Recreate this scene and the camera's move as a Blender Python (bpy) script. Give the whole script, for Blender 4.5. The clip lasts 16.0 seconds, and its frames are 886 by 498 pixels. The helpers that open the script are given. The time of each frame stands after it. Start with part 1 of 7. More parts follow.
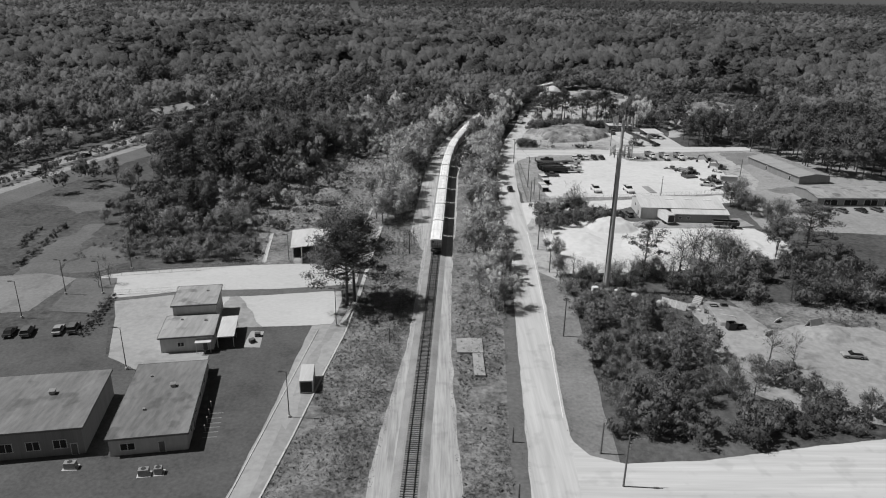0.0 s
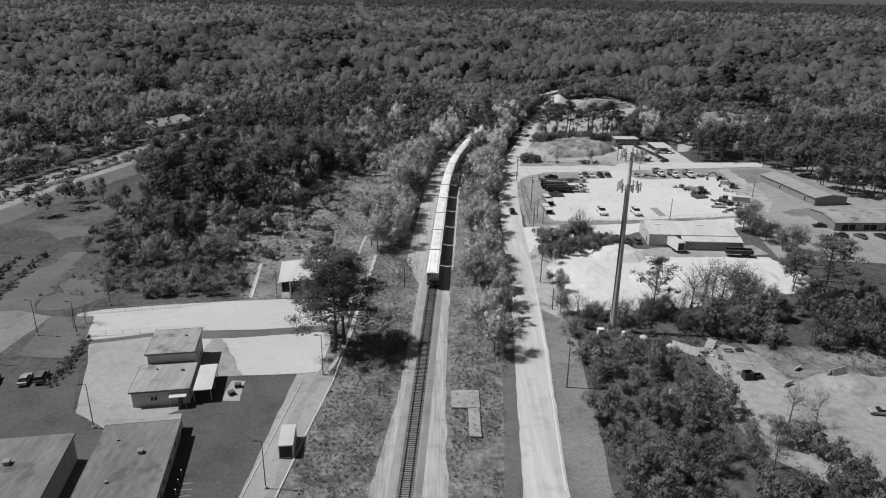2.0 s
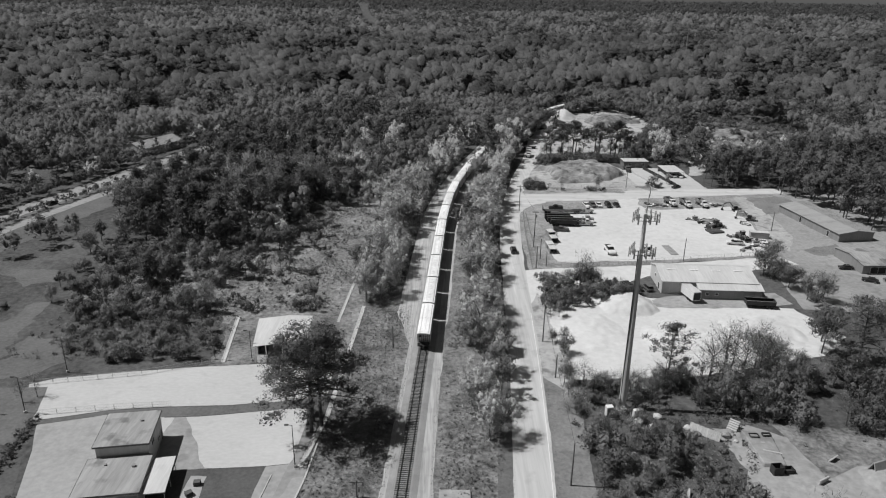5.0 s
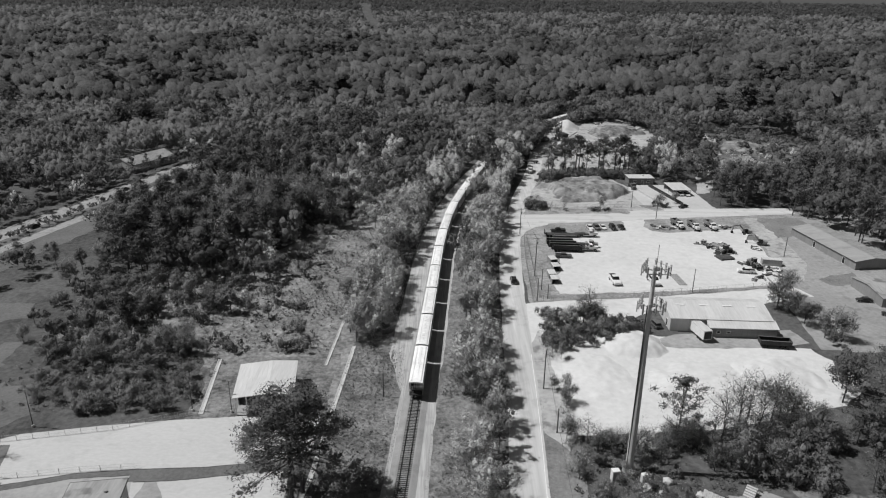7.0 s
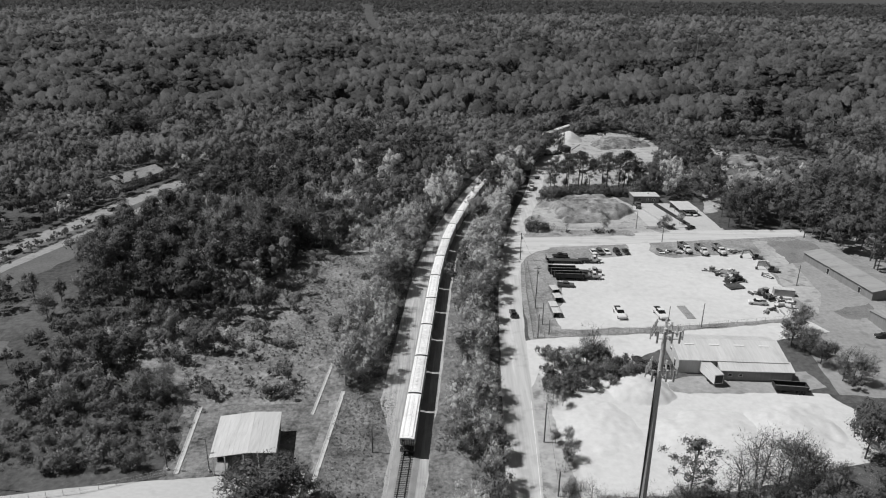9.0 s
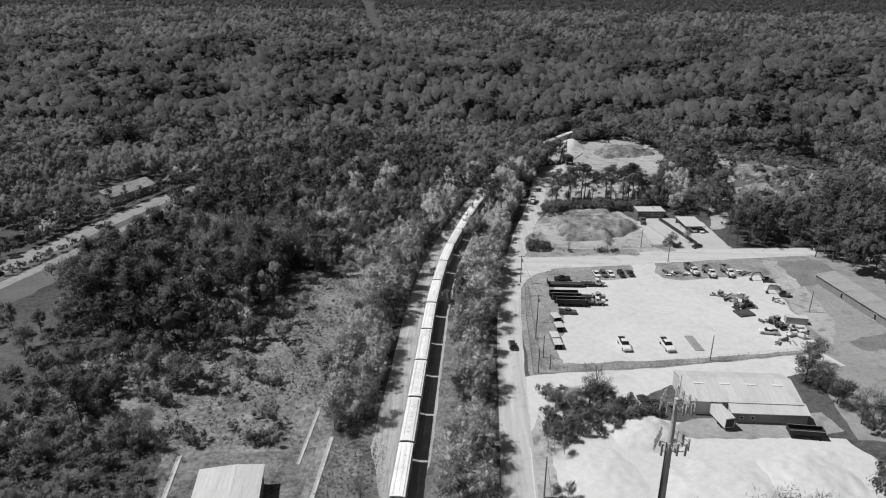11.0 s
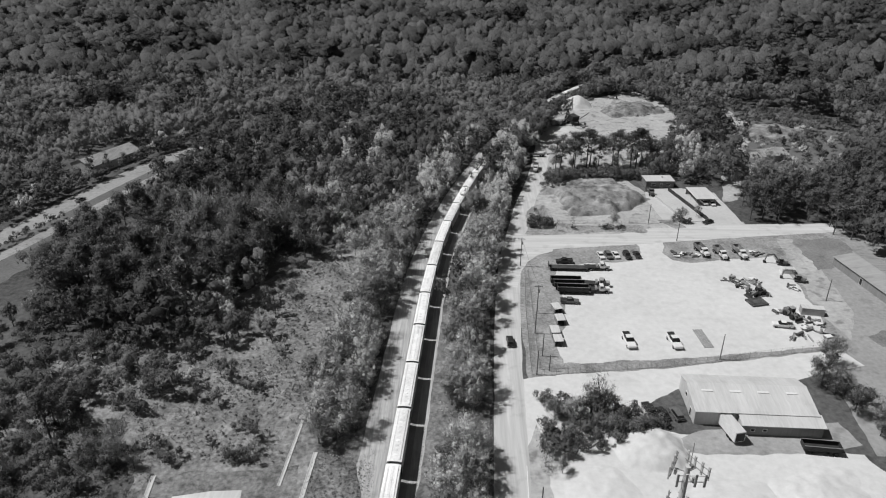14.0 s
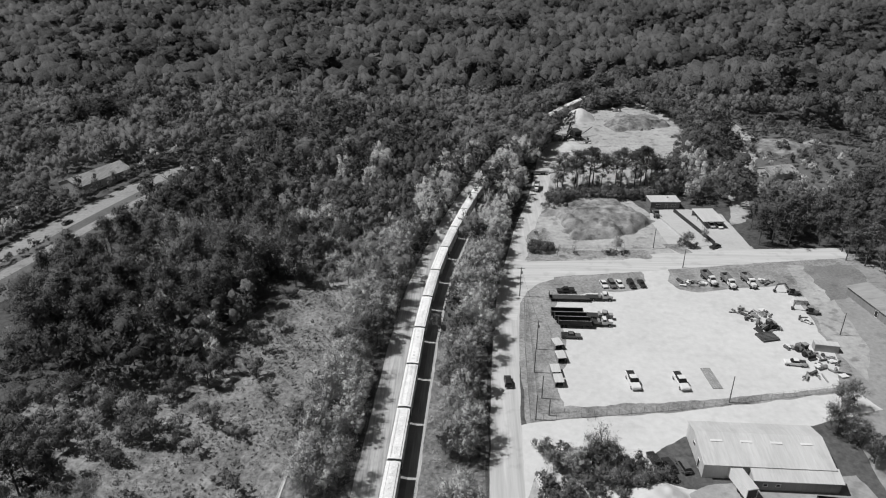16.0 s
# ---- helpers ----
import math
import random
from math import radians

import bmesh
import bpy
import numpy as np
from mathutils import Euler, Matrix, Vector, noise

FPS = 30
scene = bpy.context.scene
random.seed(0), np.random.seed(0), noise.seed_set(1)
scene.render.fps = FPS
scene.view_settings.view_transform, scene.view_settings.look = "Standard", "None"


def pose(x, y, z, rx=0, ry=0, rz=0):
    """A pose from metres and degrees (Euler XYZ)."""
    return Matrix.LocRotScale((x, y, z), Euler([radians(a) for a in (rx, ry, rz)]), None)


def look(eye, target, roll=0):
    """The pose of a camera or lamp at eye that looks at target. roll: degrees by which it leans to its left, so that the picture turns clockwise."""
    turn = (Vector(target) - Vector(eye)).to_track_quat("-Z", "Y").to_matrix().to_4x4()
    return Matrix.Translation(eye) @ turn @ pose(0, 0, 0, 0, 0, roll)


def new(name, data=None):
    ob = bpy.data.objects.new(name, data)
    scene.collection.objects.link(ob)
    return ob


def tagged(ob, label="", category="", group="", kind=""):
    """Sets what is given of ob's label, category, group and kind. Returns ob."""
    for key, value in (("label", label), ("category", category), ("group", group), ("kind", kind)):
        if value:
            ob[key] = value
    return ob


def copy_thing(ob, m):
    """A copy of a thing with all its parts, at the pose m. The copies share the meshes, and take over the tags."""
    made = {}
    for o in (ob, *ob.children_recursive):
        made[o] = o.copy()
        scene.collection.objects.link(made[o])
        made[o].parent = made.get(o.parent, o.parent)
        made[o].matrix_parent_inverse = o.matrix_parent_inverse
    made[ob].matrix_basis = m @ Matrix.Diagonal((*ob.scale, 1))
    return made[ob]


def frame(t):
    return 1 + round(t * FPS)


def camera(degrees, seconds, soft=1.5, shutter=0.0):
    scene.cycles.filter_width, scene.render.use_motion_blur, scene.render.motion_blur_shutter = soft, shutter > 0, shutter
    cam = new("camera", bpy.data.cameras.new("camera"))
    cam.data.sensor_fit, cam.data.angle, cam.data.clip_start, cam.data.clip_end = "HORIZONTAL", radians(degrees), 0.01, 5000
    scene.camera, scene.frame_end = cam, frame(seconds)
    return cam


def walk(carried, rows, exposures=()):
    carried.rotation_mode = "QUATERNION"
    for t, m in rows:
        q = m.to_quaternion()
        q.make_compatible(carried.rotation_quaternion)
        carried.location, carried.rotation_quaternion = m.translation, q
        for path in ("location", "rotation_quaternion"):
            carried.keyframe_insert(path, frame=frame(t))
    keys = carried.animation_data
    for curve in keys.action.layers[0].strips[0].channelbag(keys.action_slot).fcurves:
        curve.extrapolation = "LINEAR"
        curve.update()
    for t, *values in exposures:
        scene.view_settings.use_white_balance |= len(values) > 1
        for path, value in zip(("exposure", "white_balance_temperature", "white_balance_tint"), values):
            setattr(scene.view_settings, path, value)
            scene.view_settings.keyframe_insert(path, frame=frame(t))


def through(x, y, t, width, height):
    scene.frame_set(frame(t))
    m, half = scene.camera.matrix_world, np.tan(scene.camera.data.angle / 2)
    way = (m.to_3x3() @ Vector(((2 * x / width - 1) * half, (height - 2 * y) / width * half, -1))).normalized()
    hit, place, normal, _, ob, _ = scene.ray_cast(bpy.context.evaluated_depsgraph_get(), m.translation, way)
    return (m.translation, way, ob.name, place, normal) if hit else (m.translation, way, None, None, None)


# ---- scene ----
import collections

from mathutils.geometry import tessellate_polygon

cam = camera(65.39, 16.0, 1.1)
ROWS = [  # seconds, place, pitch, roll, yaw
    (0.0, -3.530, -7.444, 71.248, -20.686, 1.040, -1.003),
    (0.5, -2.924, -4.282, 72.495, -20.671, 1.026, -0.866),
    (1.0, -2.324, -1.029, 73.723, -20.689, 1.012, -0.736),
    (1.5, -1.729, 2.300, 74.939, -20.732, 0.996, -0.615),
    (2.0, -1.142, 5.689, 76.148, -20.746, 0.979, -0.501),
    (2.5, -0.564, 9.127, 77.355, -20.756, 0.962, -0.395),
    (3.0, 0.005, 12.600, 78.566, -20.750, 0.943, -0.295),
    (3.5, 0.564, 16.098, 79.785, -20.715, 0.923, -0.201),
    (4.0, 1.113, 19.610, 81.014, -20.750, 0.902, -0.113),
    (6.5, 3.691, 37.074, 87.400, -20.832, 0.783, 0.262),
    (7.0, 4.175, 40.501, 88.731, -20.846, 0.756, 0.327),
    (7.5, 4.649, 43.894, 90.079, -20.819, 0.728, 0.389),
    (8.0, 5.115, 47.250, 91.442, -20.823, 0.699, 0.450),
    (8.5, 5.574, 50.567, 92.819, -20.841, 0.668, 0.510),
    (9.0, 6.026, 53.843, 94.205, -20.881, 0.637, 0.568),
    (9.5, 6.474, 57.080, 95.598, -20.899, 0.605, 0.627),
    (10.0, 6.918, 60.276, 96.993, -20.934, 0.572, 0.686),
    (12.5, 9.154, 75.738, 103.806, -23.148, 0.390, 0.999),
    (13.0, 9.621, 78.756, 105.088, -24.258, 0.350, 1.069),
    (13.5, 10.099, 81.764, 106.325, -25.397, 0.310, 1.142),
    (14.0, 10.593, 84.770, 107.507, -26.228, 0.268, 1.220),
    (14.5, 11.105, 87.781, 108.625, -26.223, 0.226, 1.302),
    (15.0, 11.639, 90.809, 109.667, -26.233, 0.182, 1.389),
    (15.5, 12.198, 93.863, 110.621, -26.117, 0.138, 1.481),
    (16.0, 12.785, 96.956, 111.478, -26.098, 0.092, 1.580),
]
walk(cam, [(t, pose(x, y, z, 0, 0, yaw) @ pose(0, 0, 0, 90 + pitch) @ pose(0, 0, 0, 0, 0, roll)) for t, x, y, z, pitch, roll, yaw in ROWS], [(0.0, -0.3), (16.0, -0.3)])


# ---- light ----
SUN_EL, SUN_AZ = radians(57.5), radians(-86.0)          # azimuth from +y, clockwise
sun_dir = Vector((math.sin(SUN_AZ) * math.cos(SUN_EL), math.cos(SUN_AZ) * math.cos(SUN_EL), math.sin(SUN_EL)))
sun = new("sun", bpy.data.lights.new("sun", "SUN"))
sun.data.energy, sun.data.angle, sun.data.color = 5.0, radians(0.5), (1.0, 1.0, 1.0)
sun.matrix_world = look(sun_dir * 600, (0, 0, 0))
world = bpy.data.worlds.new("world")
scene.world = world
world.use_nodes = True
wn, wl = world.node_tree.nodes, world.node_tree.links
sky = wn.new("ShaderNodeTexSky")
sky.sky_type, sky.sun_disc = "NISHITA", False
sky.sun_elevation, sky.sun_rotation = SUN_EL, SUN_AZ
red = wn.new("ShaderNodeSeparateColor")                  # black-and-white film behind a red filter
wl.new(sky.outputs["Color"], red.inputs["Color"])
wl.new(red.outputs["Red"], wn["Background"].inputs["Color"])
wn["Background"].inputs["Strength"].default_value = 0.05


# ---- materials ----
def mat(name, lo, hi, scale=1.0, big=0.06, rough=0.85, bump=0.3, metal=0.0, spots=0.0, streak=None, island=0.0, per_object=0.0, deep=0.05):
    """A grey procedural surface: fine grain and broad patches between two tones, in metres."""
    m = bpy.data.materials.new(name)
    m.use_nodes = True
    n, l = m.node_tree.nodes, m.node_tree.links
    b = n["Principled BSDF"]
    geo = n.new("ShaderNodeNewGeometry")
    vec = geo.outputs["Position"]
    if streak:
        mp = n.new("ShaderNodeVectorMath")
        mp.operation = "MULTIPLY"
        mp.inputs[1].default_value = streak
        l.new(vec, mp.inputs[0])
        vec = mp.outputs["Vector"]
    fine, wide = n.new("ShaderNodeTexNoise"), n.new("ShaderNodeTexNoise")
    for t, s, d in ((fine, scale, 5), (wide, big, 4)):
        t.inputs["Scale"].default_value, t.inputs["Detail"].default_value, t.inputs["Roughness"].default_value = s, d, 0.62
        l.new(vec, t.inputs["Vector"])
    add = n.new("ShaderNodeMath")
    add.operation = "ADD"
    l.new(fine.outputs["Fac"], add.inputs[0])
    l.new(wide.outputs["Fac"], add.inputs[1])
    total = add.outputs["Value"]
    for amount, out in ((island, geo.outputs["Random Per Island"]), (per_object, n.new("ShaderNodeObjectInfo").outputs["Random"])):
        if amount:
            k = n.new("ShaderNodeMath")
            k.operation, k.inputs[1].default_value = "MULTIPLY_ADD", amount
            k.inputs[2].default_value = -amount / 2
            l.new(out, k.inputs[0])
            s2 = n.new("ShaderNodeMath")
            s2.operation = "ADD"
            l.new(total, s2.inputs[0])
            l.new(k.outputs["Value"], s2.inputs[1])
            total = s2.outputs["Value"]
    rng = n.new("ShaderNodeMapRange")
    rng.inputs["From Min"].default_value, rng.inputs["From Max"].default_value = 0.7, 1.3
    rng.inputs["To Min"].default_value, rng.inputs["To Max"].default_value = lo, hi
    l.new(total, rng.inputs["Value"])
    tone = rng.outputs["Result"]
    if spots:
        sp = n.new("ShaderNodeTexNoise")
        sp.inputs["Scale"].default_value, sp.inputs["Detail"].default_value = 0.23, 3
        l.new(geo.outputs["Position"], sp.inputs["Vector"])
        sr = n.new("ShaderNodeMapRange")
        sr.inputs["From Min"].default_value, sr.inputs["From Max"].default_value = 0.56, 0.66
        sr.inputs["To Min"].default_value, sr.inputs["To Max"].default_value = 1.0, 1.0 - spots
        l.new(sp.outputs["Fac"], sr.inputs["Value"])
        mu = n.new("ShaderNodeMath")
        mu.operation = "MULTIPLY"
        l.new(tone, mu.inputs[0])
        l.new(sr.outputs["Result"], mu.inputs[1])
        tone = mu.outputs["Value"]
    l.new(tone, b.inputs["Base Color"])
    b.inputs["Roughness"].default_value, b.inputs["Metallic"].default_value = rough, metal
    b.inputs["Specular IOR Level"].default_value = 0.25
    if bump:
        bp = n.new("ShaderNodeBump")
        bp.inputs["Strength"].default_value, bp.inputs["Distance"].default_value = bump, deep
        l.new(fine.outputs["Fac"], bp.inputs["Height"])
        l.new(bp.outputs["Normal"], b.inputs["Normal"])
    return m


def leaf_mat(name, lo, hi, big=0.09, through=0.3, fine=2.2, cover=0.5):
    """Leaves: sprays with gaps between the single leaves, light shining through."""
    m = mat(name, lo, hi, 1.7, big, 0.65, 0.6, island=0.04, per_object=0.4, deep=0.2)
    n, l = m.node_tree.nodes, m.node_tree.links
    b = n["Principled BSDF"]
    b.inputs["Specular IOR Level"].default_value = 0.12
    tr, mix = n.new("ShaderNodeBsdfTranslucent"), n.new("ShaderNodeMixShader")
    l.new(b.inputs["Base Color"].links[0].from_socket, tr.inputs["Color"])
    mix.inputs["Fac"].default_value = through
    l.new(b.outputs["BSDF"], mix.inputs[1])
    l.new(tr.outputs["BSDF"], mix.inputs[2])
    long, leaf = n.new("ShaderNodeVectorMath"), n.new("ShaderNodeTexNoise")
    long.operation, long.inputs[1].default_value = "MULTIPLY", (1.0, 1.0, 0.6)
    l.new(n.new("ShaderNodeNewGeometry").outputs["Position"], long.inputs[0])
    l.new(long.outputs["Vector"], leaf.inputs["Vector"])
    leaf.inputs["Scale"].default_value, leaf.inputs["Detail"].default_value, leaf.inputs["Roughness"].default_value = fine, 3, 0.65
    gap, lace, air = n.new("ShaderNodeMath"), n.new("ShaderNodeMixShader"), n.new("ShaderNodeBsdfTransparent")
    gap.operation, gap.inputs[1].default_value = "GREATER_THAN", 0.5 + (cover - 0.5) * 0.4
    l.new(leaf.outputs["Fac"], gap.inputs[0])
    l.new(gap.outputs["Value"], lace.inputs["Fac"])
    l.new(mix.outputs["Shader"], lace.inputs[1])
    l.new(air.outputs["BSDF"], lace.inputs[2])
    l.new(lace.outputs["Shader"], n["Material Output"].inputs["Surface"])
    return m


M_GROUND = mat("scrub_grass", 0.04, 0.14, 0.7, 0.035, 0.95, 1.0, spots=0.3, deep=0.35)
M_GRASS = mat("mown_grass", 0.13, 0.26, 1.3, 0.08, 0.95, 0.8, spots=0.2, deep=0.12)
M_THINGRASS = mat("thin_grass_on_gravel", 0.12, 0.40, 1.2, 0.12, 0.95, 0.8, spots=0.3, deep=0.1)
M_DRYGRASS = mat("dry_grass", 0.05, 0.31, 1.0, 0.16, 0.95, 1.0, spots=0.35, deep=0.35)
M_MEADOW = mat("rough_meadow", 0.09, 0.36, 0.8, 0.1, 0.95, 1.0, spots=0.3, deep=0.45)
M_SHOULDER = mat("grass_shoulder", 0.09, 0.17, 1.2, 0.08, 0.95, 0.5)
M_BALLAST = mat("pale_ballast", 0.24, 0.50, 2.2, 0.5, 0.95, 0.7, spots=0.15, streak=(1, 0.05, 1))
M_TRACKBED = mat("grey_ballast", 0.20, 0.34, 7.0, 0.2, 0.95, 0.9)
M_ROAD = mat("pale_road", 0.38, 0.57, 1.1, 0.35, 0.85, 0.15, spots=0.12, streak=(1, 0.04, 1))
M_STREET = mat("pale_cross_street", 0.42, 0.60, 1.1, 0.35, 0.85, 0.15, spots=0.12, streak=(0.04, 1, 1))
M_SAND = mat("white_sand", 0.50, 0.64, 0.6, 0.03, 0.95, 0.2, spots=0.04)
M_YARD = mat("pale_yard_gravel", 0.50, 0.63, 0.5, 0.04, 0.95, 0.2, spots=0.06)
M_DIRT = mat("grey_dirt", 0.22, 0.38, 0.7, 0.06, 0.95, 0.4, spots=0.25)
M_PALEDIRT = mat("pale_dirt", 0.26, 0.48, 0.6, 0.07, 0.95, 0.4, spots=0.4)
M_ASPHALT = mat("old_asphalt", 0.06, 0.12, 1.5, 0.09, 0.9, 0.2, spots=0.15)
M_ASPHALT2 = mat("worn_asphalt", 0.16, 0.26, 1.2, 0.07, 0.9, 0.2, spots=0.2)
M_CONC = mat("pale_concrete", 0.42, 0.52, 1.6, 0.05, 0.85, 0.15, spots=0.07, streak=(0.5, 1, 1))
M_APRON = mat("worn_concrete", 0.27, 0.38, 0.9, 0.05, 0.9, 0.2, spots=0.15)
M_LOT = mat("grey_lot_gravel", 0.22, 0.34, 0.8, 0.05, 0.95, 0.3, spots=0.2)
M_KERB = mat("kerb_concrete", 0.40, 0.55, 2.0, 0.2, 0.85, 0.2)
M_STEEL = mat("rusty_rail_steel", 0.05, 0.12, 6.0, 0.6, 0.5, 0.1, metal=0.6)
M_TIE = mat("creosoted_tie", 0.09, 0.2, 9.0, 0.8, 0.9, 0.5, per_object=0.5)
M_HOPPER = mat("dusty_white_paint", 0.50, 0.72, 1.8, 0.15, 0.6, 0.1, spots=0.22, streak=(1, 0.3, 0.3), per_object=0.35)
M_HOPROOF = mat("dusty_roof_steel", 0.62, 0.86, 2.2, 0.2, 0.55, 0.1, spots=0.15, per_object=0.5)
M_DARKSTEEL = mat("dark_running_gear", 0.025, 0.06, 5.0, 0.5, 0.7, 0.2)
M_ROOF = mat("flat_roof_membrane", 0.12, 0.24, 1.2, 0.10, 0.85, 0.15, streak=(1, 0.25, 1), spots=0.3)
M_ROOF2 = mat("pale_flat_roof", 0.22, 0.40, 1.4, 0.14, 0.8, 0.15, streak=(1, 0.12, 1), spots=0.45)
M_METALROOF = mat("bright_metal_roof", 0.47, 0.62, 1.0, 0.1, 0.45, 0.05, spots=0.06, streak=(2.5, 0.2, 1))
M_GREYROOF = mat("weathered_metal_roof", 0.26, 0.38, 1.0, 0.1, 0.5, 0.05, spots=0.15, streak=(0.2, 2.0, 1))
M_WALL = mat("pale_painted_wall", 0.42, 0.56, 1.5, 0.25, 0.8, 0.1, streak=(1, 1, 0.3))
M_GREYWALL = mat("grey_metal_siding", 0.20, 0.28, 1.5, 0.2, 0.6, 0.1, streak=(4, 4, 0.2))
M_BRICKW = mat("dark_brick_wall", 0.12, 0.2, 4.0, 0.3, 0.9, 0.3)
M_TRIM = mat("white_trim", 0.6, 0.75, 3.0, 0.4, 0.6, 0.05)
M_GLASSY = mat("dark_window_glass", 0.012, 0.03, 2.0, 0.4, 0.12, 0.0)
M_DARK = mat("dark_interior", 0.02, 0.04, 2.0, 0.4, 0.9, 0.1)
M_FENCE = mat("whitewashed_boards", 0.50, 0.68, 2.0, 0.3, 0.85, 0.2, per_object=0.5)
M_POLE = mat("weathered_pole_wood", 0.10, 0.18, 4.0, 0.5, 0.9, 0.3)
M_GALV = mat("galvanised_steel", 0.25, 0.36, 3.0, 0.2, 0.45, 0.05, metal=0.3)
M_TOWER = mat("tower_steel", 0.46, 0.60, 2.0, 0.2, 0.55, 0.05)
M_ANTENNA = mat("antenna_plastic", 0.45, 0.6, 3.0, 0.5, 0.5, 0.0)
M_BLACKMETAL = mat("dark_lamp_metal", 0.03, 0.06, 3.0, 0.5, 0.5, 0.0)
M_RUBBER = mat("tyre_rubber", 0.015, 0.035, 8.0, 1.0, 0.9, 0.1)
M_CARW = mat("white_car_paint", 0.62, 0.75, 2.0, 0.4, 0.25, 0.0)
M_CARS = mat("silver_car_paint", 0.28, 0.38, 2.0, 0.4, 0.25, 0.0)
M_CARD = mat("dark_car_paint", 0.025, 0.05, 2.0, 0.4, 0.2, 0.0)
M_CARG = mat("grey_car_paint", 0.10, 0.16, 2.0, 0.4, 0.25, 0.0)
M_MACH = mat("worn_machine_paint", 0.12, 0.32, 2.5, 0.5, 0.6, 0.1, spots=0.4, per_object=0.6)
M_SCRAP = mat("rusty_scrap", 0.06, 0.30, 2.5, 0.5, 0.8, 0.3, spots=0.4, per_object=1.0)
M_TIMBER = mat("dark_timber_stack", 0.05, 0.12, 4.0, 0.6, 0.9, 0.3, per_object=0.6)
M_BARK = mat("tree_bark", 0.06, 0.14, 6.0, 0.5, 0.95, 0.6)
M_PALEBARK = mat("pale_bark", 0.14, 0.26, 6.0, 0.5, 0.95, 0.5)
M_SOIL = mat("heaped_soil", 0.05, 0.39, 0.32, 0.07, 0.95, 0.8, spots=0.5, deep=0.4)
L_DARK = leaf_mat("pine_needles", 0.085, 0.215)
L_MID = leaf_mat("dark_foliage", 0.08, 0.23)
L_LIGHT = leaf_mat("pale_spring_foliage", 0.31, 0.61, through=0.2, fine=3.0)
L_TWIG = leaf_mat("grey_twigs_and_buds", 0.2, 0.46, 0.12, 0.4, 3.0, 0.55)
W_DARK = leaf_mat("pine_wood_foliage", 0.045, 0.15, 0.02, 0.3, 1.5, 0.6)
W_MID = leaf_mat("mixed_wood_foliage", 0.055, 0.19, 0.018, 0.4, 1.4, 0.62)
W_LIGHT = leaf_mat("pale_wood_foliage", 0.095, 0.29, 0.018, 0.44, 1.4, 0.62)
W_FAR = leaf_mat("far_wood_foliage", 0.06, 0.19, 0.012, fine=0.6)
L_MEADOW = leaf_mat("meadow_grass", 0.10, 0.34, 0.1)
L_GRASS = leaf_mat("grass_tufts", 0.10, 0.28, 0.16)


# ---- helpers for shapes ----
def part(name, bm, material, parent=None, label="", smooth=False):
    """Links a bmesh as one mesh object, under a thing where one is given."""
    me = bpy.data.meshes.new(name)
    bm.normal_update()
    bm.to_mesh(me)
    bm.free()
    me.materials.append(material)
    if smooth:
        me.polygons.foreach_set("use_smooth", [True] * len(me.polygons))
    ob = new(name, me)
    if parent:
        ob.parent = parent
    return tagged(ob, label)


def thing(name, m, label, category, group="", kind=""):
    ob = new(name)
    ob.empty_display_size = 0.5
    ob.matrix_basis = m
    return tagged(ob, label, category, group, kind)


def box(bm, c, s, m=None, taper=(1, 1)):
    """A box of size s round c; its top is taper times its foot."""
    vs = []
    for k in (-1, 1):
        tx, ty = taper if k > 0 else (1, 1)
        for i, j in ((-1, -1), (1, -1), (1, 1), (-1, 1)):
            v = Vector((c[0] + i * s[0] / 2 * tx, c[1] + j * s[1] / 2 * ty, c[2] + k * s[2] / 2))
            vs.append(bm.verts.new(m @ v if m else v))
    for f in ((3, 2, 1, 0), (4, 5, 6, 7), (0, 1, 5, 4), (1, 2, 6, 5), (2, 3, 7, 6), (3, 0, 4, 7)):
        bm.faces.new([vs[i] for i in f])
    return bm


def boxes(*items, bevel=0.0):
    bm = bmesh.new()
    for c, s in items:
        box(bm, c, s)
    if bevel:
        bmesh.ops.bevel(bm, geom=bm.edges[:], offset=bevel, segments=1, affect="EDGES")
    return bm


def prism(profile, x0, x1, bm=None, shrink=0.0, top=1e9):
    """A profile in (y, z) drawn out from x0 to x1; corners above top come in by shrink."""
    bm = bm or bmesh.new()
    sides = []
    for x, sg in ((x0, 1), (x1, -1)):
        sides.append([bm.verts.new((x + sg * (shrink if z > top else 0), y, z)) for y, z in profile])
    a, b = sides
    n = len(profile)
    bm.faces.new(a)
    bm.faces.new(b[::-1])
    for i in range(n):
        bm.faces.new((a[i], b[i], b[(i + 1) % n], a[(i + 1) % n]))
    bmesh.ops.recalc_face_normals(bm, faces=bm.faces[:])
    return bm


def tube(bm, p, q, r0, r1=None, seg=6, caps=True):
    """A tapered bar from p to q."""
    p, q = Vector(p), Vector(q)
    r1 = r0 if r1 is None else r1
    d = (q - p).normalized()
    u = d.orthogonal().normalized()
    v = d.cross(u)
    rings = []
    for c, r in ((p, r0), (q, r1)):
        rings.append([bm.verts.new(c + (u * math.cos(2 * math.pi * i / seg) + v * math.sin(2 * math.pi * i / seg)) * r) for i in range(seg)])
    a, b = rings
    for i in range(seg):
        bm.faces.new((a[i], a[(i + 1) % seg], b[(i + 1) % seg], b[i]))
    if caps:
        bm.faces.new(a[::-1])
        bm.faces.new(b)
    return bm


def bars(*items, seg=6):
    bm = bmesh.new()
    for it in items:
        tube(bm, *it, seg=seg)
    return bm


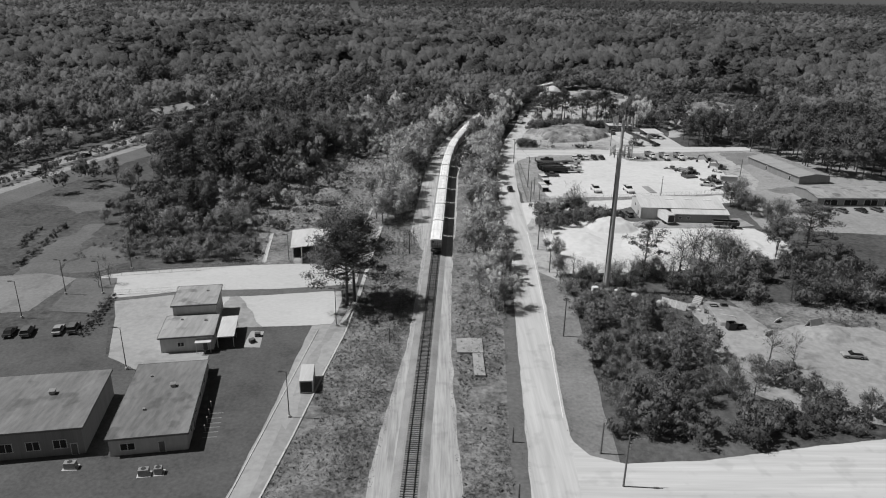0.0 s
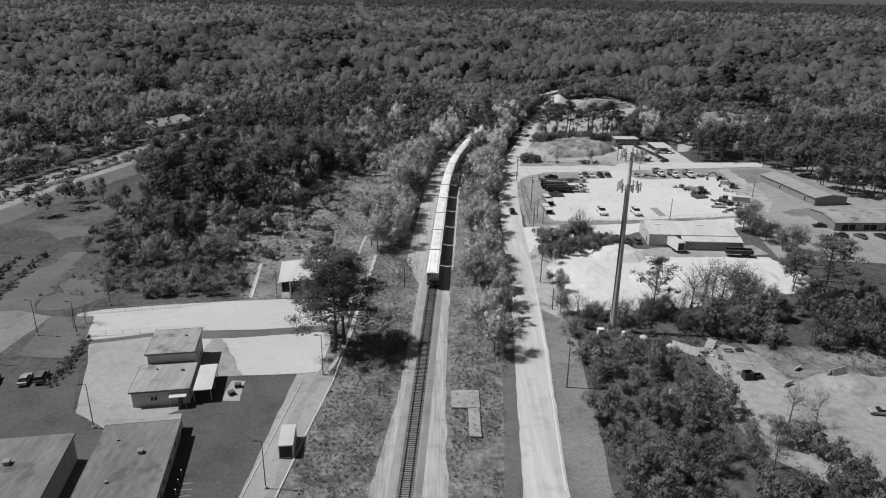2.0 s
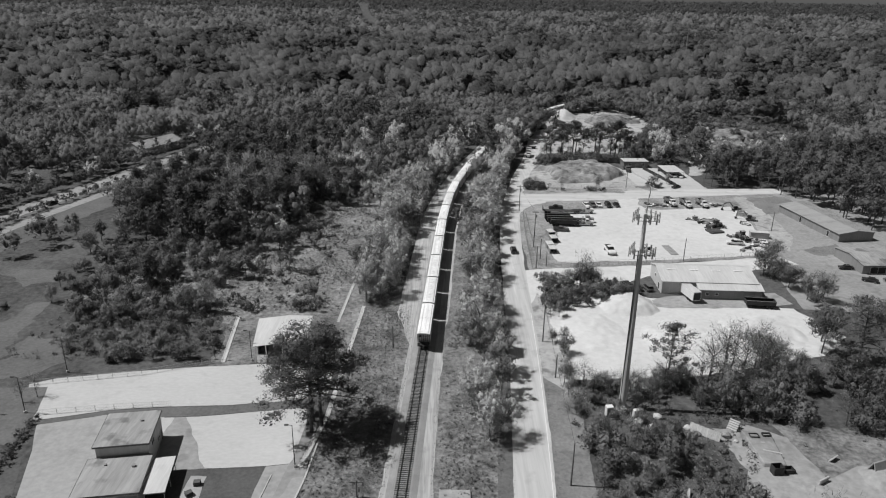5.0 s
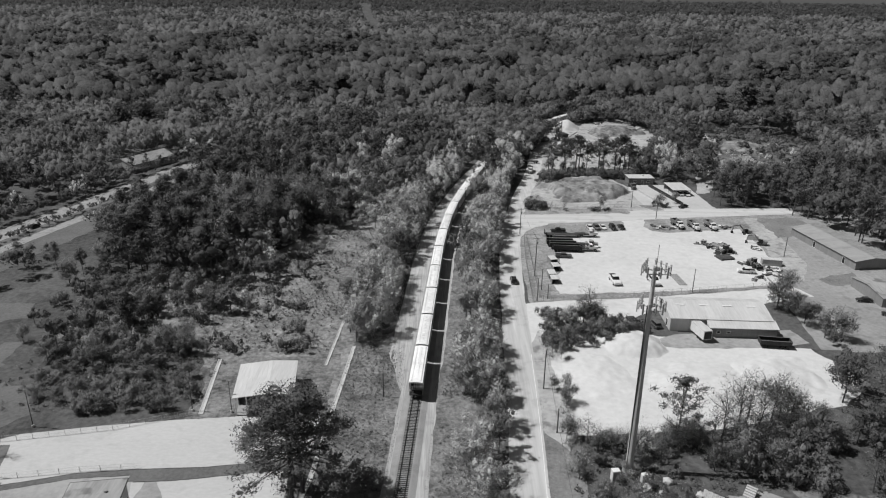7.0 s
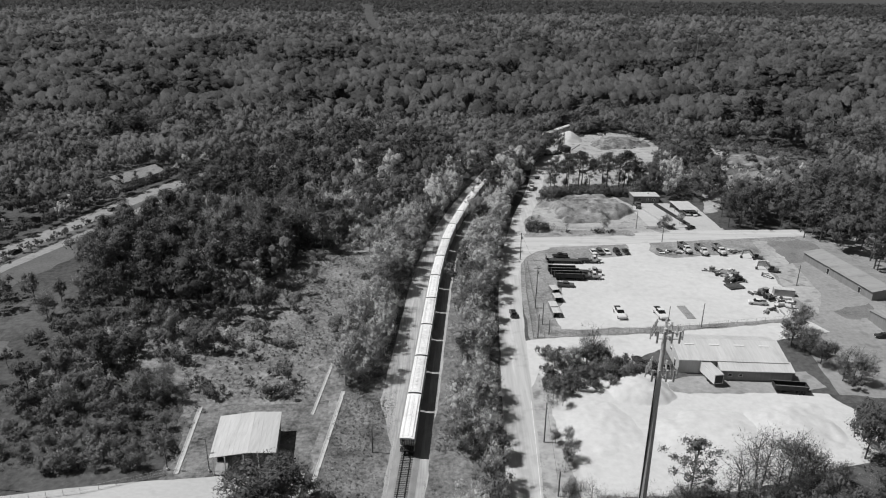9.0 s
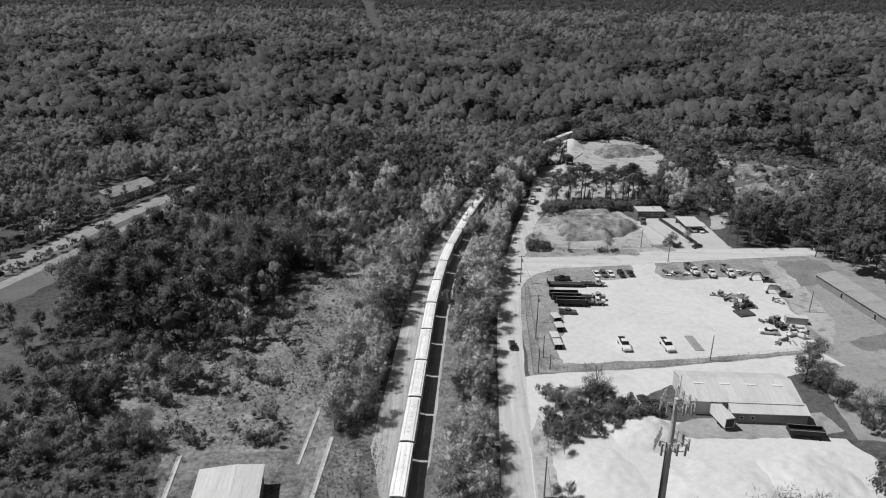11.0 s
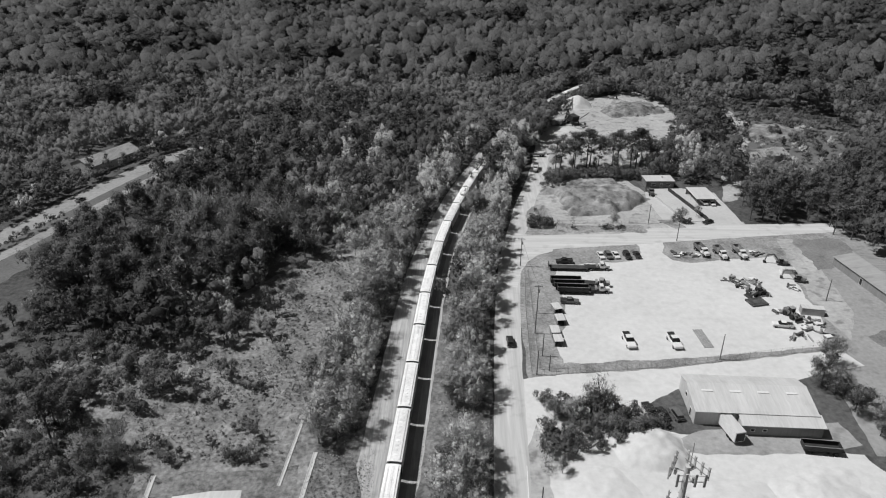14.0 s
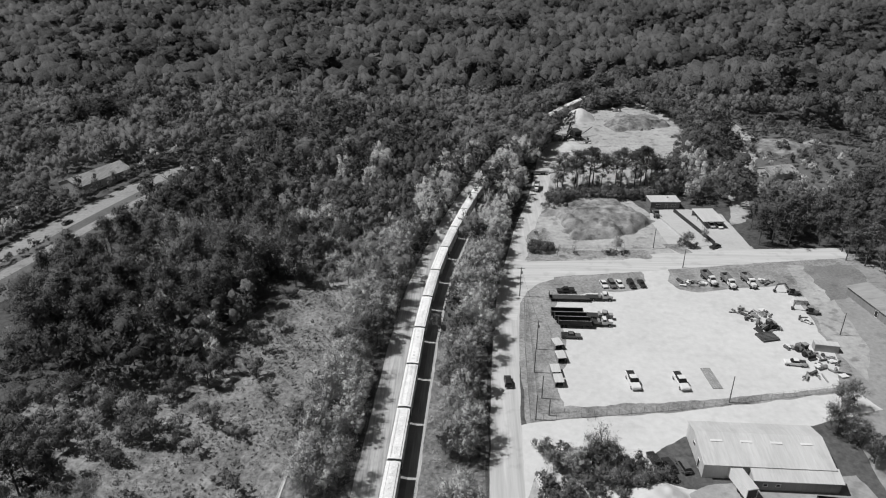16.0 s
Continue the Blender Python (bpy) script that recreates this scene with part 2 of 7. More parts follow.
def spline(pts, step=4.0):
    """Points about step metres apart on a smooth line through pts."""
    p = [Vector((*q, 0)) for q in pts]
    p = [2 * p[0] - p[1], *p, 2 * p[-1] - p[-2]]
    out = []
    for i in range(1, len(p) - 2):
        n = max(1, int((p[i + 1] - p[i]).length / step))
        for k in range(n):
            t = k / n
            out.append(0.5 * ((2 * p[i]) + (p[i + 1] - p[i - 1]) * t + (2 * p[i - 1] - 5 * p[i] + 4 * p[i + 1] - p[i + 2]) * t * t
                              + (3 * p[i] - p[i - 1] - 3 * p[i + 1] + p[i + 2]) * t ** 3))
    out.append(p[-2])
    return [(v.x, v.y) for v in out]


def offset(line, d):
    """The line moved d metres to its right."""
    out = []
    for i, (x, y) in enumerate(line):
        a, b = line[max(0, i - 1)], line[min(len(line) - 1, i + 1)]
        dx, dy = b[0] - a[0], b[1] - a[1]
        k = math.hypot(dx, dy)
        out.append((x + dy / k * d, y - dx / k * d))
    return out


def inside(x, y, poly):
    hit, j = False, len(poly) - 1
    for i in range(len(poly)):
        (xi, yi), (xj, yj) = poly[i], poly[j]
        if (yi > y) != (yj > y) and x < (xj - xi) * (y - yi) / (yj - yi) + xi:
            hit = not hit
        j = i
    return hit


def ragged(pts, rough, step=1.5):
    out = []
    n = len(pts)
    for i in range(n):
        a, b = Vector(pts[i]), Vector(pts[(i + 1) % n])
        k = max(1, int((b - a).length / step)) if rough else 1
        for j in range(k):
            q = a.lerp(b, j / k)
            if rough:
                w = noise.noise_vector((q.x * 0.21, q.y * 0.21, 3.1)) * rough + noise.noise_vector((q.x * 0.9, q.y * 0.9, 7.7)) * rough * 0.4
                q = q + Vector((w.x, w.y))
            out.append((q.x, q.y))
    return out


def run_back(pts):
    """Sheets that end at the near limit of the lots run on behind it."""
    out = []
    for (xa, ya), (xb, yb) in zip(pts, pts[1:] + pts[:1]):
        out.append((xa, ya))
        if ya == yb and ya in (30, 60):
            out += [(xa, -60), (xb, -60)]
    return out


def patch(name, pts, z, material, label, category="ground", rough=0.5, thick=0.0, kind="structure"):
    """A flat sheet on the ground with a worn edge; thick ones have a rim down to the ground."""
    pts = ragged(run_back(pts), rough)
    bm = bmesh.new()
    vs = [bm.verts.new((x, y, z)) for x, y in pts]
    for tri in tessellate_polygon([[Vector((x, y, 0)) for x, y in pts]]):
        try:
            f = bm.faces.new([vs[i] for i in tri])
            f.normal_update()
            if f.normal.z < 0:
                f.normal_flip()
        except ValueError:
            pass
    if thick:
        lo = [bm.verts.new((x, y, z - thick)) for x, y in pts]
        for i in range(len(vs)):
            j = (i + 1) % len(vs)
            bm.faces.new((vs[i], vs[j], lo[j], lo[i]))
    return tagged(part(name, bm, material), label, category, kind=kind)


def band(name, line, a, b, z, material, label, category="ground", rough=0.4, thick=0.0):
    return patch(name, offset(line, a) + offset(line, b)[::-1], z, material, label, category, rough, thick)


def heap(name, cx, cy, rx, ry, h, material, label, category="pile", seed=0, lump=0.35, rot=0.0, flat=1.0, n=28):
    """A heap of loose stuff with an uneven crest."""
    bm = bmesh.new()
    rows = []
    m = pose(cx, cy, 0, 0, 0, rot)
    for i in range(n + 1):
        row = []
        for j in range(n + 1):
            u, v = i / n * 2 - 1, j / n * 2 - 1
            w = noise.noise((u * 1.7 + seed, v * 1.7, seed * 1.3)) * lump + noise.noise((u * 4 + seed, v * 4, seed * 2.3)) * lump * 0.4
            r = math.hypot(u, v) * (1 + w)
            k = max(0.0, 1 - r) * min(1.0, (1 - max(abs(u), abs(v))) * 5)
            z = h * (1 - math.exp(-2.2 * k ** (1.25 * flat))) * 1.12
            rim = min(1.0, k * 2.5)
            z += (noise.noise((u * 5 + seed, v * 5, 2.0)) * 0.16 + noise.noise((u * 9, v * 9, seed)) * 0.08 + noise.noise((u * 19, v * 19, seed)) * 0.045 - abs(noise.noise((u * 6 + v * 2, v * 3.4, seed + 5.0))) * 0.3 * min(1.0, lump)) * h * rim * min(1.0, lump * 2.2)
            row.append(bm.verts.new(m @ Vector((u * rx, v * ry, z - 0.05))))
        rows.append(row)
    for i in range(n):
        for j in range(n):
            bm.faces.new((rows[i][j], rows[i + 1][j], rows[i + 1][j + 1], rows[i][j + 1]))
    bmesh.ops.recalc_face_normals(bm, faces=bm.faces[:])
    return tagged(part(name, bm, material, smooth=True), label, category)


# ---- the ground and its surfaces ----
RAIL = spline([(-11.1, -60), (-8.3, 20), (-6.6, 75.5), (-4.9, 116.7), (-0.7, 214.1), (0.5, 241.6), (2, 270.6), (5.1, 302.1), (9.1, 326.1), (15.7, 357.3),
               (23.6, 387.6), (35.6, 429.4), (51.8, 470.6), (75, 513.9), (107.6, 556.4), (164.5, 612.8), (249.1, 677.7), (347.1, 735.5), (459.7, 785.6)], 3.0)
ROAD = spline([(14, -40), (15, 60), (15.6, 75.6), (16.5, 88.7), (17.4, 101.8), (18.8, 122), (20.2, 141.2), (21.8, 166.3), (23.1, 193.4), (23.9, 214.5), (24.8, 236.6), (26.2, 260.6), (28.7, 290.7),
               (32.5, 313.8), (38.1, 344.1), (44.7, 371.5), (49.3, 394.8), (55.5, 430.4), (63.6, 453.1)], 4.0)
FAR_ROAD = spline([(-190.4, 166.1), (-172.5, 217.3), (-160.6, 269.3), (-148.2, 312.5), (-134.6, 363), (-120.7, 399.4), (-94.2, 437.3), (-55.8, 483.9)], 5.0)

bm = bmesh.new()
E = 4600.0
grid = [-E, -1500, -500, -200, -100, 0, 100, 200, 500, 1500, E]
vs = [[bm.verts.new((x, y + 300, 0)) for y in grid] for x in grid]
for i in range(len(grid) - 1):
    for j in range(len(grid) - 1):
        bm.faces.new((vs[i][j], vs[i + 1][j], vs[i + 1][j + 1], vs[i][j + 1]))
tagged(part("ground", bm, M_GROUND), "mottled scrub grass ground reaching to the horizon", "ground", kind="structure")

# railway corridor
far_rail = [p for p in RAIL if 196 < p[1] < 436]
patch("ballast_verge", [(-15.9, 30), (-13.1, 75.1), (-12.3, 87.3), (-10.9, 102.4), (-9.2, 117.6), (-8.2, 129.7), (-7.2, 150.8), (-6, 179)] + offset(far_rail, -8.6) + offset(far_rail, 5.4)[::-1]
      + [(2.9, 188.1), (1.6, 151.5), (1, 121.8), (1, 106.4), (1.3, 90.1), (1.7, 75.9), (3.3, 30)], 0.02, M_BALLAST, "pale gravel service strip along the railway", "gravel", 0.35)
bm = bmesh.new()
prof = [(-2.9, 0.0), (-1.7, 0.28), (1.7, 0.28), (2.9, 0.0)]
rings = [[bm.verts.new((x, y, z)) for (x, y), z in zip(pt, [q[1] for q in prof])] for pt in zip(*[offset(RAIL, q[0]) for q in prof])]
for a, b in zip(rings, rings[1:]):
    for i in range(3):
        bm.faces.new((a[i], a[i + 1], b[i + 1], b[i]))
track = tagged(part("railway_track", bm, M_TRACKBED), "single railway track with wooden ties on grey ballast", "track", kind="structure")
for side in (-0.755, 0.755):
    bm = bmesh.new()
    line = [offset(RAIL, side + d) for d in (-0.075, -0.04, 0.04, 0.075)]
    rows = [[bm.verts.new((*line[k][i], z)) for k, z in ((0, 0.44), (1, 0.62), (2, 0.62), (3, 0.44))] for i in range(len(RAIL))]
    for a, b in zip(rows, rows[1:]):
        for i in range(3):
            bm.faces.new((a[i], a[i + 1], b[i + 1], b[i]))
    part("rail", bm, M_STEEL, track, "dark worn steel rail")

# streets
band("road", ROAD, -3.75, 3.75, 0.03, M_ROAD, "pale worn street surface beside the railway", "road", 0.25)
band("grass_shoulder", [p for p in ROAD if p[1] < 150], -6.6, -3.5, 0.02, M_SHOULDER, "dark mown grass shoulder of the street", "grass", 0.3)
band("grass_verge", [p for p in ROAD if p[1] < 176], 3.5, 11.0, 0.015, M_GRASS, "mown grass verge between street and brush", "grass", 0.5)
patch("side_street", [(13.5, 69.5), (14.5, 83.6), (20.1, 94.8), (20.8, 89.8), (22.8, 86.2), (28.2, 84.1), (42, 85.2), (63, 89.3), (109.8, 96.7), (183.7, 108.8), (183.8, 92.8), (109.7, 81.6), (58.8, 75.1), (14.4, 65.5)], 0.026,
      M_STREET, "pale worn side street joining the street", "road", 0.2)
band("service_road", FAR_ROAD, 6.0, 11.0, 0.034, M_LOT, "narrow grey service road beside the highway", "road", 0.3)
band("highway", FAR_ROAD, -9.5, 0.8, 0.03, M_LOT, "wide grey highway behind the pine woods", "road", 0.3)
band("highway_verge", FAR_ROAD, 0.4, 24.0, 0.015, M_SHOULDER, "mown grass strip beside the highway", "grass", 1.2)
patch("upper_street", [(30.9, 300.8), (34.9, 302.4), (52.7, 305.4), (73.7, 308.6), (90.8, 311.7), (121.3, 317.1), (152.1, 321.8), (154.2, 330), (117.3, 327.5), (81.8, 322.5), (70.8, 317.6), (36.9, 315.5), (32, 316.8)], 0.034,
      M_STREET, "pale sandy street crossing behind the yard", "road", 0.4)

patch("street_corner", [(26.8, 276), (30.2, 276), (32.1, 286.4), (34.9, 293.7), (38.9, 299.2), (44.5, 302.4), (45, 306), (33, 309), (29, 300)], 0.038, M_STREET, "pale worn rounded street corner", "road", 0.3)

for a, b in ((3.1, 3.25),):
    band("edge_line", [p for p in ROAD if 96 < p[1] < 200], a, b, 0.036, M_TRIM, "worn white edge line of the street", "marking", 0.02)

# yard for vehicles
patch("street_verge", [(30, 288), (36, 291), (41, 297), (52, 302), (90, 308.5), (126, 313), (156, 318), (156, 326), (90, 316), (52, 310), (31, 304)], 0.0165, M_THINGRASS, "thin grass verge of the sandy street", "grass", 0.4)
patch("depot_verge", [(76, 315), (98, 317.5), (121, 321), (121, 330), (98, 328), (76, 328)], 0.0135, M_PALEDIRT, "pale bare dirt before the small depot", "ground", 0.6)
patch("yard_grass", [(29.5, 228.1), (31.4, 227.3), (68.2, 233), (116.9, 242.6), (131.5, 315.6), (90.8, 310.7), (74.7, 308.1), (52.7, 304.6), (44.5, 302.2), (39, 299), (35, 293.6), (32.2, 286.4), (30.4, 276), (29.5, 260.7)], 0.02,
      M_THINGRASS, "grass strip round the gravel yard", "grass", 0.5)
patch("yard_gravel", [(39.4, 235.3), (75.3, 239.2), (111.8, 245.4), (118, 258.3), (120.6, 281.6), (120.2, 300.8), (98.8, 296.9), (90.7, 295.1), (84.7, 296.4), (82.7, 302.4), (85.8, 312.6), (74.7, 312.2), (75.7, 302.1), (72.6, 296.5), (57.6, 293.5), (44.7, 291.1), (41.7, 281), (44.1, 269), (42.5, 254), (38.4, 243.9)],
      0.03, M_YARD, "pale gravel floor of the vehicle yard", "gravel", 0.9)
patch("yard_lane", [(121, 248.3), (129.3, 263.9), (135.6, 314.8), (127.4, 315.3), (119, 263.4)], 0.028, M_PALEDIRT, "grey dirt lane beside the yard", "ground", 0.7)
patch("lot_east", [(104, 203), (107, 228), (116, 243), (119, 262), (127, 314), (183.3, 323.8), (188.7, 205.4), (151.8, 197.5)], 0.012, M_LOT, "grey worn lot between the metal sheds", "pavement", 0.6)
patch("sandy_lot", [(27.5, 227.6), (45.3, 228.9), (66.2, 232.4), (68.2, 227.4), (64.1, 225.3), (58.1, 219.2), (56.1, 211.1), (66, 208.3), (90.2, 205.9), (101.3, 203.2), (107.3, 186.3), (96.1, 176.8), (69.7, 168.1), (44.7, 164.6), (32.9, 163.5), (31.1, 184.5), (31.2, 202.6)],
      0.018, M_SAND, "white sand lot beside the street", "sand", 0.9)
patch("sand_apron", [(26.3, 201.5), (26.5, 228.1), (31.4, 229.7), (67.2, 234.4), (115.8, 244.1), (118.9, 237.1), (98.4, 230.3), (66.1, 225.4), (60.1, 221.2), (33.3, 219.7)], 0.022, M_YARD, "pale sandy drive along the yard fence", "sand", 0.5)
patch("shed_yard", [(57, 205.1), (68, 210.3), (100.4, 214.2), (102.4, 206.3), (88.1, 203.3), (66, 202.2)], 0.026, M_DIRT, "trodden dirt beside the metal shed", "ground", 0.7)
patch("dirt_lot", [(57.5, 145.7), (65.5, 146.9), (71.5, 143), (73.4, 130.9), (82.5, 134.1), (97.8, 133.6), (112.1, 120), (109.8, 97.7), (79.1, 94.7), (65.1, 98.5), (57.1, 106.4), (55.3, 120.5), (59.4, 132.7)], 0.016, M_DIRT, "bare dirt lot with rubble", "ground", 1.0)

# soil heap ground and stone yard behind it
patch("heap_ground", [(32, 315.8), (37.1, 345.1), (44.2, 365.4), (49.2, 377.7), (61.1, 378.2), (85.2, 376.2), (91.1, 357.2), (94, 333.1), (84.9, 325.6), (81.8, 318.5), (60.8, 316.7)], 0.016, M_PALEDIRT, "pale bare dirt and dry grass round the soil mound", "grass", 1.0)
patch("depot_apron", [(90.9, 318.8), (89, 353.1), (91.1, 363.3), (104.3, 365.9), (119.5, 360.6), (120.3, 328.2)], 0.02, M_CONC, "pale concrete apron of the small depot", "pavement", 0.4)
patch("stone_yard", [(47.2, 381.6), (54.4, 410.1), (58.5, 442.7), (68.8, 487), (84.1, 525.8), (94.1, 518.3), (108.4, 531.7), (126.8, 545.4), (135.6, 506.8), (139.5, 480.2), (134.2, 449.1), (119.8, 419.6), (104.4, 398.4), (99.3, 386), (63.2, 384.3)], 0.02, M_PALEDIRT, "pale crushed stone yard behind the pines", "gravel", 3.0)
patch("heap_verge", [(36.5, 316.5), (37.6, 336.1), (40.1, 342.2), (44.1, 345.3), (47.5, 340.4), (47.4, 327.4), (55.8, 325.6), (64.8, 324.9), (81.8, 325.5), (80.8, 319.4), (63.8, 318.4), (38.9, 316)], 0.042, M_THINGRASS, "rough grass verge before the soil mound", "grass", 1.3)
patch("corner_verge", [(87.9, 330.8), (95, 331.6), (97.5, 324.1), (92.9, 322.7)], 0.042, M_THINGRASS, "small grass corner beside the depot", "grass", 0.4)
patch("brush_clearing", [(127.6, 354.9), (152.2, 362.4), (189.6, 395.4), (216.4, 445.5), (210.6, 480.4), (179.9, 507.6), (159, 477.4), (144.3, 430.3), (133.9, 387.8)], 0.012, M_SHOULDER, "rough grass clearing with low brush", "grass", 3.0)
patch("trail", [(119.4, 349.4), (127.6, 352.9), (146.2, 400.7), (162.9, 436.5), (175.4, 470.2), (171.5, 498.8), (164.3, 498.3), (166.1, 469.6), (154.6, 440.1), (138, 404.3)], 0.018, M_PALEDIRT, "grey dirt trail through the clearing", "ground", 1.2)
patch("trail", [(160.8, 434.4), (179.4, 443.8), (208.5, 461.9), (208.5, 468), (177.4, 450.8), (160.8, 442.6)], 0.02, M_PALEDIRT, "grey dirt trail through the clearing", "ground", 1.2)

patch("far_field", [(360.4, 740.1), (546.6, 846.8), (539.7, 864.7), (360.6, 756.3)], 0.02, M_DIRT, "pale open field far off in the forest", "ground", 3)
patch("power_line_cut", [(-112.4, 1196.3), (-165.3, 1539), (-237.4, 2036.4), (-426.9, 3433.5), (-417.6, 3439.7), (-227, 2040.1), (-156.7, 1541.5), (-105.6, 1197.5)], 0.02, M_DIRT, "pale cleared strip through the distant forest", "ground", 4)
patch("far_field", [(611.2, 2130), (783.2, 2205.6), (791, 2268.6), (616.7, 2188.8)], 0.02, M_YARD, "pale open field far off in the forest", "ground", 4)
patch("far_field", [(200.2, 841.5), (234.1, 845.6), (234.5, 880.8), (200.5, 876.4)], 0.02, M_DIRT, "pale open field far off in the forest", "ground", 3)

# lots west of the railway
patch("parking_lot", [(-26, 132.4), (-30, 131.6), (-41, 130.6), (-50, 130), (-50, 118), (-46, 108.6), (-43, 96.5), (-55.7, 83.9), (-58.5, 60), (-35.3, 60), (-32, 96.8), (-31.2, 113.4)], 0.02, M_ASPHALT, "dark asphalt parking lot", "pavement", 0.15)
patch("concrete_walk", [(-35, 60), (-33.4, 78), (-32, 96.8), (-31.2, 113.4), (-30.1, 131.6), (-26, 132.4), (-26.9, 124), (-28.6, 117.5), (-29, 97), (-29.6, 86.9), (-31, 60)], 0.03, M_APRON, "pale worn concrete drive beside the parking lot", "pavement", 0.2)
patch("drive_margin", [(-31.1, 60), (-29.7, 86.9), (-29.1, 97), (-28.7, 117.5), (-27, 124), (-26.1, 132.4), (-25.5, 144), (-23, 144), (-22.4, 129), (-24.3, 112.3), (-26.6, 91), (-28.7, 74.8), (-30, 60)], 0.025, M_LOT, "grey worn margin of the concrete drive", "pavement", 0.25)
patch("concrete_patch", [(-26.2, 121.8), (-24.6, 128.6), (-22.6, 129), (-22.6, 122), (-24.4, 114), (-26.6, 115.6)], 0.034, M_APRON, "bright broken concrete patch beside the drive", "pavement", 0.5)
patch("concrete_patch", [(-29.6, 102.6), (-27.4, 103.4), (-27, 97), (-28.2, 92.4), (-29.8, 95)], 0.034, M_APRON, "broken pale concrete patch on the drive", "pavement", 0.7)
bm = bmesh.new()
for (x0, y0), (x1, y1) in zip([(-30, 60), (-28.7, 74.8), (-26.6, 91), (-24.3, 112.3), (-22.3, 128.4)], [(-28.7, 74.8), (-26.6, 91), (-24.3, 112.3), (-22.3, 128.4), (-21.8, 138.5)]):
    box(bm, (0, 0, 0.09), (0.3, math.hypot(x1 - x0, y1 - y0), 0.18), Matrix.Translation(((x0 + x1) / 2, (y0 + y1) / 2, 0)) @ Matrix.Rotation(-math.atan2(x1 - x0, y1 - y0), 4, "Z"))
tagged(part("kerb", bm, M_KERB), "pale concrete kerb between drive and grass", "kerb", kind="structure")
patch("upper_pad", [(-88.9, 158.2), (-84.4, 160.8), (-71, 163.7), (-57, 166.3), (-41.3, 168.3), (-29.5, 170.2), (-23, 170), (-22.6, 155.4), (-31.3, 153.2), (-41.9, 151.4), (-56, 150.3), (-67, 148.8), (-80, 144.8), (-84, 146)], 0.05, M_CONC, "broad pale concrete drive", "pavement", 0.15, 0.05)
patch("pad_strip", [(-56, 150.1), (-41.9, 151.2), (-31.3, 153), (-22.6, 155.2), (-23, 151.8), (-26.1, 151.1), (-36.1, 149.3), (-47.7, 147.2), (-56, 146.6)], 0.04, M_SHOULDER, "dark planted strip between the drives", "grass", 0.15)
patch("pad_wear", [(-52.6, 146.6), (-50.4, 146.7), (-47, 140.9), (-41.2, 130.6), (-50, 130.2), (-52.3, 138)], 0.052, M_LOT, "grey worn corner of the concrete yard", "pavement", 0.7)
patch("lower_pad", [(-55, 146.4), (-47.7, 147), (-36.1, 149.1), (-26.1, 150.9), (-25.2, 145), (-25.6, 133.8), (-26, 132.5), (-30.1, 131.7), (-41.1, 130.7), (-50, 130.2)], 0.045, M_CONC, "pale concrete service yard", "pavement", 0.15, 0.04)
patch("pad_strip", [(-79.9, 144.6), (-67, 148.6), (-56.1, 150.1), (-55.6, 148.6), (-67, 147.2), (-79.2, 143.3)], 0.041, M_SHOULDER, "dark planted edge between the drives", "grass", 0.15)
patch("west_drive", [(-79.1, 143.2), (-67, 147.1), (-55.2, 148.5), (-50, 130), (-50, 118), (-56.6, 112.3), (-61.4, 111.8), (-68.9, 116.7), (-75.4, 135.2)], 0.035, M_APRON, "pale worn concrete drive round the office", "pavement", 0.2)
patch("west_lot", [(-147.1, 107.9), (-90, 131), (-76, 133), (-69.5, 116.7), (-61.4, 111.4), (-57, 111.2), (-54.8, 60), (-146.3, 60)], 0.025, M_ASPHALT, "dark asphalt lot with parked cars", "pavement", 0.2)
patch("north_lot", [(-96.3, 137.3), (-94.5, 156.6), (-104.6, 159.9), (-156.7, 147.7), (-156.3, 127.1)], 0.03, M_ASPHALT2, "grey paved lot behind the hedge", "pavement", 0.2)
patch("planting_island", [(-91.7, 137.6), (-79.8, 136.4), (-81.6, 148.3), (-84.4, 157.2), (-94.5, 156.6)], 0.065, M_SHOULDER, "dark planting island with kerb", "grass", 0.2, 0.06)
patch("clearing_track", [(-101, 159.1), (-104.8, 184), (-106.7, 200), (-111.3, 199.6), (-113.9, 181.3), (-111.9, 158.2)], 0.02, M_SHOULDER, "pale sandy track through the clearing", "ground", 2.6)
patch("clearing_sand", [(-93.6, 160.7), (-86.3, 167.2), (-91.9, 178.9), (-101.1, 180.3), (-101, 160.2)], 0.024, M_SHOULDER, "pale trodden sand in the clearing", "ground", 2.6)
patch("clearing_sand", [(-110.5, 215.7), (-119.7, 211), (-132.6, 219.9), (-130.8, 224.1), (-116.1, 222.3)], 0.024, M_SHOULDER, "pale trodden sand in the clearing", "ground", 2.4)
patch("rail_grass", [(-30.5, 60), (-26.7, 92), (-22.6, 129.4), (-21.1, 147.6), (-19.8, 201.7), (-6.7, 212), (-5, 188), (-6.4, 150.9), (-7.9, 122.7), (-10, 102.5), (-13, 60)], 0.012, M_DRYGRASS, "rough dry grass bank beside the railway", "grass", 0.7)
patch("rail_grass_east", [(0.4, 60), (0.1, 97.6), (0.7, 147.9), (2.4, 198.1), (5.2, 260.2), (20.8, 260.5), (19.5, 213.4), (17, 163.2), (14, 128), (11.2, 102.8), (10, 60)], 0.012, M_DRYGRASS, "rough dry grass between railway and street", "grass", 0.6)
patch("meadow", [(-18.6, 169.7), (-16.4, 202.8), (-11.3, 259.8), (-11.9, 327.5), (-27.5, 309.1), (-41, 290.8), (-54.4, 272.4), (-67.7, 248.1), (-93.9, 238.8), (-99.4, 202.5), (-60.2, 201.5), (-50.8, 174.9)], 0.008, M_MEADOW, "rough pale meadow among the trees", "grass", 2.0)
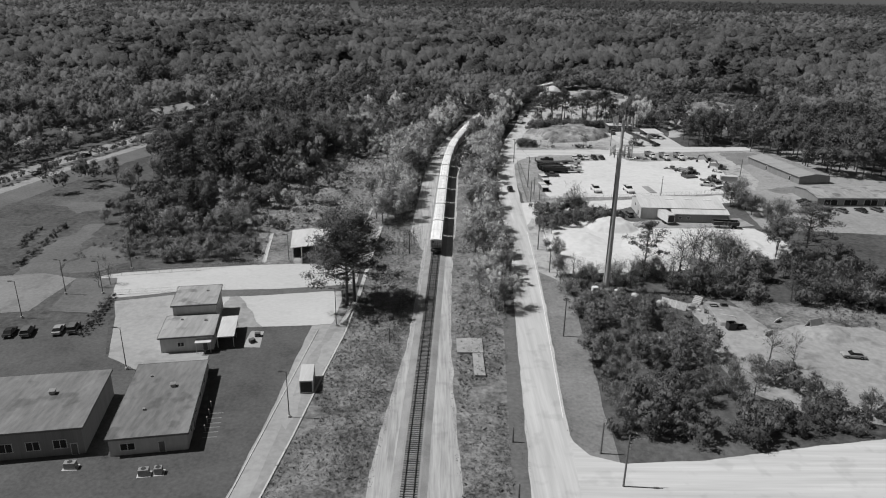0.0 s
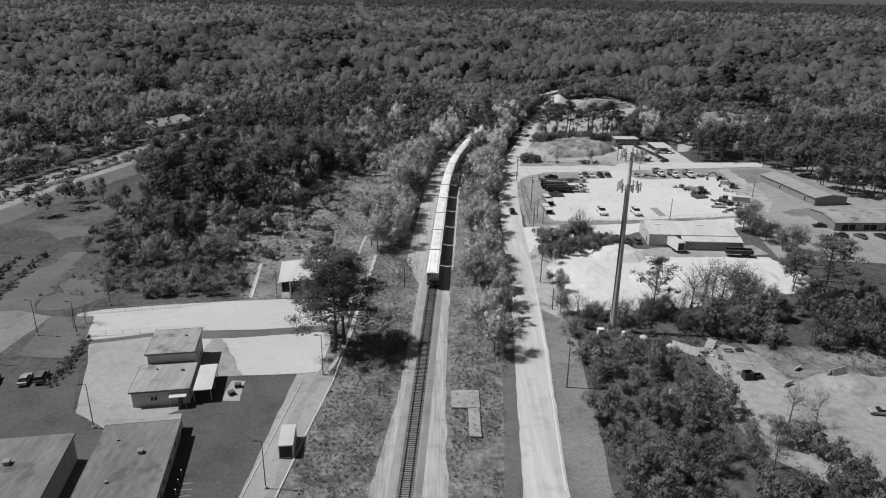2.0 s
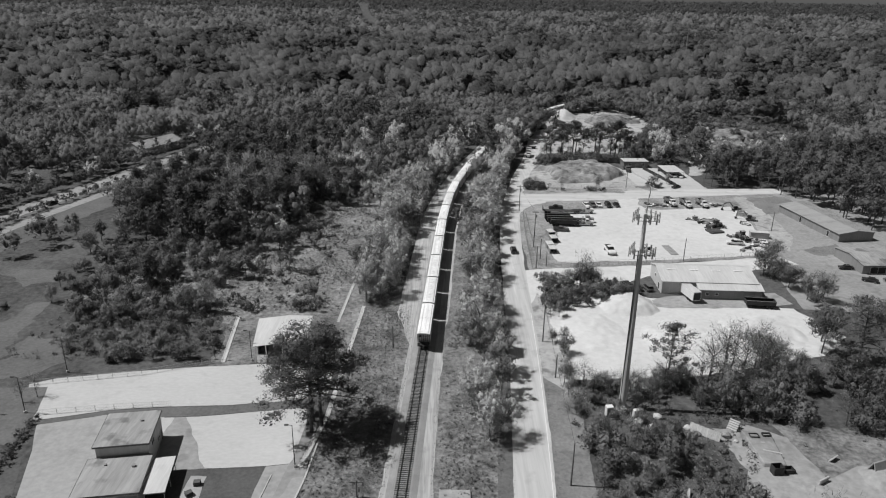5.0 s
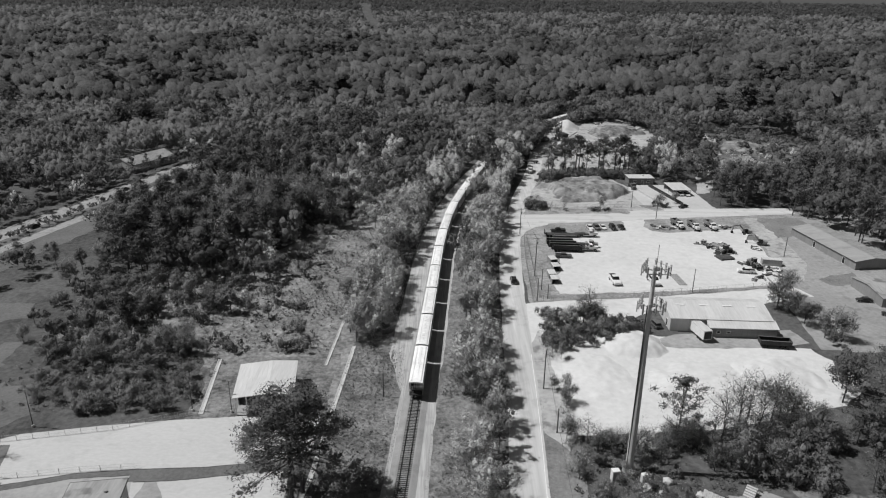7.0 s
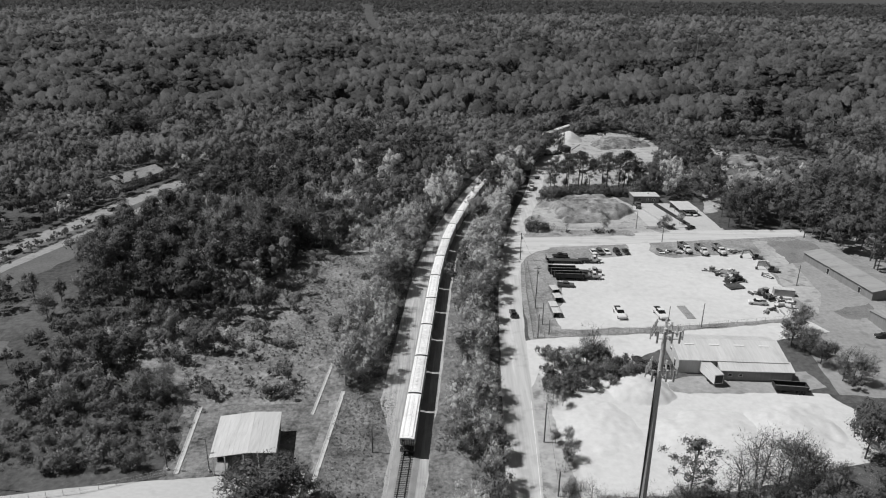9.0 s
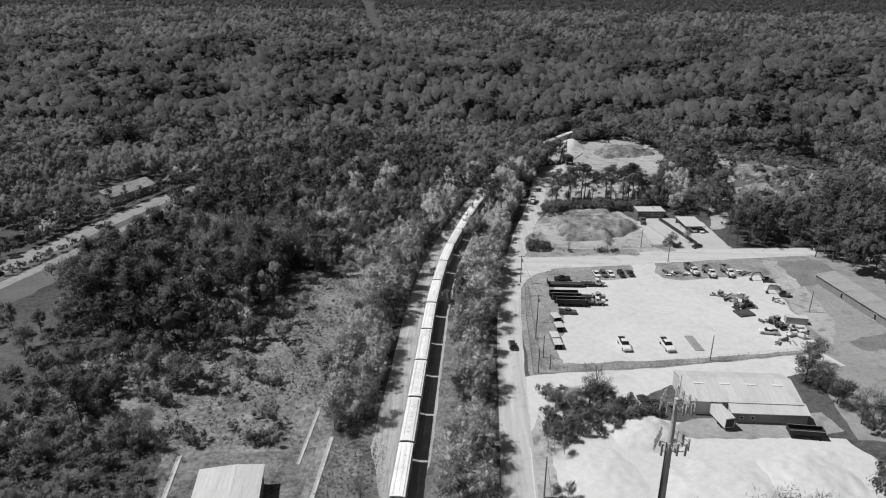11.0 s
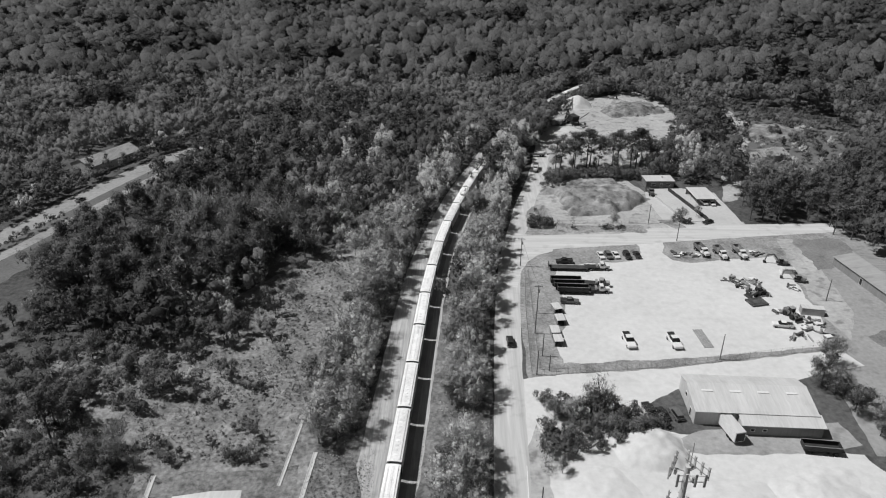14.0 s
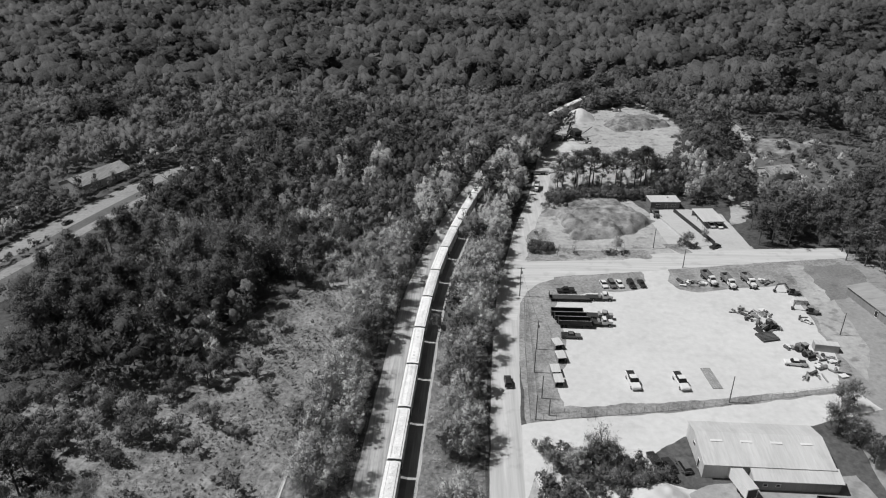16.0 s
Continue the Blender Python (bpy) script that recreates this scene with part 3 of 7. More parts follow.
patch("shed_ground", [(-50.9, 167.8), (-22.4, 169.6), (-22.2, 195.7), (-52.7, 192.8)], 0.013, M_DRYGRASS, "dark ground round the open shed", "ground", 2.2)

# low concrete slabs beside the track
tagged(part("concrete_slab", boxes(((4.8, 122.6, 0.2), (5.6, 6.2, 0.4)), bevel=0.06), M_DIRT), "old grey concrete loading slab in the grass", "slab", "slabs by the track")
tagged(part("concrete_slab", boxes(((6.3, 114.8, 0.22), (2.2, 9.0, 0.44)), bevel=0.06), M_DIRT), "old grey concrete loading slab in the grass", "slab", "slabs by the track")
bm = bmesh.new()
for x0, y0, x1, y1 in ((-34.7, 60, -33.2, 76.6), (-33.2, 76.6, -30.8, 104), (-30.8, 104, -28.5, 129.3)):
    dx, dy = x1 - x0, y1 - y0
    box(bm, (0, 0, 0.07), (0.18, math.hypot(dx, dy), 0.14), Matrix.Translation(((x0 + x1) / 2, (y0 + y1) / 2, 0)) @ Matrix.Rotation(-math.atan2(dx, dy), 4, "Z"))
tagged(part("kerb", bm, M_KERB), "pale concrete kerb along the parking lot", "kerb", kind="structure")

patch("slope_grass", [(70.5, 147), (99.9, 146.7), (114.2, 130.1), (97.8, 131.5), (82.5, 132.1), (72.4, 130.9)], 0.013, M_DRYGRASS, "rough dark grass slope above the dirt lot", "grass", 1.0)
patch("sand_verge", [(25.3, 166.4), (26.2, 188.5), (27, 212.6), (31.3, 212.6), (33.1, 184.6), (32.4, 162.4), (29.9, 158.4)], 0.0165, M_PALEDIRT, "sandy verge between street and sand lot", "sand", 0.8)
patch("lot_grass", [(132.5, 314.6), (150, 316.6), (151, 306.5), (139.6, 294.7), (131.4, 290.2)], 0.03, M_GRASS, "dark grass corner of the worn lot", "grass", 1.6)
patch("lot_grass", [(127.1, 251.6), (141.6, 257.4), (139.5, 249.2), (135.4, 246.5), (128.2, 245.6)], 0.031, M_GRASS, "dark grass strip between the sheds", "grass", 1.2)


# ---- the freight train ----
def wheel(parent, x, y, z, r, w, name="wheel", material=None, seg=14):
    ob = part(name, bars(((-w / 2, 0, 0), (w / 2, 0, 0), r), seg=seg), material or M_RUBBER, parent)
    ob.location = (x, y, z)
    return ob


def hopper_car(m, hatches):
    """A covered hopper, 16.4 m over its ends, standing on the rail tops."""
    car = thing("hopper_car", m, "dusty white covered hopper car standing in the freight train", "railway car", "cars of the train")
    side = [(-8.0, 4.25), (8.0, 4.25), (8.0, 3.3), (6.5, 1.5), (6.5, 1.15), (4.9, 1.15), (4.1, 0.45), (3.2, 0.45), (2.5, 1.15), (0.9, 1.15), (0.45, 0.45), (-0.45, 0.45), (-0.9, 1.15),
            (-2.5, 1.15), (-3.2, 0.45), (-4.1, 0.45), (-4.9, 1.15), (-6.5, 1.15), (-6.5, 1.5), (-8.0, 3.3)]
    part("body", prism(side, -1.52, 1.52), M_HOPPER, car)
    bm = bmesh.new()
    arch = [(-1.62, 4.22), (-1.58, 4.34), (-1.1, 4.46), (-0.5, 4.53), (0.5, 4.53), (1.1, 4.46), (1.58, 4.34), (1.62, 4.22)]
    ends = [[bm.verts.new((x, y, z)) for x, z in arch] for y in (-8.5, 8.5)]
    for i in range(len(arch)):
        j = (i + 1) % len(arch)
        bm.faces.new((ends[0][i], ends[0][j], ends[1][j], ends[1][i]))
    bm.faces.new(ends[0])
    bm.faces.new(ends[1])
    bmesh.ops.recalc_face_normals(bm, faces=bm.faces[:])
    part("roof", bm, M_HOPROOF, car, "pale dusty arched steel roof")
    for x in (-1.5, 1.5):
        part("side_sill", boxes(((x, 0, 1.2), (0.14, 16.3, 0.3)), bevel=0.02), M_HOPPER, car)
        part("roof_walkway", boxes(((x * 0.66, 0, 4.56), (0.3, 15.9, 0.03)), bevel=0.0), M_HOPROOF, car, "grey grated roof walkway")
        for y in [-6.0 + 1.5 * k for k in range(9)]:
            part("side_rib", boxes(((x * 1.035, y, 2.75), (0.07, 0.12, 2.8))), M_HOPPER, car)
    if hatches == "round":
        for y in [-6.6 + 1.47 * k for k in range(10)]:
            part("roof_hatch", bars(((0, y, 4.5), (0, y, 4.565), 0.4), ((0, y, 4.565), (0, y, 4.59), 0.28), seg=12), M_HOPROOF, car, "round roof loading hatch")
    else:
        for y in (-5.9, -2.0, 1.9, 5.8):
            part("roof_hatch", boxes(((0, y, 4.55), (0.6, 3.84, 0.07)), bevel=0.02), M_HOPROOF, car, "long trough roof hatch")
    for s in (-1, 1):
        part("end_platform", boxes(((0, s * 7.6, 1.05), (2.9, 1.5, 0.14)), ((0, s * 8.1, 0.9), (2.9, 0.2, 0.4)), ((0, s * 6.9, 1.0), (0.5, 2.6, 0.4)), bevel=0.02), M_DARKSTEEL, car)
        tagged(part("end_cage", bars(*[((x, s * 8.12, 1.0), (x, s * 8.12, 4.25), 0.05) for x in (-1.45, -0.95, -0.5, 0.0, 0.5, 0.95, 1.45)],
                              *[((-1.45, s * 8.12, z), (1.45, s * 8.12, z), 0.03) for z in (1.5, 2.0, 2.5, 3.0, 3.5)], seg=5), M_DARKSTEEL, car), "dark steel end cage with rungs", kind="stuff")
        part("coupler", boxes(((0, s * 8.5, 0.75), (0.28, 0.8, 0.28)), ((0, s * 8.82, 0.75), (0.42, 0.28, 0.36)), bevel=0.03), M_DARKSTEEL, car)
        bogie = part("bogie", boxes(((1.0, s * 6.2, 0.5), (0.16, 2.5, 0.34)), ((-1.0, s * 6.2, 0.5), (0.16, 2.5, 0.34)), ((0, s * 6.2, 0.62), (2.1, 0.45, 0.3)), bevel=0.03), M_DARKSTEEL, car)
        for dy in (-0.88, 0.88):
            part("axle", bars(((-0.9, s * 6.2 + dy, 0.42), (0.9, s * 6.2 + dy, 0.42), 0.08)), M_DARKSTEEL, bogie)
            for x in (-0.76, 0.76):
                wheel(bogie, x, s * 6.2 + dy, 0.42, 0.42, 0.13, "wheel", M_DARKSTEEL)
        part("brake_wheel", bars(((s * 0.8, s * 8.2, 3.6), (s * 0.8, s * 8.26, 3.6), 0.28), seg=12), M_DARKSTEEL, car)
    return car


dense = []
for (x0, y0), (x1, y1) in zip(RAIL, RAIL[1:]):
    n = 12
    dense += [Vector((x0 + (x1 - x0) * k / n, y0 + (y1 - y0) * k / n)) for k in range(n)]
arc = [0.0]
for a, b in zip(dense, dense[1:]):
    arc.append(arc[-1] + (b - a).length)
arc = np.array(arc)
dx_, dy_ = np.array([p.x for p in dense]), np.array([p.y for p in dense])


def on_rail(s):
    return float(np.interp(s, arc, dx_)), float(np.interp(s, arc, dy_))


TRAIN_END, PITCH = 175.0, 17.7
s0 = float(np.interp(TRAIN_END, dy_, arc)) + PITCH / 2
protos = []
for k in range(22):
    s = s0 + k * PITCH
    (xa, ya), (xb, yb) = on_rail(s - 6.2), on_rail(s + 6.2)
    m = Matrix.Translation(((xa + xb) / 2, (ya + yb) / 2, 0.62)) @ Matrix.Rotation(-math.atan2(xb - xa, yb - ya), 4, "Z")
    style = (0, 1, 1, 0, 1, 0, 0, 1, 1, 0)[k % 10]
    if k < 2:
        protos.append(hopper_car(m, ("long", "round")[k]))
    else:
        copy_thing(protos[style], m)

# ties: the nearest are parts of the track
tie_me = None
rest = bmesh.new()
count = 0
for k in range(int(arc[-1] / 0.55)):
    s = k * 0.55
    x, y = on_rail(s)
    if y < 55 or y > 420:
        continue
    xb, yb = on_rail(s + 1)
    m = Matrix.Translation((x, y, 0.33)) @ Matrix.Rotation(-math.atan2(xb - x, yb - y) + random.uniform(-0.02, 0.02), 4, "Z")
    if 70 < y < 205 and count < 260:
        if tie_me is None:
            tie = part("tie", boxes(((0, 0, 0), (2.6, 0.23, 0.2))), M_TIE, track)
            tie_me = tie.data
        else:
            tie = new("tie", tie_me)
            tie.parent = track
        tie.matrix_basis = m
        count += 1
    else:
        box(rest, (0, 0, 0), (2.6, 0.23, 0.2), m)
tagged(part("far_ties", rest, M_TIE, track), kind="stuff")


# ---- buildings ----
def wall_ring(w, d, h, t=0.25):
    """Four walls butted end to end, as bmeshes, footprint centred."""
    return [boxes(((0, -d / 2 + t / 2, h / 2), (w, t, h))), boxes(((0, d / 2 - t / 2, h / 2), (w, t, h))),
            boxes(((-w / 2 + t / 2, 0, h / 2), (t, d - 2 * t, h))), boxes(((w / 2 - t / 2, 0, h / 2), (t, d - 2 * t, h)))]


def opening(parent, name, c, s, material=None, frame=True):
    """A window or door: a dark leaf set in a raised frame with mullions; s thin in x or y."""
    o = part(name, boxes((c, s)), material or M_GLASSY, parent)
    if frame:
        thin_x = s[0] < s[1]
        W, H = (s[1] if thin_x else s[0]), s[2]
        f = 0.09
        items = []
        for dz in (-H / 2, H / 2):
            items.append(((0, 0, dz), (W + 2 * f, 0.16, f)))
        for dx in (-W / 2, 0, W / 2) if W > 1.2 else (-W / 2, W / 2):
            items.append(((dx, 0, 0), (f, 0.15, H)))
        bm = boxes(*items)
        if thin_x:
            bmesh.ops.rotate(bm, verts=bm.verts[:], cent=(0, 0, 0), matrix=Matrix.Rotation(math.pi / 2, 3, "Z"))
        bmesh.ops.translate(bm, verts=bm.verts[:], vec=Vector(c))
        part("frame", bm, M_TRIM, o)
    return o


def flat_building(m, w, d, h, label, wall, roof, windows=(), doors=(), vents=(), eave=0.35, group=""):
    b = thing("building", m, label, "building", group)
    for bm in wall_ring(w, d, h):
        part("wall", bm, wall, b)
    part("roof", boxes(((0, 0, h + 0.12), (w + 2 * eave, d + 2 * eave, 0.24)), bevel=0.03), roof, b, "flat stained roof")
    part("fascia", boxes(((0, -d / 2 - eave - 0.02, h + 0.1), (w + 2 * eave, 0.04, 0.36)), ((0, d / 2 + eave + 0.02, h + 0.1), (w + 2 * eave, 0.04, 0.36)),
                         ((-w / 2 - eave - 0.02, 0, h + 0.1), (0.04, d + 2 * eave, 0.36)), ((w / 2 + eave + 0.02, 0, h + 0.1), (0.04, d + 2 * eave, 0.36))), M_BRICKW, b, "dark metal roof edge")
    for c, s in windows:
        opening(b, "window", c, s)
    for c, s in doors:
        opening(b, "door", c, s, M_BRICKW)
    for x, y, k in vents:
        part("roof_vent", boxes(((x, y, h + 0.24 + k * 0.35), (k, k, k * 0.7)), ((x, y, h + 0.24 + k * 0.75), (k * 1.25, k * 1.25, 0.08)), bevel=0.02), M_GALV, b)
    return b


R8 = 9.5
low = flat_building(pose(-54.6, 124.2, 0, 0, 0, R8), 10.4, 9.6, 3.3, "low pale office wing with a flat roof", M_WALL, M_ROOF2,
                    [((-1.2, -4.82, 1.7), (1.3, 0.1, 1.0)), ((-5.22, 1, 1.7), (0.1, 1.4, 1.1))], [((3.6, -4.82, 1.05), (1.0, 0.1, 2.1))], [(3, 2, 0.5), (-2, 3, 0.35)])
part("porch_roof", boxes(((3.4, -5.6, 2.5), (3.2, 1.6, 0.14)), bevel=0.02), M_METALROOF, low)
part("porch_post", bars(((2.0, -6.2, 0), (2.0, -6.2, 2.45), 0.06)), M_TRIM, low)
part("porch_post", bars(((4.8, -6.2, 0), (4.8, -6.2, 2.45), 0.06)), M_TRIM, low)
flat_building(pose(-56.1, 134.7, 0, 0, 0, R8), 9.0, 10.0, 5.6, "taller pale office block with a flat roof", M_WALL, M_ROOF2,
              [((4.52, -2, 3.9), (0.1, 1.6, 1.0)), ((4.52, 2, 1.7), (0.1, 1.6, 1.0))], [((4.52, 4, 1.05), (0.1, 1.0, 2.1))], [(2, 2, 0.4)])
canopy = thing("canopy", pose(-47.1, 125.5, 0, 0, 0, R8), "flat pale grey canopy on posts beside the office", "canopy")
part("canopy_roof", boxes(((0, 0, 2.75), (3.8, 9.8, 0.22)), bevel=0.03), M_METALROOF, canopy)
for x in (-1.6, 1.6):
    for y in (-4.4, 0, 4.4):
        part("post", bars(((x, y, 0), (x, y, 2.66), 0.07)), M_TRIM, canopy)
long_hall = flat_building(pose(-50.7, 97.4, 0, 0, 0, R8), 12.0, 23.0, 3.2, "long pale building with a stained flat roof", M_WALL, M_ROOF,
              [((-3.2, -11.52, 1.6), (2.2, 0.1, 1.3)), *[((6.02, y, 1.7), (0.1, 1.4, 1.0)) for y in (-8, -3, 2, 7)]], [((2, -11.52, 1.05), (1.0, 0.1, 2.1)), ((6.02, -5.5, 1.05), (0.1, 1.0, 2.1))],
              [(1.5, 3, 0.8), (-2, -4, 0.4), (-3, 7, 0.35)])
part("annex_wall", boxes(((0, 13.0, 1.35), (11.6, 2.8, 2.7))), M_WALL, long_hall)
part("annex_roof", boxes(((0, 13.1, 2.78), (12.0, 3.0, 0.16)), bevel=0.02), M_GREYROOF, long_hall, "low dark roof of the annex")
flat_building(pose(-71.8, 92.6, 0, 0, 0, R8), 23, 17.5, 4.9, "wide dark building with a flat roof and shaded front", M_GREYWALL, M_ROOF,
              [((x, -8.77, 2.2), (2.0, 0.1, 1.6)) for x in (-8, -4, 0, 4, 8)], [((10, -8.77, 1.05), (1.0, 0.1, 2.1))], [(4, 2, 0.9), (-5, -3, 0.6)])

# stall lines and pipes along the wall of the long building
for k, y in enumerate((97.1, 95.6, 94.1, 92.9, 91.5, 90.1)):
    patch("stall_line", [(-42.6 + k * 0.18, y), (-40.2 + k * 0.18, y + 0.3), (-40.2 + k * 0.18, y + 0.44), (-42.6 + k * 0.18, y + 0.14)], 0.03, M_LOT, "faded white stall line on the asphalt", "marking", 0.02)
for k in range(4):
    bl = thing("bollard", pose(-42.9 + 0.16 * k * 2.4, 99.3 - k * 2.4, 0), "slim pale steel bollard at the wall", "bollard", "bollards by the wall")
    part("pipe", bars(((0, 0, 0), (0, 0, 1.1), 0.09), seg=8), M_GALV, bl)
    part("cap", bars(((0, 0, 1.1), (0, 0, 1.16), 0.1), seg=8), M_TRIM, bl)

# goods beside the canopy
for x, y, a in ((-41, 126.3, 10), (-41.5, 123.5, 40)):
    pl = thing("pallet_stack", pose(x, y, 0.03, 0, 0, a), "stack of dark pallets on a pale pad", "pallets", "stacks by the canopy")
    for k in range(3):
        part("pallet", boxes(((0, 0, 0.15 + k * 0.3), (1.2, 1.0, 0.22)), bevel=0.02), M_TIMBER, pl)
patch("storage_pad", [(-42.9, 121.3), (-39.5, 121.2), (-40.1, 128.6), (-43.1, 128.5)], 0.05, M_APRON, "small pale concrete pad", "pavement", 0.35)
for x, y, a, w in ((-47.6, 80.7, 9, 1.6), (-45.5, 81.1, 9, 1.2), (-59.6, 82.2, 4, 1.8)):
    ac = thing("air_conditioner", pose(x, y, 0.02, 0, 0, a), "grey outdoor air conditioning unit on a slab", "air conditioner", "units on the ground")
    part("housing", boxes(((0, 0, 0.6), (w, 1.0, 1.1)), bevel=0.04), M_GALV, ac)
    part("fan_grille", bars(((0, 0, 1.15), (0, 0, 1.2), 0.38), seg=14), M_DARKSTEEL, ac)
    part("slab", boxes(((0, 0, 0.03), (w + 0.5, 1.5, 0.06))), M_CONC, ac)

# open shed with a bright roof
shed = thing("open_shed", pose(-36.4, 176.5, 0, 0, 0, 8.5) @ Matrix.Diagonal((0.85, 0.9, 0.94, 1)), "open-fronted shed with a bright metal roof", "shed")
for x0, x1, n0, n1 in ((-7.8, 1.0, 4.9, 5.5), (1.0, 7.8, 5.5, 5.0)):
    bm = bmesh.new()
    v = [bm.verts.new(q) for q in ((x0, -8.2, n0), (x1, -8.2, n1), (x1, 8.0, n1), (x0, 8.0, n0), (x0, -8.2, n0 + 0.14), (x1, -8.2, n1 + 0.14), (x1, 8.0, n1 + 0.14), (x0, 8.0, n0 + 0.14))]
    for f in ((3, 2, 1, 0), (4, 5, 6, 7), (0, 1, 5, 4), (1, 2, 6, 5), (2, 3, 7, 6), (3, 0, 4, 7)):
        bm.faces.new([v[i] for i in f])
    part("roof_sheet", bm, M_METALROOF, shed, "bright ribbed metal roof sheet")
for x in [-7.2 + 1.2 * k for k in range(13)]:
    z = 5.04 + (x + 7.8) / 8.8 * 0.6 if x < 1 else 5.64 - (x - 1) / 6.8 * 0.5
    part("roof_rib", boxes(((x, -0.1, z + 0.02), (0.05, 16.2, 0.02))), M_METALROOF, shed)
for x in (-7.2, -4.4, 0, 3.4, 7.2):
    part("post", boxes(((x, -7.6, 2.45), (0.28, 0.28, 4.9)), bevel=0.02), M_TRIM, shed)
part("back_wall", boxes(((0, 7.4, 2.45), (14.6, 0.2, 4.9))), M_GREYWALL, shed)
part("side_wall", boxes(((7.2, 0.0, 2.45), (0.2, 14.4, 4.9))), M_GREYWALL, shed)
part("side_wall", boxes(((-7.2, 2.0, 2.45), (0.2, 10.4, 4.9))), M_GREYWALL, shed)
part("floor", boxes(((0, 0, 0.06), (14.8, 15.6, 0.1))), M_DIRT, shed)


# long metal shed by the sandy lot: low gable and a lean-to
def gable(m, w, d, eave, ridge, label, wall, roof, over=0.5, ridge_at=0.5, skylights=0, openings=(), group=""):
    """Ridge runs along x; w along x, d along y; ridge_at: where across the depth."""
    b = thing("metal_shed", m, label, "shed", group)
    yr = -d / 2 + d * ridge_at
    prof = [(-d / 2, 0), (d / 2, 0), (d / 2, eave), (yr, ridge), (-d / 2, eave)]
    for x in (-w / 2, w / 2 - 0.2):
        part("gable_wall", prism(prof, x, x + 0.2), wall, b)
    for y in (-d / 2, d / 2 - 0.2):
        part("wall", boxes(((0, y + 0.1, eave / 2), (w - 0.4, 0.2, eave))), wall, b)
    for y0, z0, y1, z1 in ((-d / 2 - over, eave - over * (ridge - eave) / max(0.1, yr + d / 2), yr, ridge), (yr, ridge, d / 2 + over, eave - 0.1)):
        bm = prism([(y0, z0 + 0.02), (y1, z1 + 0.02), (y1, z1 + 0.16), (y0, z0 + 0.16)], -w / 2 - 0.3, w / 2 + 0.3)
        part("roof_slope", bm, roof, b)
        n = int(w / 1.8)
        if y0 < 0:
            for k in range(n + 1):
                x = -w / 2 + w * k / n
                part("roof_seam", prism([(y0, z0 + 0.15), (y1, z1 + 0.15), (y1, z1 + 0.2), (y0, z0 + 0.2)], x - 0.03, x + 0.03), roof, b)
    for k in range(skylights):
        x = -w / 2 + w * (k + 0.6) / (skylights + 0.2)
        y = yr - (yr + d / 2) * 0.28
        z = ridge - (ridge - eave) * 0.28
        part("skylight", boxes(((x, y, z + 0.2), (2.6, 0.7, 0.1)), bevel=0.02), M_TRIM, b, "white roof light panel")
    for c, s in openings:
        opening(b, "door" if s[2] > 1.8 else "window", c, s, M_DARK if s[2] > 1.8 else None)
    return b


w1 = gable(pose(80.4, 218.7, 0, 0, 0, -2.0), 27.5, 13.5, 4.0, 5.6, "long pale metal shed with roof lights", M_WALL, M_METALROOF, skylights=4, ridge_at=0.62,
           openings=[((-13.77, 1.0, 2.8), (0.06, 1.2, 1.0)), ((-13.77, -3.5, 1.1), (0.06, 1.1, 2.2))])
part("lean_to_roof", prism([(-10.2, 2.85), (-6.6, 3.85), (-6.6, 4.0), (-10.2, 3.0)], -4.2, 14.6), M_METALROOF, w1, "bright lean-to roof")
part("lean_to_wall", boxes(((5.1, -9.7, 1.4), (18.2, 0.2, 2.8))), M_GREYWALL, w1)
part("lean_to_wall", boxes(((-3.9, -8.2, 1.5), (0.2, 2.8, 3.0))), M_WALL, w1)
part("lean_to_wall", boxes(((14.1, -8.2, 1.5), (0.2, 2.8, 3.0))), M_WALL, w1)
opening(w1, "window", (-1.5, -9.82, 1.6), (0.9, 0.08, 0.7))
opening(w1, "window", (1.2, -9.82, 1.6), (0.9, 0.08, 0.7))
w2 = gable(pose(147.4, 278.2, 0, 0, 0, 98.7), 36, 13.6, 3.1, 4.0, "long grey metal warehouse beside the paved lot", M_GREYWALL, M_GREYROOF, ridge_at=0.5,
           openings=[((x, 6.82, 1.2), (1.2, 0.08, 2.1)) for x in (-12, 4)])
# the bays are near-black sheets on the wall, standing in for shade inside
w3 = gable(pose(151.9, 238.3, 0, 0, 0, 2.0), 34, 16, 3.0, 4.0, "long low shed with a pale roof and near-black panels for its shaded open bays", M_GREYWALL, M_ROOF2, ridge_at=0.5,
           openings=[((x, -8.02, 1.3), (5.0, 0.08, 2.2)) for x in (-12, -4.5, 3, 10.5)])
depot = flat_building(pose(97.7, 368.7, 0, 0, 0, 2), 12, 7, 3.0, "small dark depot office with a pale flat roof", M_BRICKW, M_METALROOF,
                      [((-3, -3.52, 1.6), (1.6, 0.1, 1.0)), ((3.4, -3.52, 1.6), (1.6, 0.1, 1.0))], [((0.5, -3.52, 1.05), (1.0, 0.1, 2.1))], [(2, 1, 0.5)])
ramp = thing("concrete_bunker", pose(99.7, 345.5, 0, 0, 0, 12), "open pale concrete bunker with low walls", "bunker")
part("floor", boxes(((0, 0, 0.08), (8.6, 32, 0.12))), M_CONC, ramp)
part("side_wall", boxes(((4.3, 0, 0.8), (0.3, 32, 1.6)), bevel=0.03), M_DARKSTEEL, ramp)
part("side_wall", boxes(((-4.3, 0, 0.5), (0.3, 32, 1.0)), bevel=0.03), M_CONC, ramp)
cp = thing("carport", pose(111.3, 352.6, 0, 0, 0, 3), "carport with a bright metal roof", "carport")
part("roof", boxes(((0, 0, 2.9), (8.6, 13.2, 0.16)), bevel=0.03), M_METALROOF, cp)
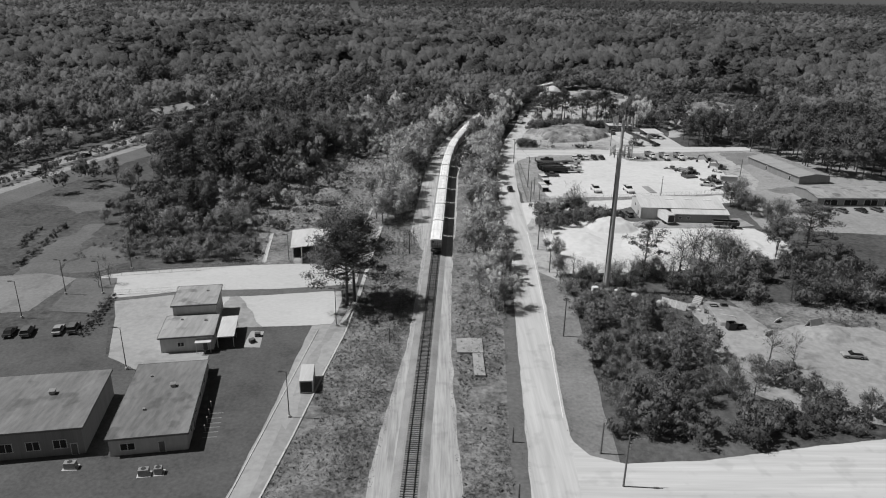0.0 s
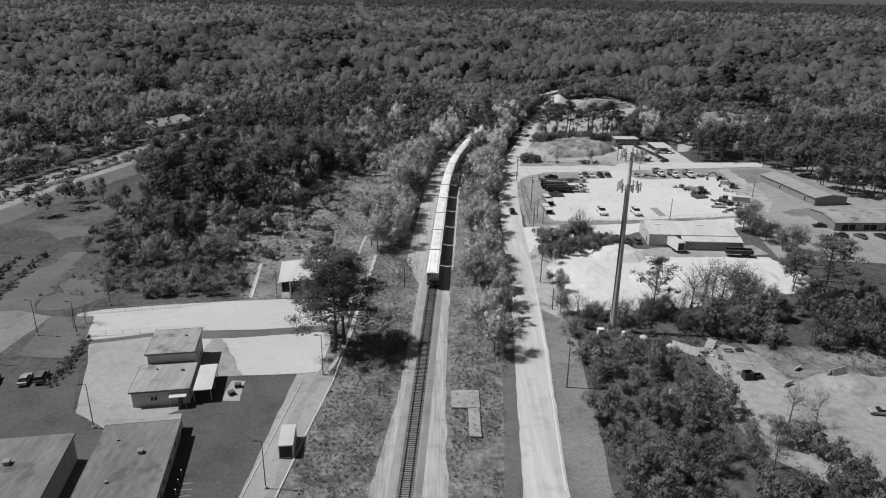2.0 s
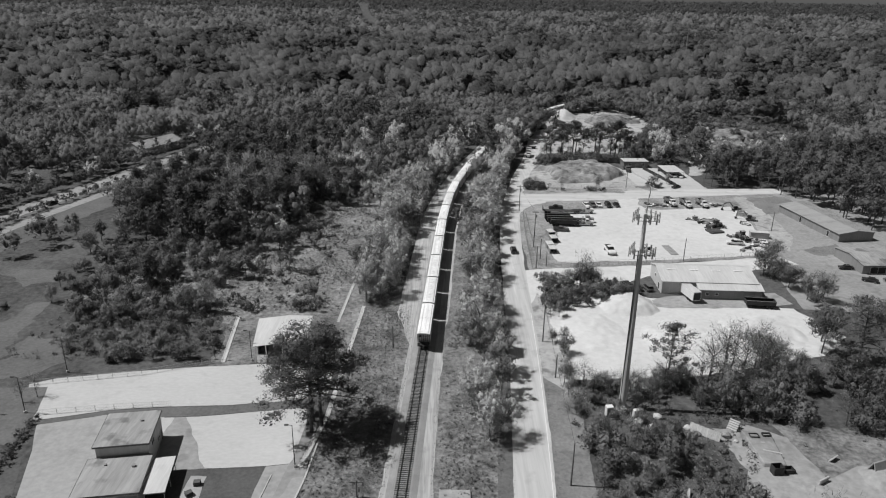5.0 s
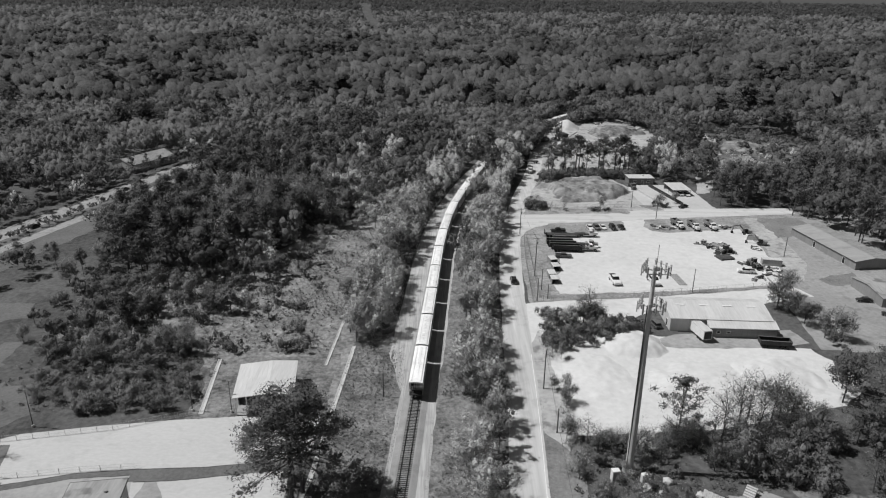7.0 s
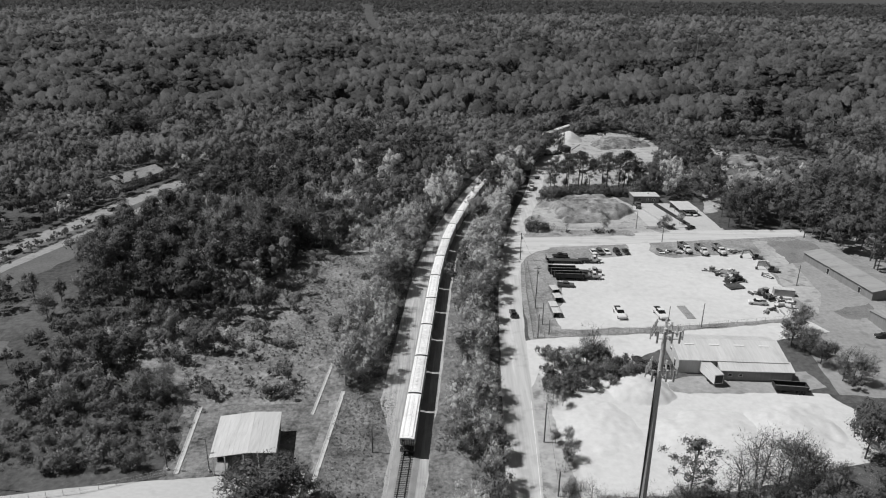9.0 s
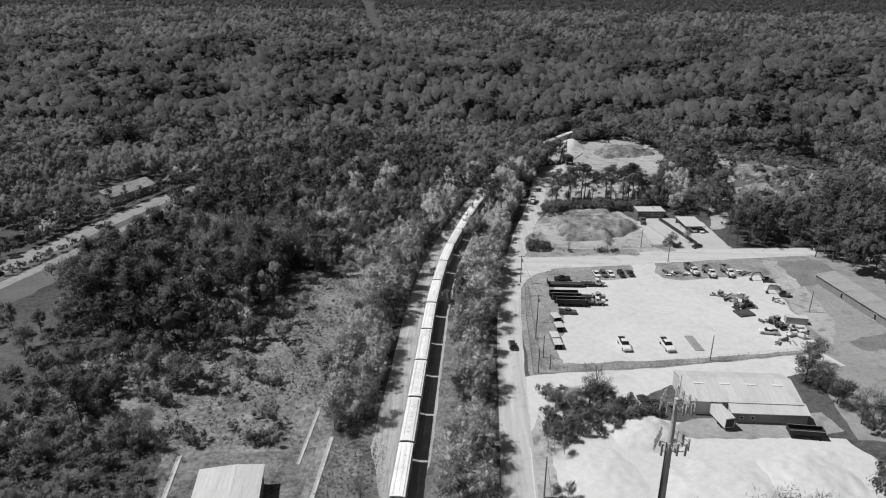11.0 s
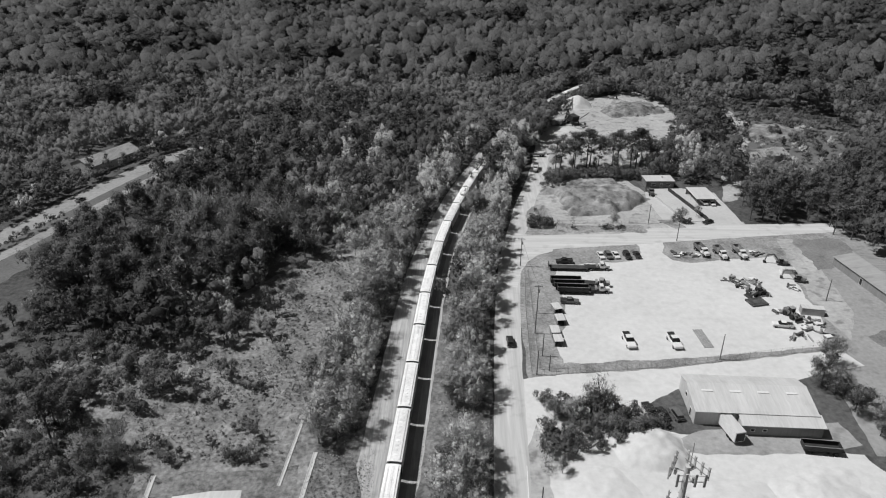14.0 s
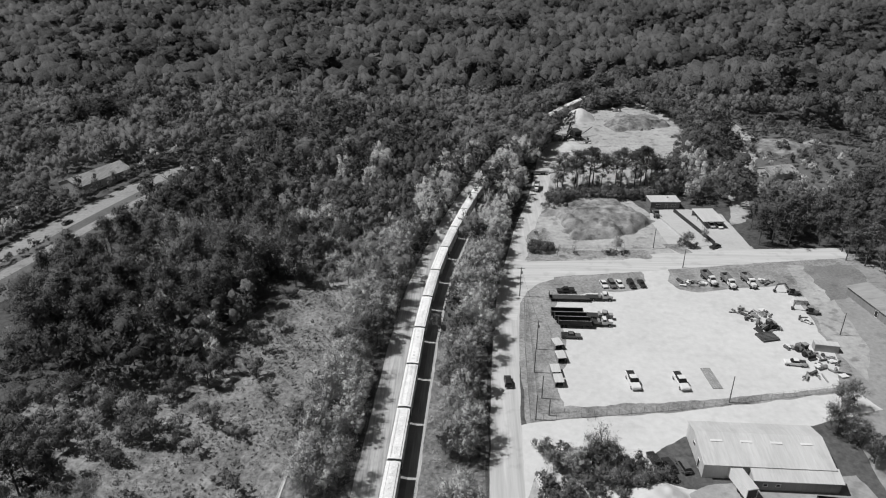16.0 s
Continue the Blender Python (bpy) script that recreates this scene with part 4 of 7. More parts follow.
for x in (-4, 4):
    for y in (-6, 0, 6):
        part("post", bars(((x, y, 0), (x, y, 2.82), 0.08)), M_GALV, cp)
part("back_wall", boxes(((0, 6.3, 1.4), (8.0, 0.12, 2.8))), M_GREYWALL, cp)
gable(pose(-152.5, 387.4, 0, 0, 0, 66), 28, 13, 4.0, 6.5, "pale barn roof among the trees by the highway", M_WALL, M_ROOF2)
for x, y, w, d, r in ( (-64.8, 631.9, 14, 9, 10), (-26.1, 651.7, 12, 9, 70), (-89, 651, 13, 10, 40), (165.7, 377.5, 12, 9, 75), (160.7, 407.7, 15, 10, 20), (316.3, 871.9, 30, 14, 12), (-25.5, 850.1, 14, 9, 30)):
    gable(pose(x, y, 0, 0, 0, r), w, d, 2.8, 4.6, "small house with a pale roof among trees", M_WALL, random.choice((M_ROOF2, M_ROOF, M_GREYROOF)), group="houses in the woods")


# ---- fences ----
def drain(pts, label, w=0.8):
    """A pale concrete drain: a shallow trough between two lips, laid in lengths."""
    d = thing("concrete_drain", Matrix(), label, "drain", "drains")
    for a, b in zip(pts, pts[1:]):
        a, b = Vector((*a, 0)), Vector((*b, 0))
        L = (b - a).length
        n = max(1, round(L / 3.0))
        m0 = Matrix.Translation(a) @ Matrix.Rotation(-math.atan2(b.x - a.x, b.y - a.y), 4, "Z")
        for k in range(n):
            y0, y1 = L * k / n + 0.03, L * (k + 1) / n - 0.03
            prof = [(-w / 2, 0), (w / 2, 0), (w / 2, 0.16), (w * 0.36, 0.16), (w * 0.2, 0.07), (-w * 0.2, 0.07), (-w * 0.36, 0.16), (-w / 2, 0.16)]
            bm = bmesh.new()
            ends = [[bm.verts.new(m0 @ Vector((x, y, z))) for x, z in prof] for y in (y0, y1)]
            bm.faces.new(ends[0])
            bm.faces.new(ends[1][::-1])
            for i in range(len(prof)):
                j = (i + 1) % len(prof)
                bm.faces.new((ends[0][i], ends[1][i], ends[1][j], ends[0][j]))
            bmesh.ops.recalc_face_normals(bm, faces=bm.faces[:])
            part("drain_length", bm, M_KERB, d)
    return d


drain([(-23.8, 131.4), (-21.4, 147.6), (-20.7, 170.7), (-19.7, 200.7)], "pale concrete drain along the railway grass", 0.95)
drain([(-25.5, 190.6), (-24.7, 211.6), (-23.2, 231.6)], "pale concrete drain along the meadow", 0.75)
drain([(-21.5, 235.6), (-20.2, 269.5), (-18.3, 301.4), (-13.7, 328.4)], "pale concrete drain among the trees", 0.65)
drain([(-49.4, 168.9), (-52.5, 192.8)], "pale concrete drain beside the open shed", 1.0)


def mesh_fence(pts, h, label, name="chain_fence", gap=3.0):
    f = thing(name, Matrix(), label, "fence", "wire fences")
    for a, b in zip(pts, pts[1:]):
        a, b = Vector((*a, 0)), Vector((*b, 0))
        n = max(1, int((b - a).length / gap))
        for k in range(n):
            q = a.lerp(b, k / n)
            part("post", bars(((q.x, q.y, 0), (q.x, q.y, h), 0.045), seg=5), M_GALV, f)
        items = [((a.x, a.y, z), (b.x, b.y, z), 0.022) for z in (0.15, h * 0.5, h)]
        n2 = int((b - a).length / 0.6)
        for k in range(n2):
            p, q = a.lerp(b, k / n2), a.lerp(b, (k + 1) / n2)
            items += [((p.x, p.y, 0.1), (q.x, q.y, h), 0.008), ((q.x, q.y, 0.1), (p.x, p.y, h), 0.008)]
        part("wire_mesh", bars(*items, seg=3), M_GALV, f)
    return f


mesh_fence([(33.4, 287.0), (31.6, 261.7), (30.5, 229.9), (68.2, 235.3), (113.8, 244.5)], 1.9, "grey chain-link fence round the vehicle yard")
mesh_fence([(34.4, 286.9), (33.6, 260.8), (32.8, 232.7), (42.3, 233.9)], 1.2, "low inner wire fence of the yard")
mesh_fence([(-80.7, 146.6), (-66.1, 149.2), (-54.7, 150.6)], 1.3, "low wire fence above the drive")
mesh_fence([(-90, 157.4), (-65.9, 162.7), (-50.9, 168.8)], 1.4, "thin wire fence behind the pale drive")
mesh_fence([(38, 325.5), (82.9, 327.4)], 1.4, "thin wire fence before the soil heap")


# ---- vehicles; each faces +y ----
def car(m, paint, label, kind="sedan", category="car", group="parked cars"):
    v = thing("pickup_truck" if kind == "pickup" else "car", m, label, category, group)
    if kind == "pickup":
        lo = [(-2.85, 0.45), (2.8, 0.45), (2.85, 0.95), (2.6, 1.12), (1.2, 1.2), (-2.85, 1.2)]
        cab = [(-0.95, 1.18), (1.25, 1.18), (0.55, 1.82), (-0.7, 1.85)]
        wy, W = (1.85, -1.75), 0.95
    elif kind == "suv":
        lo = [(-2.35, 0.4), (2.35, 0.4), (2.4, 0.9), (2.1, 1.05), (-2.35, 1.08)]
        cab = [(-2.25, 1.06), (1.15, 1.06), (0.55, 1.72), (-2.0, 1.74)]
        wy, W = (1.5, -1.4), 0.92
    else:
        lo = [(-2.3, 0.35), (2.3, 0.35), (2.35, 0.7), (1.9, 0.88), (-2.3, 0.95)]
        cab = [(-1.75, 0.93), (1.0, 0.9), (0.35, 1.4), (-1.1, 1.42)]
        wy, W = (1.45, -1.35), 0.88
    body = prism(lo, -W, W)
    bmesh.ops.bevel(body, geom=body.edges[:], offset=0.06, segments=1, affect="EDGES")
    part("body", body, paint, v)
    part("glasshouse", prism(cab, -W * 0.93, W * 0.93, shrink=0.16, top=1.3), M_GLASSY, v, "dark tinted windows")
    (ya, yb), zt = (cab[3][0], cab[2][0]), cab[2][1]
    part("cab_roof", boxes(((0, (ya + yb) / 2, zt + 0.03), (W * 1.6, yb - ya + 0.1, 0.07)), bevel=0.02), paint, v)
    if kind == "pickup":
        part("truck_bed", boxes(((0, -1.9, 1.215), (W * 1.72, 1.75, 0.04))), M_DARK, v, "open dark truck bed")
        for x in (-W * 0.93, W * 0.93):
            part("bed_rail", boxes(((x, -1.9, 1.3), (0.1, 1.85, 0.2)), bevel=0.02), paint, v)
        part("tailgate", boxes(((0, -2.8, 1.3), (W * 1.9, 0.08, 0.2)), bevel=0.02), paint, v)
    for y in wy:
        for x in (-W + 0.08, W - 0.08):
            t = wheel(v, x, y, 0.36, 0.36, 0.24, "tyre")
            part("rim", bars(((-0.125, 0, 0), (0.125, 0, 0), 0.2), seg=8), M_GALV, t)
    for x in (-W * 0.7, W * 0.7):
        part("headlight", boxes(((x, lo[2][0] - 0.02, lo[2][1] - 0.14), (0.3, 0.08, 0.14)), bevel=0.02), M_TRIM, v)
        part("bumper_end", boxes(((x, -lo[1][0] - 0.03, 0.55), (0.6, 0.1, 0.16)), bevel=0.02), M_GALV, v)
    return v


def work_truck(m, label, paint, bed="dump", group="trucks in the yard"):
    """A truck with a bonnet, cab, and a dump body or flat bed."""
    v = thing("dump_truck" if bed == "dump" else "truck", m, label, "truck", group)
    part("chassis", boxes(((0, -0.6, 0.8), (0.9, 7.6, 0.3))), M_DARKSTEEL, v)
    bonnet = boxes(((0, 3.1, 1.35), (1.5, 1.7, 1.0)), bevel=0.08)
    part("bonnet", bonnet, paint, v)
    part("cab", prism([(0.75, 1.0), (2.3, 1.0), (2.25, 1.9), (1.9, 2.65), (0.75, 2.7)], -1.1, 1.1, shrink=0.12, top=2.2), paint, v)
    part("windscreen", boxes(((0, 2.2, 2.2), (1.7, 0.12, 0.6))), M_GLASSY, v)
    for x in (-1.05, 1.05):
        part("side_window", boxes(((x, 1.4, 2.2), (0.08, 0.9, 0.55))), M_GLASSY, v)
    if bed == "dump":
        b = bmesh.new()
        for c, s in (((0, -1.9, 1.25), (2.3, 4.8, 0.12)), ((-1.15, -1.9, 1.9), (0.1, 4.8, 1.3)), ((1.15, -1.9, 1.9), (0.1, 4.8, 1.3)), ((0, 0.5, 2.0), (2.3, 0.1, 1.5)), ((0, -4.3, 1.8), (2.3, 0.1, 1.1))):
            box(b, c, s)
        part("dump_body", b, M_MACH, v)
    else:
        part("flat_bed", boxes(((0, -1.9, 1.2), (2.4, 5.0, 0.16)), bevel=0.02), M_DARKSTEEL, v)
        part("toolbox", boxes(((0, -0.2, 1.6), (2.2, 0.7, 0.6)), bevel=0.03), M_GALV, v)
    for y in (3.0, -2.2, -3.4):
        for x in (-0.98, 0.98):
            t = wheel(v, x, y, 0.52, 0.52, 0.34, "tyre")
            part("rim", bars(((-0.175, 0, 0), (0.175, 0, 0), 0.28), seg=8), M_GALV, t)
    part("exhaust", bars(((0.8, 0.6, 1.0), (0.8, 0.6, 3.1), 0.07)), M_GALV, v)
    return v


def trailer(m, length, height, label, material, group="trailers in the yard"):
    v = thing("trailer", m, label, "trailer", group)
    if height > 0.5:
        b = bmesh.new()
        for c, s in (((0, 0, 1.15), (2.4, length, 0.14)), ((-1.2, 0, 1.15 + height / 2), (0.08, length, height)), ((1.2, 0, 1.15 + height / 2), (0.08, length, height)),
                     ((0, length / 2, 1.15 + height / 2), (2.4, 0.08, height)), ((0, -length / 2, 1.15 + height / 2), (2.4, 0.08, height))):
            box(b, c, s)
        part("dump_box", b, material, v, "long dark steel dump box")
        for k in range(int(length / 1.2)):
            for x in (-1.27, 1.27):
                part("side_post", boxes(((x, -length / 2 + 0.6 + 1.2 * k, 1.15 + height / 2), (0.07, 0.1, height))), material, v)
        part("top_rail", boxes(((-1.2, 0, 1.17 + height), (0.16, length, 0.08)), ((1.2, 0, 1.17 + height), (0.16, length, 0.08))), M_GALV, v)
    else:
        part("deck", boxes(((0, 0, 1.1), (2.5, length, 0.2)), bevel=0.02), material, v)
        part("beam", boxes(((-0.5, 0, 0.85), (0.15, length * 0.95, 0.3)), ((0.5, 0, 0.85), (0.15, length * 0.95, 0.3))), M_DARKSTEEL, v)
        part("ramp", boxes(((0, -length / 2 - 0.3, 1.9), (2.3, 0.12, 1.7))), M_DARKSTEEL, v)
    for y in (-length / 2 + 1.0, -length / 2 + 2.2):
        for x in (-0.98, 0.98):
            wheel(v, x, y, 0.5, 0.5, 0.4, "tyre")
    part("landing_leg", boxes(((-0.7, length * 0.25, 0.5), (0.14, 0.14, 1.0)), ((0.7, length * 0.25, 0.5), (0.14, 0.14, 1.0))), M_DARKSTEEL, v)
    return v


def box_trailer(m, length, w, h, label, wall, category="container", name="cargo_container", lift=0.0, ribs=True):
    v = thing(name, m, label, category)
    part("body", boxes(((0, 0, lift + h / 2), (w, length, h)), bevel=0.03), wall, v)
    if ribs:
        for k in range(int(length / 0.5)):
            for x in (-w / 2, w / 2):
                part("wall_rib", boxes(((x, -length / 2 + 0.3 + 0.5 * k, lift + h / 2), (0.06, 0.16, h - 0.3))), wall, v)
        for x in [-w / 2 + 0.25 + 0.33 * k for k in range(int(w / 0.33))]:
            part("end_bar", boxes(((x, -length / 2, lift + h / 2), (0.09, 0.1, h - 0.3))), M_DARKSTEEL, v)
    part("roof", boxes(((0, 0, lift + h + 0.03), (w + 0.04, length + 0.04, 0.06)), bevel=0.02), M_METALROOF, v)
    part("door", boxes(((0, -length / 2 - 0.03, lift + h / 2), (w * 0.86, 0.04, h * 0.84))), M_DARKSTEEL, v)
    if lift:
        for x in (-w / 2 + 0.3, w / 2 - 0.3):
            for y in (-length * 0.3, -length * 0.3 + 1.1):
                wheel(v, x, y, 0.5, 0.5, 0.3, "tyre")
            part("landing_leg", boxes(((x, length * 0.3, lift / 2), (0.14, 0.14, lift))), M_DARKSTEEL, v)
    return v


def excavator(m, label):
    v = thing("excavator", m, label, "excavator", "machines in the yard")
    for x in (-1.2, 1.2):
        tr = boxes(((x, 0, 0.45), (0.6, 3.8, 0.85)), bevel=0.18)
        part("track", tr, M_DARKSTEEL, v)
    part("undercarriage", boxes(((0, 0, 0.6), (1.9, 1.8, 0.5))), M_DARKSTEEL, v)
    part("house", boxes(((0.1, -0.6, 1.6), (2.6, 3.2, 1.3)), bevel=0.1), M_MACH, v)
    part("cab", boxes(((-0.8, 0.6, 2.0), (1.0, 1.6, 1.9)), bevel=0.06), M_GLASSY, v)
    part("cab_roof", boxes(((-0.8, 0.6, 2.98), (1.06, 1.66, 0.08))), M_MACH, v)
    part("boom", prism([(0.8, 1.4), (1.3, 1.2), (3.6, 4.0), (6.2, 3.4), (6.3, 3.8), (3.4, 4.6)], 0.1, 0.55), M_MACH, v)
    part("stick", prism([(5.9, 4.1), (6.5, 3.9), (6.9, 1.0), (6.5, 0.9)], 0.15, 0.5), M_MACH, v)
    part("bucket", prism([(6.4, 1.1), (7.3, 1.0), (7.2, 0.15), (6.5, 0.1), (6.1, 0.6)], -0.3, 0.95), M_DARKSTEEL, v)
    part("cylinder", bars(((0.3, 1.6, 1.8), (0.3, 3.4, 3.6), 0.09), ((0.3, 4.2, 4.3), (0.3, 6.1, 4.3), 0.08)), M_GALV, v)
    return v


def loader(m, label):
    v = thing("wheel_loader", m, label, "loader", "machines in the yard")
    part("rear_body", boxes(((0, -1.3, 1.4), (1.9, 2.6, 1.2)), bevel=0.1), M_MACH, v)
    part("front_frame", boxes(((0, 1.0, 1.0), (1.2, 1.6, 0.8)), bevel=0.06), M_MACH, v)
    part("cab", boxes(((0, -0.2, 2.3), (1.4, 1.4, 1.5)), bevel=0.06), M_GLASSY, v)
    part("cab_roof", boxes(((0, -0.2, 3.08), (1.6, 1.6, 0.1)), bevel=0.03), M_MACH, v)
    for x in (-1.05, 1.05):
        for y in (1.2, -1.5):
            wheel(v, x, y, 0.75, 0.75, 0.5, "tyre")
        part("lift_arm", prism([(0.3, 1.7), (0.4, 2.0), (2.9, 0.8), (2.8, 0.5)], x * 0.55 - 0.1, x * 0.55 + 0.1), M_MACH, v)
    part("bucket", prism([(2.7, 1.1), (2.9, 0.1), (3.9, 0.05), (3.8, 0.2), (3.1, 0.35), (2.95, 1.1)], -1.3, 1.3), M_DARKSTEEL, v)
    return v


def scrap(x, y, r, label, seed, n=9, h=1.1):
    """A heap of odd beams, tanks and plates, one thing, each piece a part."""
    rg = random.Random(seed)
    v = thing("scrap_pile", pose(x, y, 0.03, 0, 0, rg.uniform(0, 90)), label, "scrap", "scrap in the yard")
    for k in range(n):
        a, q = rg.uniform(0, 6.28), r * math.sqrt(rg.random())
        px, py = q * math.cos(a), q * math.sin(a)
        kind = rg.random()
        if kind < 0.4:
            s = (rg.uniform(0.3, 0.9), rg.uniform(0.8, 2.6), rg.uniform(0.3, h))
            o = part("crate", boxes(((0, 0, s[2] / 2), s), bevel=0.04), M_SCRAP, v)
        elif kind < 0.7:
            L, rr = rg.uniform(1.0, 2.6), rg.uniform(0.2, 0.5)
            o = part("tank", bars(((-L / 2, 0, rr), (L / 2, 0, rr), rr), seg=10), M_SCRAP, v)
        elif kind < 0.88:
            o = part("beam", boxes(((0, 0, 0.15), (0.25, rg.uniform(2, 4.5), 0.3)), ((0, 0, 0.33), (0.4, rg.uniform(2, 4), 0.06))), M_SCRAP, v)
        else:
            o = part("plate", boxes(((0, 0, 0.4), (1.6, 2.2, 0.06)), ((0.5, 0, 0.2), (0.1, 0.1, 0.4)), ((-0.5, 0, 0.2), (0.1, 0.1, 0.4))), M_TRIM, v)
        o.matrix_basis = pose(px, py, 0, 0, 0, rg.uniform(0, 360))
    return v


white_pick = car(pose(58.6, 245.7, 0.03, 0, 0, 184) @ Matrix.Scale(1.24, 4), M_CARW, "white pickup truck with an open bed in the yard", "pickup", "pickup truck", "pickups in the yard")
copy_thing(white_pick, pose(71.1, 245.8, 0.03, 0, 0, 186))
for (x, y), p, k, lab in (((60.5, 298.6), M_CARW, "sedan", "white sedan parked on the yard edge"), ((63.1, 298.5), M_CARG, "suv", "grey station wagon parked on the yard edge"), ((65.7, 298.9), M_CARW, "sedan", "white compact sedan parked on the yard edge"),
                     ((69.5, 298.6), M_CARD, "suv", "dark wagon parked on the yard edge"), ((73.1, 299.2), M_CARD, "sedan", "dark sedan parked on the yard edge")):
    car(pose(x, y, 0.03, 0, 0, 188), p, lab, k)
car(pose(47.2, 293.6, 0.03, 0, 0, 92), M_CARD, "dark pickup truck on the yard grass", "pickup", "pickup truck", "pickups in the yard")
car(pose(45.3, 266.9, 0.03, 0, 0, 268), M_CARG, "grey pickup truck beside the dump trailers", "pickup", "pickup truck", "pickups in the yard")
car(pose(104.7, 255.3, 0.03, 0, 0, 80), M_CARW, "white pickup truck beside the scrap", "pickup", "pickup truck", "pickups in the yard")
for (x, y), r, lab in (((45.6, 278.3), -91, "long black dump trailer in the yard"), ((46.4, 275.7), -91, "long black dump trailer in the yard"), ((47.2, 273.1), -92, "long black dump trailer coupled to a truck")):
    trailer(pose(x, y, 0.03, 0, 0, r), 9.6, 1.5, lab, M_DARKSTEEL)
work_truck(pose(54.7, 273.9, 0.03, 0, 0, -92), "white tractor truck coupled to a dump trailer", M_CARW, "flat")
work_truck(pose(55.5, 277.8, 0.03, 0, 0, -95), "grey flat-bed truck beside the dump trailers", M_CARS, "flat")
trailer(pose(47.9, 288.6, 0.03, 0, 0, -91), 12.5, 0.1, "long low equipment trailer with raised ramp", M_TIMBER)
work_truck(pose(57.6, 289.1, 0.03, 0, 0, -91), "white truck coupled to a low trailer", M_CARW, "flat")
for (x, y), r, lab in (((40.7, 262.2), 15, "pale flat-topped storage hut by the fence"), ((40.9, 255.9), 8, "pale flat-topped storage hut by the fence"), ((38.7, 249.5), 4, "low grey storage hut by the fence"), ((39, 245.1), 4, "low grey storage hut by the fence")):
    hut = thing("storage_hut", pose(x, y, 0.02, 0, 0, r), lab, "hut", "huts by the fence")
    part("roof", boxes(((0, 0, 1.75), (2.5, 3.8, 0.12)), bevel=0.02), M_METALROOF, hut)
    part("side_wall", boxes(((-1.1, 0, 0.86), (0.1, 3.5, 1.7))), M_GREYWALL, hut)
    part("side_wall", boxes(((1.1, 0, 0.86), (0.1, 3.5, 1.7))), M_GREYWALL, hut)
    part("back_wall", boxes(((0, 1.7, 0.86), (2.1, 0.1, 1.7))), M_GREYWALL, hut)
for (x, y), r in (((96.3, 302.4), 190), ((102.1, 300.5), 186), ((109, 301.1), 186)):
    work_truck(pose(x, y, 0.03, 0, 0, r), "white dump truck at the back of the yard", M_CARW)
excavator(pose(120.7, 294.8, 0.03, 0, 0, 80) @ Matrix.Scale(0.8, 4), "worn excavator with lowered boom in the yard")
excavator(pose(121.6, 282.9, 0.03, 0, 0, 70) @ Matrix.Scale(0.8, 4), "worn excavator with folded boom in the yard")
loader(pose(104.3, 273.5, 0.03, 0, 0, 110), "worn wheel loader among the scrap")
loader(pose(109.6, 261, 0.03, 0, 0, 200), "worn wheel loader at the yard edge")
box_trailer(pose(120.3, 288.9, 0.03, 0, 0, 85), 4.2, 2.2, 1.6, "small white storage box in the yard", M_TRIM, ribs=False)
box_trailer(pose(116.4, 262.9, 0.03, 0, 0, 80), 6.4, 2.4, 2.2, "grey storage container at the yard edge", M_GALV, ribs=False)
deck = thing("timber_mats", pose(102.5, 268.8, 0.03, 0, 0, 14), "dark stack of timber mats", "timber")
for k in range(7):
    part("timber", boxes(((0, -2.0 + 0.62 * k, 0.3), (5.4, 0.5, 0.6)), bevel=0.03), M_TIMBER, deck)
mats = thing("timber_mats", pose(80, 248.5, 0.03, 0, 0, 4), "weathered timber mats lying flat in the yard", "timber")
for k in range(4):
    part("timber", boxes(((-1.1 + 0.7 * k, 0, 0.1), (0.6, 9.0, 0.12)), bevel=0.02), M_LOT, mats)
for k, (x, y, r, n) in enumerate(((88.2, 301, 2.2, 9), (92.6, 300.7, 1.8, 8), (99.8, 282.8, 2.6, 11), (103.3, 281.3, 2.4, 10), (106.9, 282.3, 2.2, 9), (102, 277.6, 2.4, 9), (106.6, 273.4, 2.0, 7), (107.1, 262.9, 1.6, 6), (112.8, 258.5, 2.2, 8), (116.9, 257.2, 2.0, 7), (111.3, 254, 1.6, 5),
                                  (109.2, 250.5, 1.5, 5), (114.9, 251.5, 1.6, 6), (104.6, 249.7, 1.0, 3), (117.5, 278.5, 2.0, 6), (115.6, 302.2, 2.4, 8))):
    scrap(x, y, r, "jumble of rusty tanks, beams and crates", 40 + k, n)
box_trailer(pose(73.5, 210, 0.03, 0, 0, 12), 9.0, 2.5, 2.6, "white box trailer parked beside the metal shed", M_TRIM, "trailer", "box_trailer", 0.9, False)
box_trailer(pose(-26.9, 107.0, 0.05, 0, 0, 6), 6.1, 2.5, 2.6, "pale cargo container with a barred end on the drive", M_TRIM)
trailer(pose(91.7, 203.9, 0.03, 0, 0, 84), 8.0, 1.2, "dark open trailer behind the metal shed", M_DARKSTEEL)
for (x, y), p, k in (((57.1, 216.9), M_CARD, "suv"), ((60.1, 215.4), M_CARD, "sedan"), ((63.1, 215.2), M_CARG, "suv")):
    car(pose(x, y, 0.03, 0, 0, 12), p, "dark car parked beside the metal shed", k)
car(pose(25.8, 244.6, 0.05, 0, 0, 2), M_CARD, "dark wagon driving on the pale street", "suv", "car", "cars on the street")
work_truck(pose(46.5, 386.1, 0.05, 0, 0, 172), "white truck on the far end of the street", M_CARW)
car(pose(111.3, 348, 0.03, 0, 0, 185), M_CARW, "white car under the carport", "suv")
car(pose(114.3, 347.5, 0.03, 0, 0, 185), M_CARW, "white car under the carport", "sedan")
